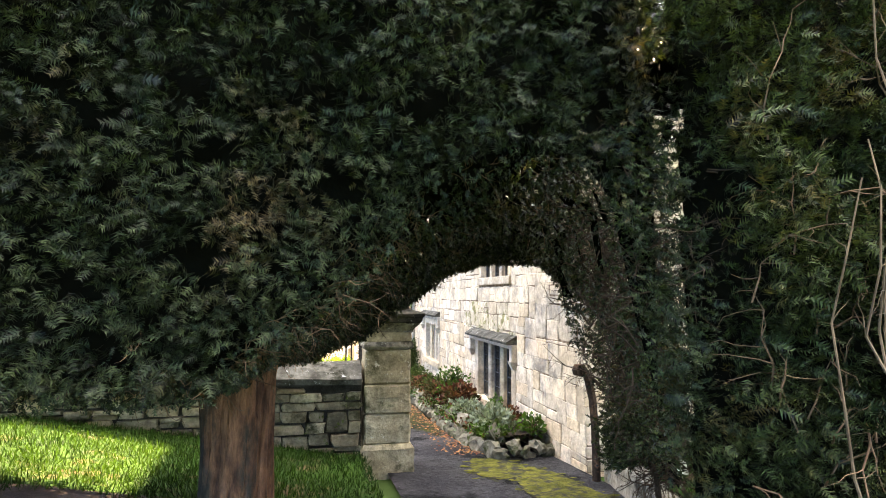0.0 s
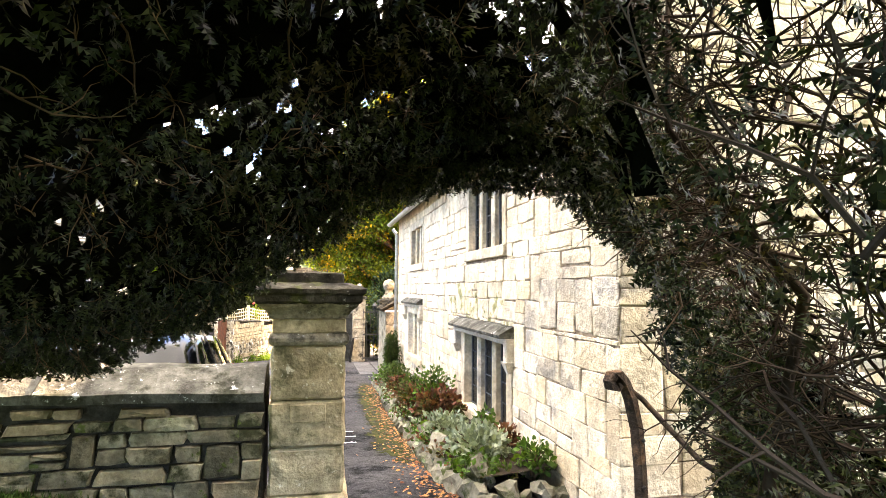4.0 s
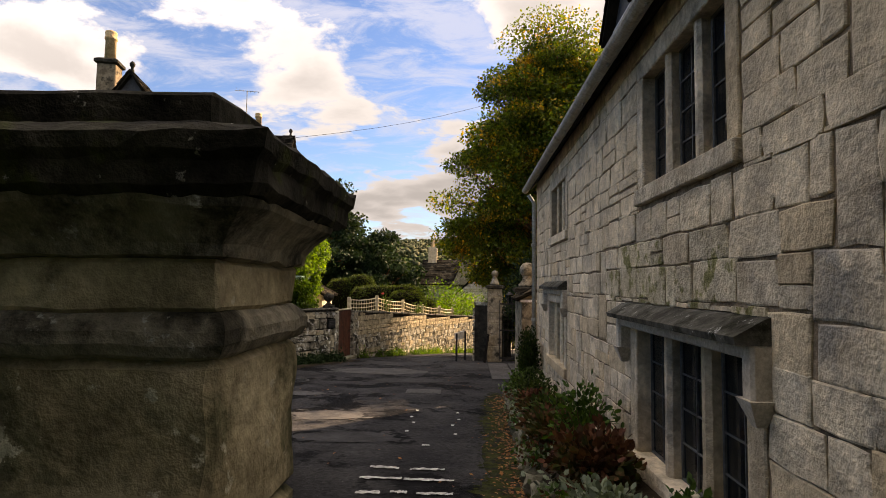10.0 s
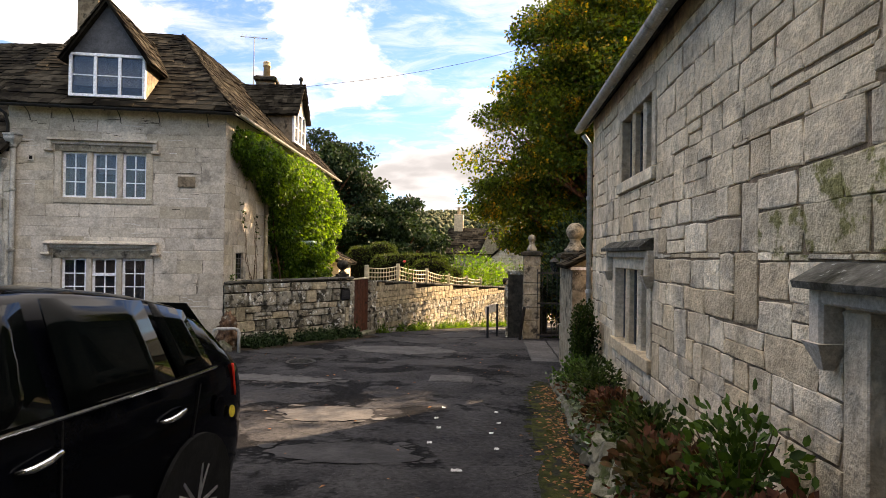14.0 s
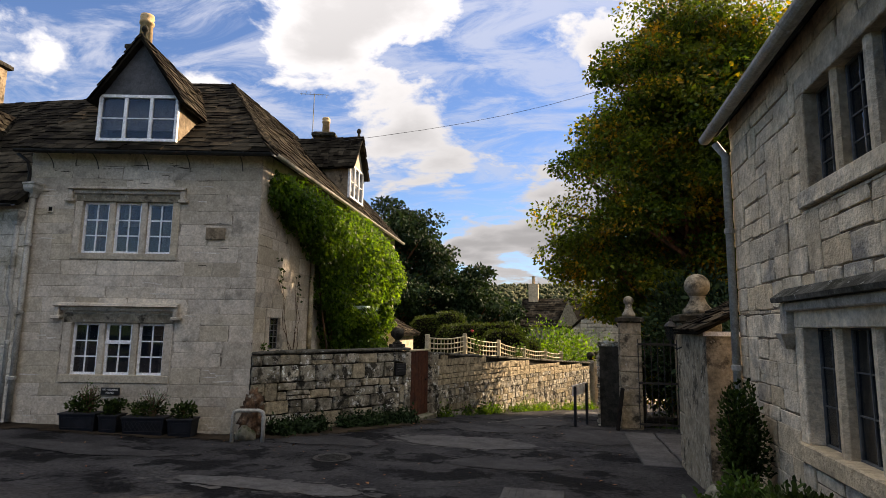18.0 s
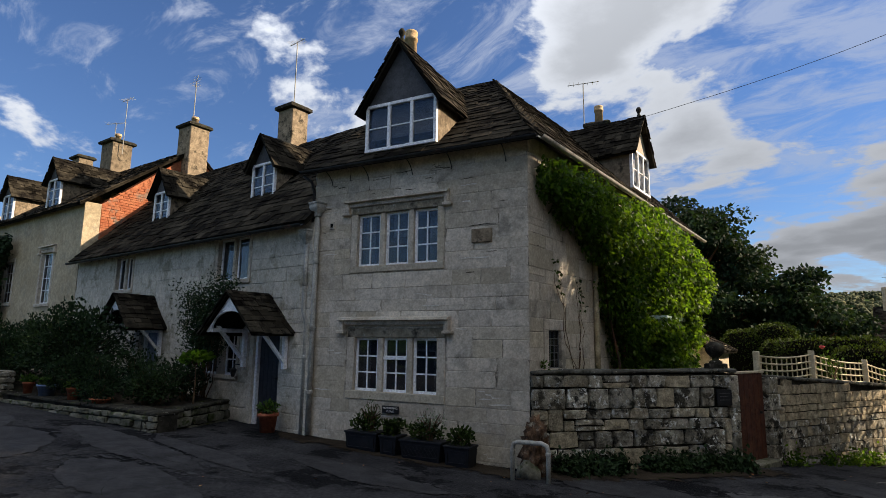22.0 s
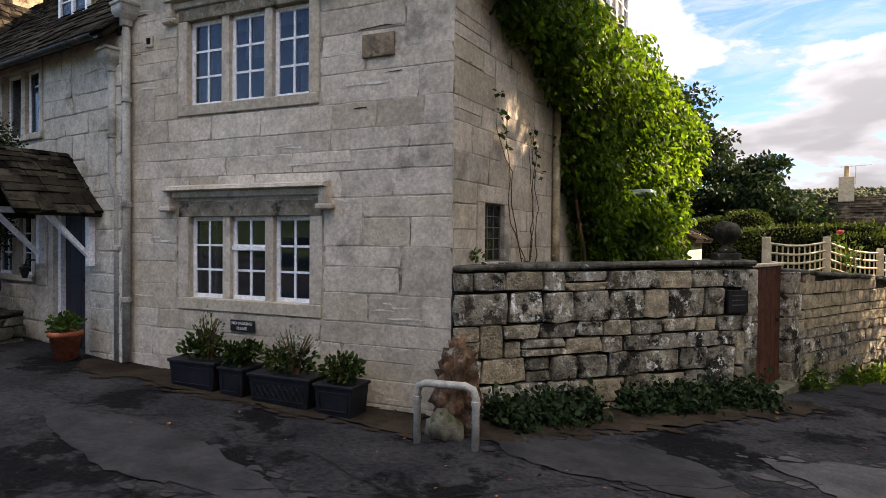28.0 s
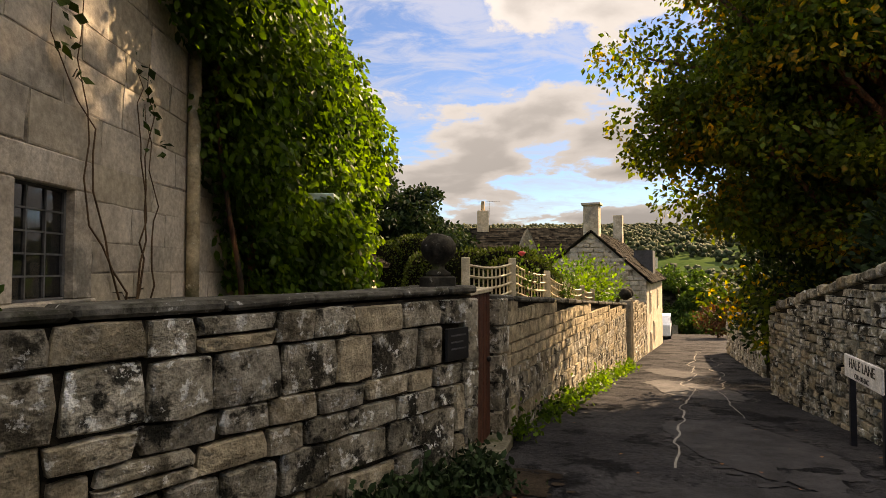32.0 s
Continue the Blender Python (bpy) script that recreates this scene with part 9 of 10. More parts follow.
# ---- cottage row: porches, doors, front gardens ----
def porch(x, label, door_label, wide=0.62, seed=1, base=-0.68):
    p = thing("porch", R_F @ Matrix.Translation((x, 0, base)), label, "porch")
    za = 2.42
    for sx in (-1, 1):
        part("bracket_post", cuboid(sx * wide - 0.04, sx * wide + 0.04, -0.09, -0.01, 1.05, 1.85, 0.006), M_WHITE, p)
        bm = prism([(-0.08, 1.15), (-0.02, 1.15), (-0.62, 1.82), (-0.70, 1.82)], -0.035, 0.035)
        for v in bm.verts:
            v.co = Vector((sx * wide + v.co.y, v.co.x, v.co.z))
        part("brace", bm, M_WHITE, p)
        part("plate_beam", cuboid(sx * (wide - 0.04) - 0.035, sx * (wide - 0.04) + 0.035, -0.80, 0.0, 1.70, 1.775, 0.006), M_WHITE, p)
    arch = [(-wide - 0.16, 1.72), (-wide - 0.02, 1.70)] + [(wide * 0.92 * math.cos(g), 1.72 + 0.36 * math.sin(g)) for g in np.linspace(math.pi, 0, 11)] + [(wide + 0.02, 1.70), (wide + 0.16, 1.72), (0, za - 0.02)]
    part("bargeboard", prism(arch, -0.82, -0.78), M_WHITE, p, "white arched bargeboard")
    o = wide + 0.20
    zl = za - (za - 1.80) * o / (wide + 0.05)
    roof(p, [(-o, 0.0, zl), (-o, -0.9, zl), (0, -0.9, za), (0, 0.0, za)], seed=seed, row=0.13, width=0.18, thick=0.03)
    roof(p, [(o, -0.9, zl), (o, 0.0, zl), (0, 0.0, za), (0, -0.9, za)], seed=seed + 1, row=0.13, width=0.18, thick=0.03)
    return p


M_DARKDOOR = mat("dark_blue_door", (0.02, 0.022, 0.028), (0.035, 0.036, 0.042), 5, 0.5, 0.1, 60)
M_BLUEDOOR = mat("pale_blue_door", (0.26, 0.32, 0.42), (0.32, 0.38, 0.48), 5, 0.6, 0.1, 60)
porch(-1.12, "white arched timber porch with a mossy slate roof", "", 0.62, 51)
porch(-5.55, "smaller white gabled porch further along the row", "", 0.55, 55, base=-0.55)
for nm, x0, x1, z0, z1, mt, lb in (("door_2", -1.52, -0.72, -0.72, 1.15, M_DARKDOOR, "dark painted plank door under the porch"), ("door_3", -5.95, -5.15, -0.55, 1.1, M_BLUEDOOR, "pale blue boarded cottage door")):
    d = tagged(new(nm), lb, "door", kind="structure")
    d.matrix_basis = R_F @ Matrix.Translation((x0, 0.12, z0))
    w, h = x1 - x0, z1 - z0
    part("door_frame", cuboid(-0.0, 0.07, -0.06, 0.05, 0, h), M_WHITE, d)
    part("door_frame", cuboid(w - 0.07, w, -0.06, 0.05, 0, h), M_WHITE, d)
    part("door_frame", cuboid(0.07, w - 0.07, -0.06, 0.05, h - 0.07, h), M_WHITE, d)
    for k in range(5):
        iw = w - 0.14
        part("plank", cuboid(0.07 + iw * k / 5 + 0.003, 0.07 + iw * (k + 1) / 5 - 0.003, 0, 0.04, 0.02, h - 0.07, 0.004), mt, d)
    part("knob", lathe([(0.012, 0), (0.014, 0.03), (0.028, 0.04), (0.028, 0.055), (0.01, 0.065)], 10), M_IRON, d, m=Matrix.Translation((w - 0.16, 0.0, h * 0.48)) @ Matrix.Rotation(radians(90), 4, "X"))
    part("step", cuboid(-0.1, w + 0.1, -0.5, 0.02, -0.14, 0.0, 0.015), M_DRESSED, d)
bs = thing("wall_lamp", R_F @ Matrix.Translation((-1.86, -0.06, 0.30)), "black iron bracket lamp by the porch", "lamp")
part("bracket", tube(bmesh.new(), [(0, 0.06, 0.1), (0, -0.1, 0.12), (0.0, -0.12, 0.02)], 0.012, 6), M_IRON, bs)
part("lantern", lathe([(0.03, -0.12), (0.07, 0.02), (0.02, 0.06)], 8), M_IRON, bs, m=Matrix.Translation((0, -0.12, 0)))

# bush over the cottage window and garden planting
gz0 = ground_z(-12, 16)
LOW = [(-24.5, 12.9), (-9.3, 15.75)]
wall_lo, LEN_LO = low_wall("wall_front_garden", LOW[0], LOW[1], -0.08, -0.35, gz0, gz0 - 0.1, 0.35, "low dark dry-stone front garden wall", lower=0.6)

wall_rt, LEN_RT = low_wall("wall_front_garden_return", (-9.35, 15.76), (-10.25, 17.5), -0.35, -0.3, gz0 - 0.1, gz0 - 0.1, 0.3, "low dark stone return wall by the porch", lower=0.6)


def soil_z(x, y):
    return -0.32 + 0.02 * (-9 - x)


sheet("front_garden_soil", list(np.arange(-26, -9.2, 0.5)), list(np.arange(13.0, 18.2, 0.5)), soil_z, lambda x, y: y > 12.9 + (x + 24.5) * 0.1875 + 0.2 and y < 17.6 and x < -9.55 - (y - 15.75) * 0.5, M_EARTH, "dark planted garden soil", "garden")


def gb(x, y, r3, mt, n, s, label, seed, name="garden_bush", **k):
    shrub(name, (x, y, soil_z(x, y)), r3, mt, n, s, label, seed, **k)


gb(-14.1, 15.9, (1.7, 1.0, 0.95), M_CEDAR, 12000, 0.07, "large dark evergreen bush in the front garden", 101)
gb(-16.6, 15.3, (1.5, 0.9, 0.75), M_CEDAR, 7000, 0.07, "large dark evergreen bush in the front garden", 102)
gb(-19.5, 14.7, (1.6, 0.8, 0.65), M_BOX, 4000, 0.08, "bright green rounded hedge bush", 103)
gb(-22.5, 14.3, (1.5, 0.8, 0.6), M_BOX, 3000, 0.08, "green hedge bush at the garden's end", 104)
cr = thing("climbing_rose", R_F @ Matrix.Translation((-3.0, -0.14, -0.4)), "dark half-bare climbing rose over the cottage window", "climber")
r_c = random.Random(15)
P, A = [], []
for k in range(26):
    x, y, z = r_c.uniform(-0.35, 0.25), -0.02, 0.0
    pts, dx = [], r_c.uniform(-0.05, 0.12)
    for q in range(10):
        pts.append(Vector((x, y, z)))
        x += dx + r_c.uniform(-0.09, 0.09)
        y = -0.03 - 0.02 * q - r_c.uniform(0, 0.09)
        z += r_c.uniform(0.16, 0.28)
        if q > 3:
            for _ in range(60):
                P.append((x + r_c.gauss(0, 0.13), y + r_c.gauss(0, 0.08), z + r_c.gauss(0, 0.13)))
                A.append((r_c.gauss(0, 1), r_c.gauss(-0.3, 1), r_c.gauss(-0.2, 1)))
    part("stem", tube(bmesh.new(), pts, [0.012 - 0.001 * q for q in range(10)], 5), M_TWIG, cr)
scatter("leaves", OVAL_V, OVAL_F, np.array(P), np.array(A), rng.uniform(0.03, 0.06, len(P)), M_CEDAR, cr)
gb(-12.3, 15.6, (0.7, 0.5, 0.5), M_CEDAR, 1800, 0.06, "leafy green border plant by the wall", 106)
gb(-10.6, 16.3, (0.6, 0.45, 0.4), M_CEDAR, 1500, 0.06, "leafy green border plant by the wall", 107)
gb(-11.3, 15.5, (0.6, 0.3, 0.22), M_CEDAR, 900, 0.05, "low dark border plant", 108)
gb(-15.2, 15.0, (0.6, 0.35, 0.30), M_CEDAR, 900, 0.05, "low dark border plant", 109)
gb(-17.8, 14.5, (0.6, 0.35, 0.35), M_CEDAR, 900, 0.05, "low dark border plant", 110)
iv = thing("house_climber", N_F @ Matrix.Translation((-5.9, -0.05, -0.6)), "dark green climber on the taller house front", "climber")
g = np.random.default_rng(9)
P, A = [], []
for cx, cz, r in ((0.0, 1.2, 0.7), (0.3, 2.2, 0.8), (0.2, 3.2, 0.8), (0.3, 4.2, 0.75), (-0.6, 3.9, 0.5), (1.0, 4.5, 0.45), (-0.3, 2.8, 0.5)):
    n = int(1300 * r * r)
    q = g.normal(size=(n, 3))
    q /= np.linalg.norm(q, axis=1, keepdims=True)
    p = q * (r * g.random(n) ** 0.4)[:, None] * np.array((1, 0.3, 1)) + np.array((cx, -0.22, cz))
    P.append(p[p[:, 1] < 0])
    A.append(g.normal(size=(len(P[-1]), 3)) * 0.5 + np.array((0, -0.5, -0.8)))
P = np.concatenate(P)
scatter("leaves", OVAL_V, OVAL_F, P, np.concatenate(A), g.uniform(0.10, 0.2, len(P)), M_CEDAR, iv)
for k in range(3):
    part("stem", tube(bmesh.new(), [(0.1 * k, -0.05, 0), (0.2 * k - 0.1, -0.06, 2.0), (0.3 * k - 0.2, -0.05, 4.2)], [0.04, 0.03, 0.01], 6), M_BARK, iv)
for k, (x, y, w, h) in enumerate(((-10.7, 16.1, 0.55, 0.30), (-11.7, 15.75, 0.6, 0.36), (-12.7, 15.5, 0.6, 0.42), (-10.9, 16.9, 0.6, 0.42), (-12.4, 16.6, 0.7, 0.5), (-15.6, 15.0, 0.6, 0.4), (-17.2, 15.2, 0.8, 0.5))):
    gb(x, y, (w, w * 0.7, h), M_CEDAR, 1900, 0.055, "dark leafy border plant behind the low wall", 150 + k)
ft = shrub("standard_shrub", (-10.1, 16.7, soil_z(-10, 16.5) + 0.75), (0.34, 0.28, 0.10), M_WISTERIA, 320, 0.10, "small fresh green shrub on a bare stem", 111)
part("trunk", tube(bmesh.new(), [(0.02, 0, -0.8), (0, 0.02, -0.3), (0, 0, 0.1)], [0.018, 0.014, 0.01], 6), M_TWIG, ft)


def flower_pot(pos, r, h, material, label, plant=None, seed=0):
    t = thing("flower_pot", pose(*pos), label, "flower pot")
    part("pot", lathe([(r * 0.72, 0), (r * 0.95, h * 0.82), (r * 1.08, h * 0.83), (r * 1.08, h), (r * 0.92, h), (r * 0.88, h * 0.85)], 20), material, t, smooth=True)
    part("soil", lathe([(r * 0.9, h * 0.8), (r * 0.9, h * 0.9)], 16), M_EARTH, t)
    if plant:
        shrub("pot_plant", (pos[0], pos[1], pos[2] + h * 0.9), plant, M_WEED, 260, 0.06, "green plant growing in a pot", seed)


M_BLUEPOT = mat("blue_glaze", (0.12, 0.17, 0.28), (0.18, 0.24, 0.36), 6, 0.35, 0.05, 40)
flower_pot((-8.78, 17.42, ground_z(-8.8, 17.4)), 0.17, 0.33, M_POT, "red clay pot by the porch step", (0.2, 0.18, 0.12), 120)
wt_z = lambda x: -0.08 + (-0.35 + 0.08) * (x + 24.5) / 15.2 + 0.05
for k, (x, mt, lb, r) in enumerate(((-13.0, M_BLUEPOT, "pale blue glazed bowl on the garden wall", 0.17), (-12.1, M_POT, "red clay pot on the garden wall", 0.11), (-13.7, M_POT, "small red clay pot on the garden wall", 0.10), (-11.2, M_POT, "wide shallow clay dish on the garden wall", 0.18))):
    y = 12.9 + (x + 24.5) * 0.1875 + 0.17
    flower_pot((x, y, wt_z(x)), r, 0.22 if k != 3 else 0.09, mt, lb, (0.14, 0.14, 0.08) if k != 3 else None, 125 + k)
pm = thing("garden_wall_pillar", pose(-14.5, 14.75, gz0 - 0.2), "stub pillar of stacked rubble beside the garden gate", "pillar")
for k in range(7):
    bm = bmesh.new()
    box(bm, -0.27, 0.27, -0.25, 0.25, 0.13 * k, 0.13 * k + 0.125, 0.03)
    for v in bm.verts:
        v.co += Vector((noise.noise(v.co * 4), noise.noise(v.co * 4 + Vector((3, 0, 0))), 0)) * 0.04
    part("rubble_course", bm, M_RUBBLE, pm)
gt = thing("garden_gate", pose(-15.9, 14.5, gz0 - 0.1), "low dark iron garden gate", "gate")
for k in range(8):
    part("bar", tube(bmesh.new(), [(0.14 * k, 0.02 * k, 0.0), (0.14 * k, 0.02 * k, 0.85)], 0.012, 5), M_IRON, gt)
for z in (0.1, 0.78):
    part("rail", tube(bmesh.new(), [(0, 0, z), (0.98, 0.14, z)], 0.014, 5), M_IRON, gt)
# curved wall and far gable across the end of the street
bm = prism([(-9, -2)] + [(x, 4.2 - 1.5 * math.cos((x + 9) / 9 * math.pi / 2 * 1.0) * (1 if x < -1 else 1)) for x in np.linspace(-9, 0, 12)] + [(0, -2)], 0, 0.4)
# darker rubble chosen here, its colour standing in for shade on the wall
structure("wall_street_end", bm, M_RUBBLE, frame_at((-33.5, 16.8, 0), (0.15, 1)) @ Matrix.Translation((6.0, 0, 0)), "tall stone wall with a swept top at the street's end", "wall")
fg = thing("far_gabled_house", pose(-42, 20, 0), "distant cream gabled house with one chimney", "house")
part("wall", prism([(-3, -1), (3, -1), (3, 3.6), (0, 6.0), (-3, 3.6)], 0, 6), M_RENDER, fg, m=Matrix.Rotation(radians(75), 4, "Z"))
part("chimney", cuboid(-0.35, 0.35, -0.3, 0.3, 5.4, 8.0, 0.02), M_RENDER, fg)

# ---- down the lane ----
GABLE = frame_at((4.4, 38.4, 0), (0.928, -0.37))          # gable end facing up the lane; x to the right
gh = thing("gabled_cottage", GABLE @ Matrix.Translation((0, 0, -3.0)), "stone cottage gable end with a tall chimney down the lane", "house")
gable_wall = part("gable_wall", prism([(-4.6, 0), (0, 0), (0, 3.3), (-2.0, 5.05), (-4.6, 3.0)], 0, 0.4), M_AMORTAR, gh, "pale rubble gable wall")
part("lane_wall", cuboid(-0.4, 0.0, 0.4, 9.0, -1.0, 3.3), M_EWALL, gh)
part("chimney", cuboid(-2.3, -1.72, 0.0, 0.6, 4.8, 6.15, 0.02), M_EWALL, gh)
part("chimney_cap", cuboid(-2.37, -1.65, -0.06, 0.66, 6.15, 6.24, 0.01), M_DRESSED, gh)
part("chimney", cuboid(-2.2, -1.75, 7.5, 8.0, 4.8, 6.4, 0.02), M_EWALL, gh)
roof(gh, [(0.2, -0.05, 3.15), (0.2, 9.1, 3.15), (-2.0, 9.1, 5.15), (-2.0, -0.05, 5.15)], seed=71, row=0.2, width=0.28)
roof(gh, [(-4.75, 9.1, 2.9), (-4.75, -0.05, 2.9), (-2.0, -0.05, 5.15), (-2.0, 9.1, 5.15)], seed=72, row=0.2, width=0.28)
for y, z in ((1.2, 1.9), (3.0, 0.6), (5.2, 1.9), (1.4, 0.3)):
    wdw = part("window", cuboid(-0.01, 0.03, y, y + 0.6, z, z + 0.9, 0.005), M_DRESSED, gh)
    part("pane", cuboid(0.03, 0.036, y + 0.08, y + 0.52, z + 0.08, z + 0.82), M_GLASS, wdw)
# solid near-black block, coloured as an unlit window
part("window", cuboid(-3.6, -3.1, -0.03, 0.02, 3.0, 3.7), M_DARK, gh)
dm = part("dormer_cheek", cuboid(-0.9, -0.1, 4.5, 6.0, 3.3, 4.5), M_LEAD, gh)
# lower range behind the garden
lr = thing("long_cottage", pose(-1.8, 50, -4), "long low cottage roof beyond the garden", "house")
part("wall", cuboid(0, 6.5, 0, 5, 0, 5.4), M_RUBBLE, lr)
roof(lr, [(-0.3, -0.2, 5.2), (6.8, -0.2, 5.2), (6.8, 2.6, 7.2), (-0.3, 2.6, 7.2)], seed=73, row=0.28, width=0.35)
part("gablet", prism([(2.2, 5.2), (3.8, 5.2), (3.0, 7.0)], -0.3, 1.5), M_RUBBLE, lr)
part("chimney", cuboid(0.15, 0.85, 2.2, 2.9, 6.8, 8.3, 0.02), M_EWALL, lr)
part("chimney_pot", lathe([(0.12, 8.3), (0.11, 8.9)], 12), M_CHIMPOT, lr, m=Matrix.Translation((0.5, 2.55, 0)))
aerial((-0.9, 52.5, 4.3), 0.6, 1.4, 10)
# garden gate end posts
for k, (x, y) in enumerate(((1.95, 32.2), (2.2, 32.9))):
    bf = thing("ball_post", pose(x, y, -2.0), "stone post with a small ball by the garden gate", "post", "garden gate posts")
    part("post", cuboid(-0.12, 0.12, -0.12, 0.12, 0, 1.85, 0.01), M_DRESSED, bf)
    bm = bmesh.new()
    bmesh.ops.create_uvsphere(bm, u_segments=14, v_segments=10, radius=0.16)
    part("ball", bm, M_MOSSCAP, bf, m=Matrix.Translation((0, 0, 2.0)), smooth=True)
d = tagged(new("door_4"), "brown garden gate in the far wall", "door", kind="structure")
d.matrix_basis = frame_at((1.98, 32.25, -1.95), (E_DIR.x, E_DIR.y)) @ Matrix.Translation((0.1, 0.15, 0))
for k in range(4):
    part("board", cuboid(0.11 * k, 0.11 * k + 0.105, 0, 0.03, 0, 1.55, 0.003), M_DOORWOOD, d)
# small cottages at the lane's end
ec = thing("end_cottage", pose(11.0, 61, -4.6), "low dark-roofed buildings at the foot of the lane", "house")
part("wall", cuboid(-2.0, 2.6, 0, 6, -1.0, 2.4), M_EWALL, ec)
roof(ec, [(-2.3, -0.3, 2.3), (2.9, -0.3, 2.3), (2.9, 3.0, 4.2), (-2.3, 3.0, 4.2)], seed=75, row=0.3, width=0.4)
part("door", cuboid(-1.2, -0.4, -0.04, 0.0, 0, 1.9), M_DARK, ec)
part("window", cuboid(0.6, 1.6, -0.04, 0.0, 0.8, 1.8), M_GLASS, ec)
part("chimney", cuboid(1.4, 2.0, 2.6, 3.3, 4.5, 6.2), M_EWALL, ec)
shrub("orange_shrub", (12.4, 51.0, -3.4), (1.3, 1.2, 1.1), M_REDLEAF, 2200, 0.16, "rust-coloured autumn shrub down the lane", 201)
shrub("lane_shrub", (12.6, 47.0, -3.6), (0.9, 1.2, 0.8), M_WEED, 1800, 0.14, "green shrub beside the lane", 202)
sc = thing("parked_white_car", pose(9.0, 51.5, ground_z(9.0, 51.5), 0, 0, -20), "small white car parked far down the lane", "car")
bm = prism([(-1.8, 0.3), (1.8, 0.3), (1.85, 0.8), (1.2, 0.9), (0.7, 1.4), (-1.2, 1.4), (-1.8, 0.9)], -0.75, 0.75)
for v in bm.verts:
    v.co = Vector((v.co.y, v.co.x, v.co.z))
part("body", bm, M_WHITE, sc)
part("windows", cuboid(-0.77, 0.77, -1.2, 0.85, 0.95, 1.3, 0.03), M_CARGLASS, sc)
for sx in (-1, 1):
    for wy in (-1.15, 1.15):
        part("wheel", lathe([(0.3, -0.1), (0.3, 0.1)], 16), M_RUBBER, sc, m=Matrix.Translation((sx * 0.68, wy, 0.3)) @ Matrix.Rotation(radians(90), 4, "Y"))

# leaf trees between the lane and the valley; woods on the hills
limb_tree("valley_tree", (14.0, 62.0, -6.5), 8.0, "leafy tree beyond the lane's end", M_WEED, (3.2, 3.2, 3.2), 4.2, 9000, 0.3, 31, 0.25, 16)
limb_tree("valley_tree", (5.0, 75.0, -8.0), 8.0, "leafy tree beyond the lane's end", M_CEDAR, (3.6, 3.2, 3.2), 4.2, 8000, 0.32, 32, 0.25, 16)
limb_tree("valley_tree", (-9.0, 70.0, -8.0), 10.0, "dark tree beyond the garden", M_CEDAR, (5, 4.2, 4.0), 5.2, 9000, 0.36, 33, 0.3, 18)
limb_tree("yard_tree", (7.6, 26.6, -1.3), 12.0, "dense broadleaf tree over the yard", M_LIME, (4.0, 4.0, 5.6), 6.6, 60000, 0.17, 34, 0.3, 80)
M_WOOD = mat("far_wood", (0.03, 0.045, 0.02), (0.09, 0.085, 0.03), 0.05, 0.9, 0, 1.0, (0.02, 0.03, 0.016), 0.4, 0.45, island=True)
g = np.random.default_rng(55)
n = 8000
ang = g.uniform(-1.5, 1.5, n)
dist = g.uniform(0, 1, n) ** 0.7 * 900 + 180
keepers = np.array([noise.noise(Vector((a * 7, d_ * 0.011, 2.0))) > -0.25 or d_ > 560 for a, d_ in zip(ang, dist)])
ang, dist = ang[keepers], dist[keepers]
px_, py_ = np.sin(ang) * dist, np.cos(ang) * dist
base_ = np.array([(x, y, ground_z(x, y)) for x, y in zip(px_, py_)])
P, S, A = [], [], []
for k in range(7):
    P.append(base_ + np.stack([g.normal(0, 2.2, len(base_)), g.normal(0, 2.2, len(base_)), g.uniform(0.5, 8, len(base_))], 1))
    S.append(g.uniform(3.0, 6.5, len(base_)))
    A.append(g.normal(size=(len(base_), 3)) + np.array((0, 0, 0.4)))
OCT_V = [(0.5, 0, 0), (-0.5, 0, 0), (0, 0.5, 0), (0, -0.5, 0), (0, 0, 0.55), (0, 0, -0.4)]
OCT_F = [(0, 2, 4), (2, 1, 4), (1, 3, 4), (3, 0, 4), (2, 0, 5), (1, 2, 5), (3, 1, 5), (0, 3, 5)]
tagged(scatter("hill_woods", OCT_V, OCT_F, np.concatenate(P), np.concatenate(A), np.concatenate(S), M_WOOD), "distant autumn woods on the valley side", "woods", kind="stuff")

# ---- wall stones, one by one ----
E_SOLID = [(6.17, 8.28, -0.18, 1.12), (6.4, 8.1, 1.83, 3.0), (1.46, 3.22, 0.0, 1.16), (1.78, 3.32, 1.84, 2.86)]
stones(near_wall, 0.0, 10.395, -1.0, 3.18, E_SOLID, 0.30, 0.195, 0.014, M_EWALL, 5, 0.5, 0.008, 300, tall=0.14, slip=0.008, jump=0.13, bottom=lambda x: ground_z(2.8, 16.05 - x) - 0.1)
stones(near_gable, -0.014, 2.6, -0.4, 4.6, [], 0.33, 0.23, 0.015, M_EWALL, 6, 0.5, 0.009, 300, tall=0.15, slip=0.009, jump=0.15, top=lambda x: 3.2 + x * 1.1)
H_SOLID = [(-3.31, -1.41, 2.04, 3.26), (-3.31, -1.37, -0.08, 1.13)]
stones(corner_front, -4.15, 0.0, -1.1, 4.08, H_SOLID, 0.58, 0.24, 0.007, M_ASHLAR, 7, 0.35, 0.004, 300, slip=0.002, tall=0.1, jump=0.06)
stones(corner_side, 0.0, 10.2, -1.1, 4.08, [(0.44, 1.22, 0.36, 1.27)], 0.48, 0.26, 0.008, M_ASHLAR, 8, 0.35, 0.006, 300, slip=0.003, tall=0.12, jump=0.1)
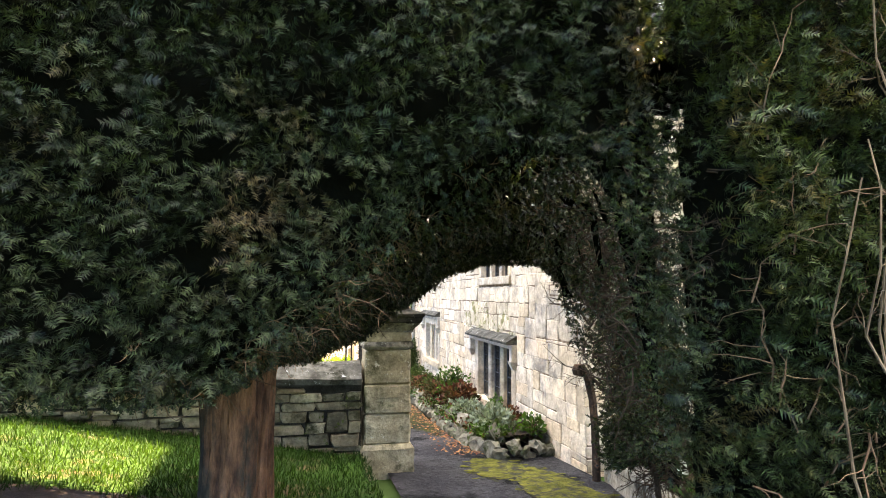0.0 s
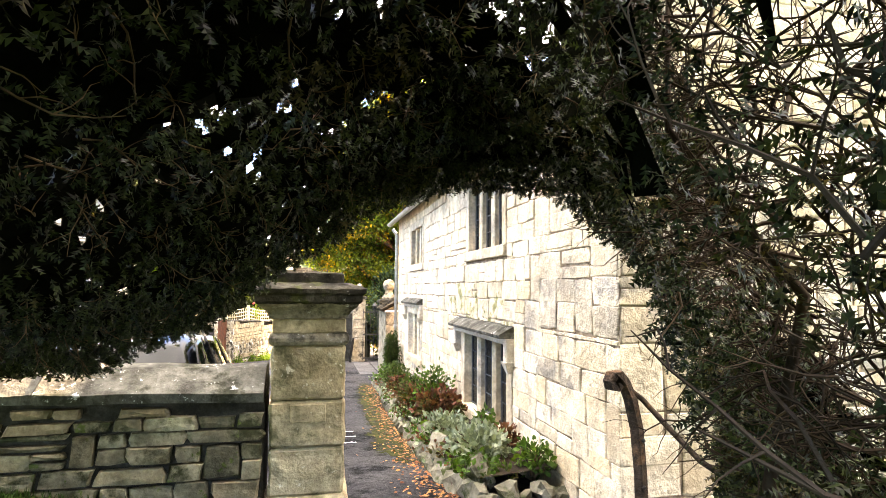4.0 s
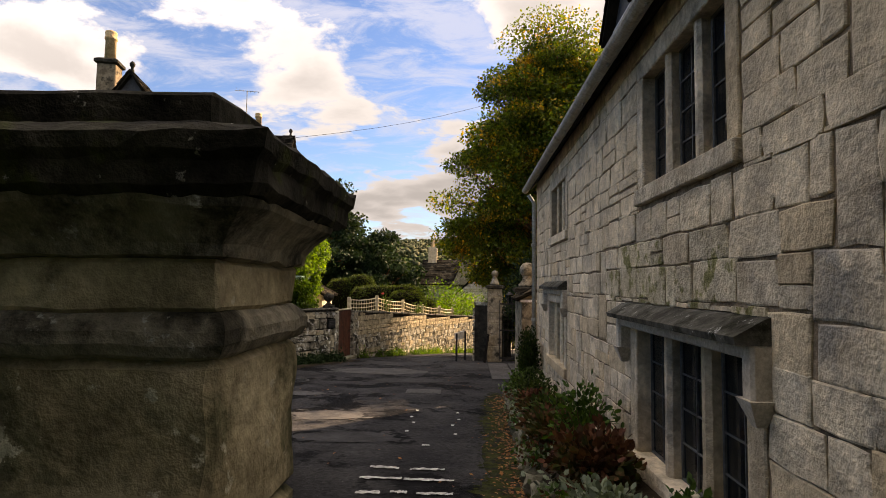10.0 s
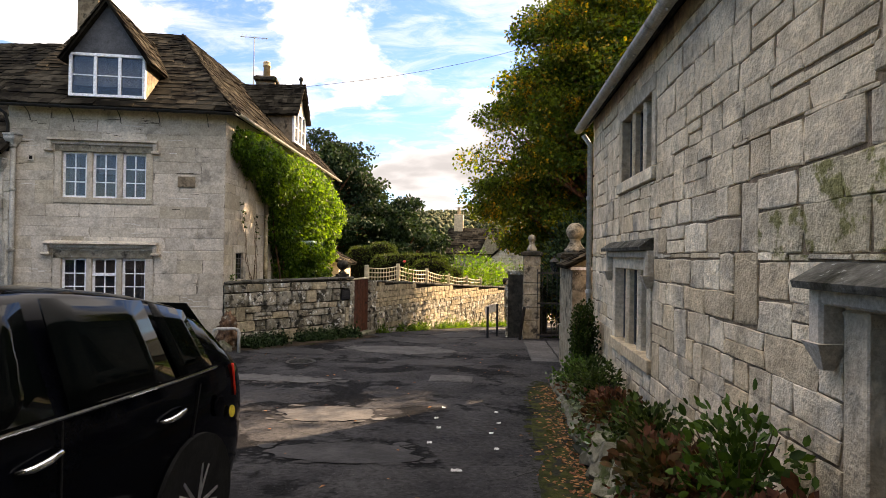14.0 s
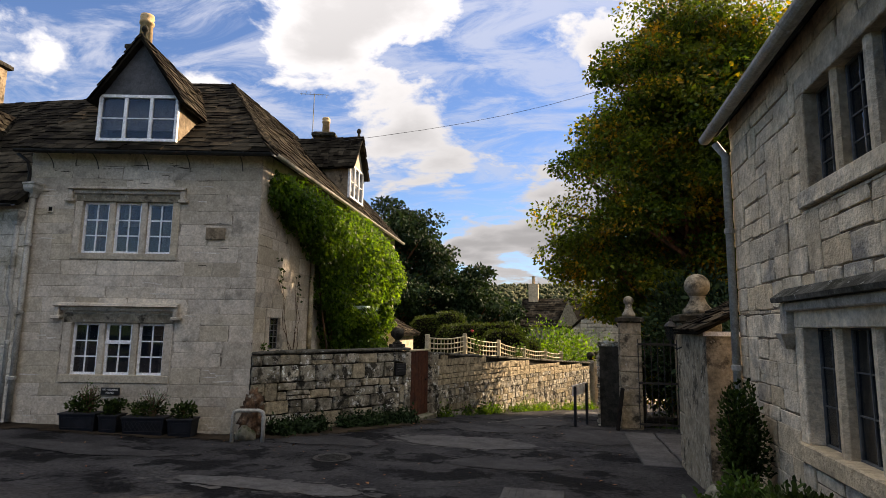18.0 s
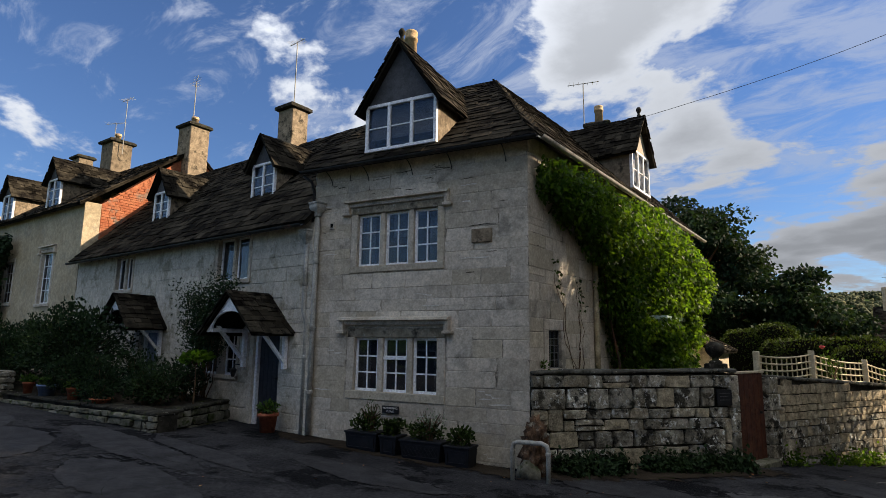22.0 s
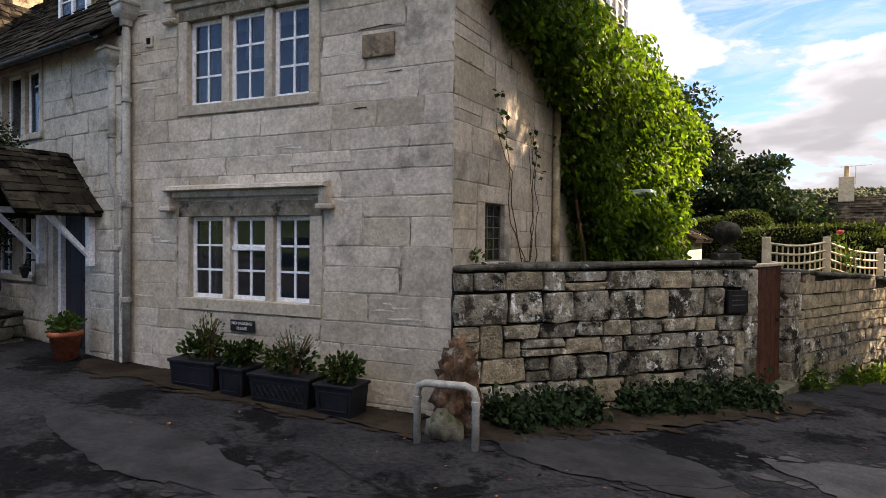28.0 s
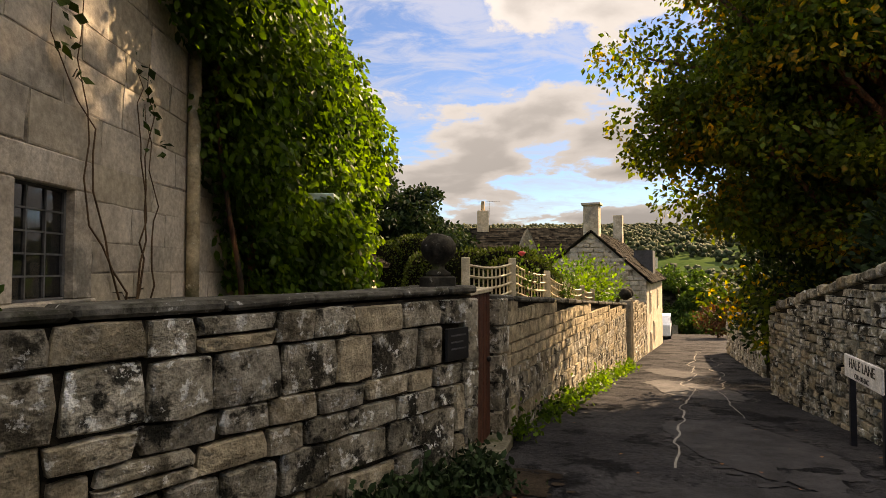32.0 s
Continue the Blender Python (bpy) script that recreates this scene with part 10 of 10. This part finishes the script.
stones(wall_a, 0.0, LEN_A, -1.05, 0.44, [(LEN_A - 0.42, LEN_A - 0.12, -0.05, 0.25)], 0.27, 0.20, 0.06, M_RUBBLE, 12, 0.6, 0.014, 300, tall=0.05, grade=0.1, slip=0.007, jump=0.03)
coping(wall_a, LEN_A, 0.44, 0.48, 0.35, 0.06, 0.055, 10, M_COPE)
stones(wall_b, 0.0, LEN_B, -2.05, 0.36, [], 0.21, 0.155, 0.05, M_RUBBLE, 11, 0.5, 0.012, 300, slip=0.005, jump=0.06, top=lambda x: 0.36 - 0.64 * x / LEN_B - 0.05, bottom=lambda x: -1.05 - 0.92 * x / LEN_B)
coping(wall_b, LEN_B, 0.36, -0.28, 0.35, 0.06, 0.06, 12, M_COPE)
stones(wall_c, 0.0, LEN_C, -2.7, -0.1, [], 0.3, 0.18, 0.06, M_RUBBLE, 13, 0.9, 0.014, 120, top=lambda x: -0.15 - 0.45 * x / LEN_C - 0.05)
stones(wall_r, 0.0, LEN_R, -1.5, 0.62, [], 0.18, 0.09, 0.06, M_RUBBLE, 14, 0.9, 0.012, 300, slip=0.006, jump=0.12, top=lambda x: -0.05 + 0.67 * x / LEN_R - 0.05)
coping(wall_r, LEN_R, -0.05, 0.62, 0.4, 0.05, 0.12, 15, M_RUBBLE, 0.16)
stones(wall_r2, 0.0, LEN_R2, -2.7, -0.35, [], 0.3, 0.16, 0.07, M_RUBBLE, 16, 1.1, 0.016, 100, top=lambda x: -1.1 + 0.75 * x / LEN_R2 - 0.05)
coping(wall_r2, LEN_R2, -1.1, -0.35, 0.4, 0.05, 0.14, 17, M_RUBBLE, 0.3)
stones(wall_ch, 0.0, LEN_CH, -0.4, 0.98, [], 0.23, 0.105, 0.05, M_CHURCH, 18, 0.75, 0.012, 300, slip=0.010, grade=0.9, jump=0.12, tall=0.1, top=lambda x: 0.95 - 0.20 * x / LEN_CH - 0.06)
coping(wall_ch, LEN_CH, 0.95, 0.75, 0.42, 0.06, 0.19, 19, M_COPE, 0.9, saddle=True)
stones(row_front, -10.0, 0.1, -0.9, 3.05, [(a - 0.12, b + 0.12, c - 0.12, d + 0.12) for a, b, c, d in ROW_HOLES], 0.4, 0.24, 0.014, M_COTTAGE, 20, 0.6, 0.008, 300, jump=0.15, slip=0.004)
stones(wall_lo, 0.0, LEN_LO, -0.9, -0.05, [], 0.28, 0.13, 0.06, M_BEDROCK, 21, 1.1, 0.016, 200, top=lambda x: -0.08 - 0.27 * x / LEN_LO)
coping(wall_lo, LEN_LO, -0.08, -0.35, 0.35, 0.05, 0.06, 22, M_MOSSCAP, 0.6)
stones(wall_rt, 0.0, LEN_RT, -0.9, -0.32, [], 0.28, 0.13, 0.05, M_BEDROCK, 25, 1.1, 0.016, 60)
coping(wall_rt, LEN_RT, -0.35, -0.3, 0.3, 0.05, 0.05, 26, M_MOSSCAP, 0.5)
stones(gable_wall, -4.6, 0.0, 1.2, 5.0, [], 0.34, 0.17, 0.05, M_DRESSED, 24, 0.8, 0.014, 150, jump=0.06, slip=0.006, top=lambda x: 3.3 - 0.875 * x - 0.1 if x > -2 else 3.0 + 0.788 * (x + 4.6) - 0.1)
stones(tall_gable, 0.45, 6.1, 2.6, 7.2, [], 0.23, 0.08, 0.012, M_BRICK, 23, 0.3, 0.01, 300, top=lambda x: 4.8 + (2.35 * (x - 0.45) / 2.8 if x < 3.25 else 2.45 * (6.1 - x) / 2.85), name="brick")

# algae below the upper window
for ob in near_wall.children:
    x, _, z = ob.matrix_basis.translation
    if ob.name.startswith("stone") and 5.6 < x < 8.4 and 0.95 < z < 1.95 and noise.noise(Vector((x * 1.7, z * 1.7, 4))) > -0.15:
        ob.material_slots[0].link = "OBJECT"
        ob.material_slots[0].material = M_EGREEN
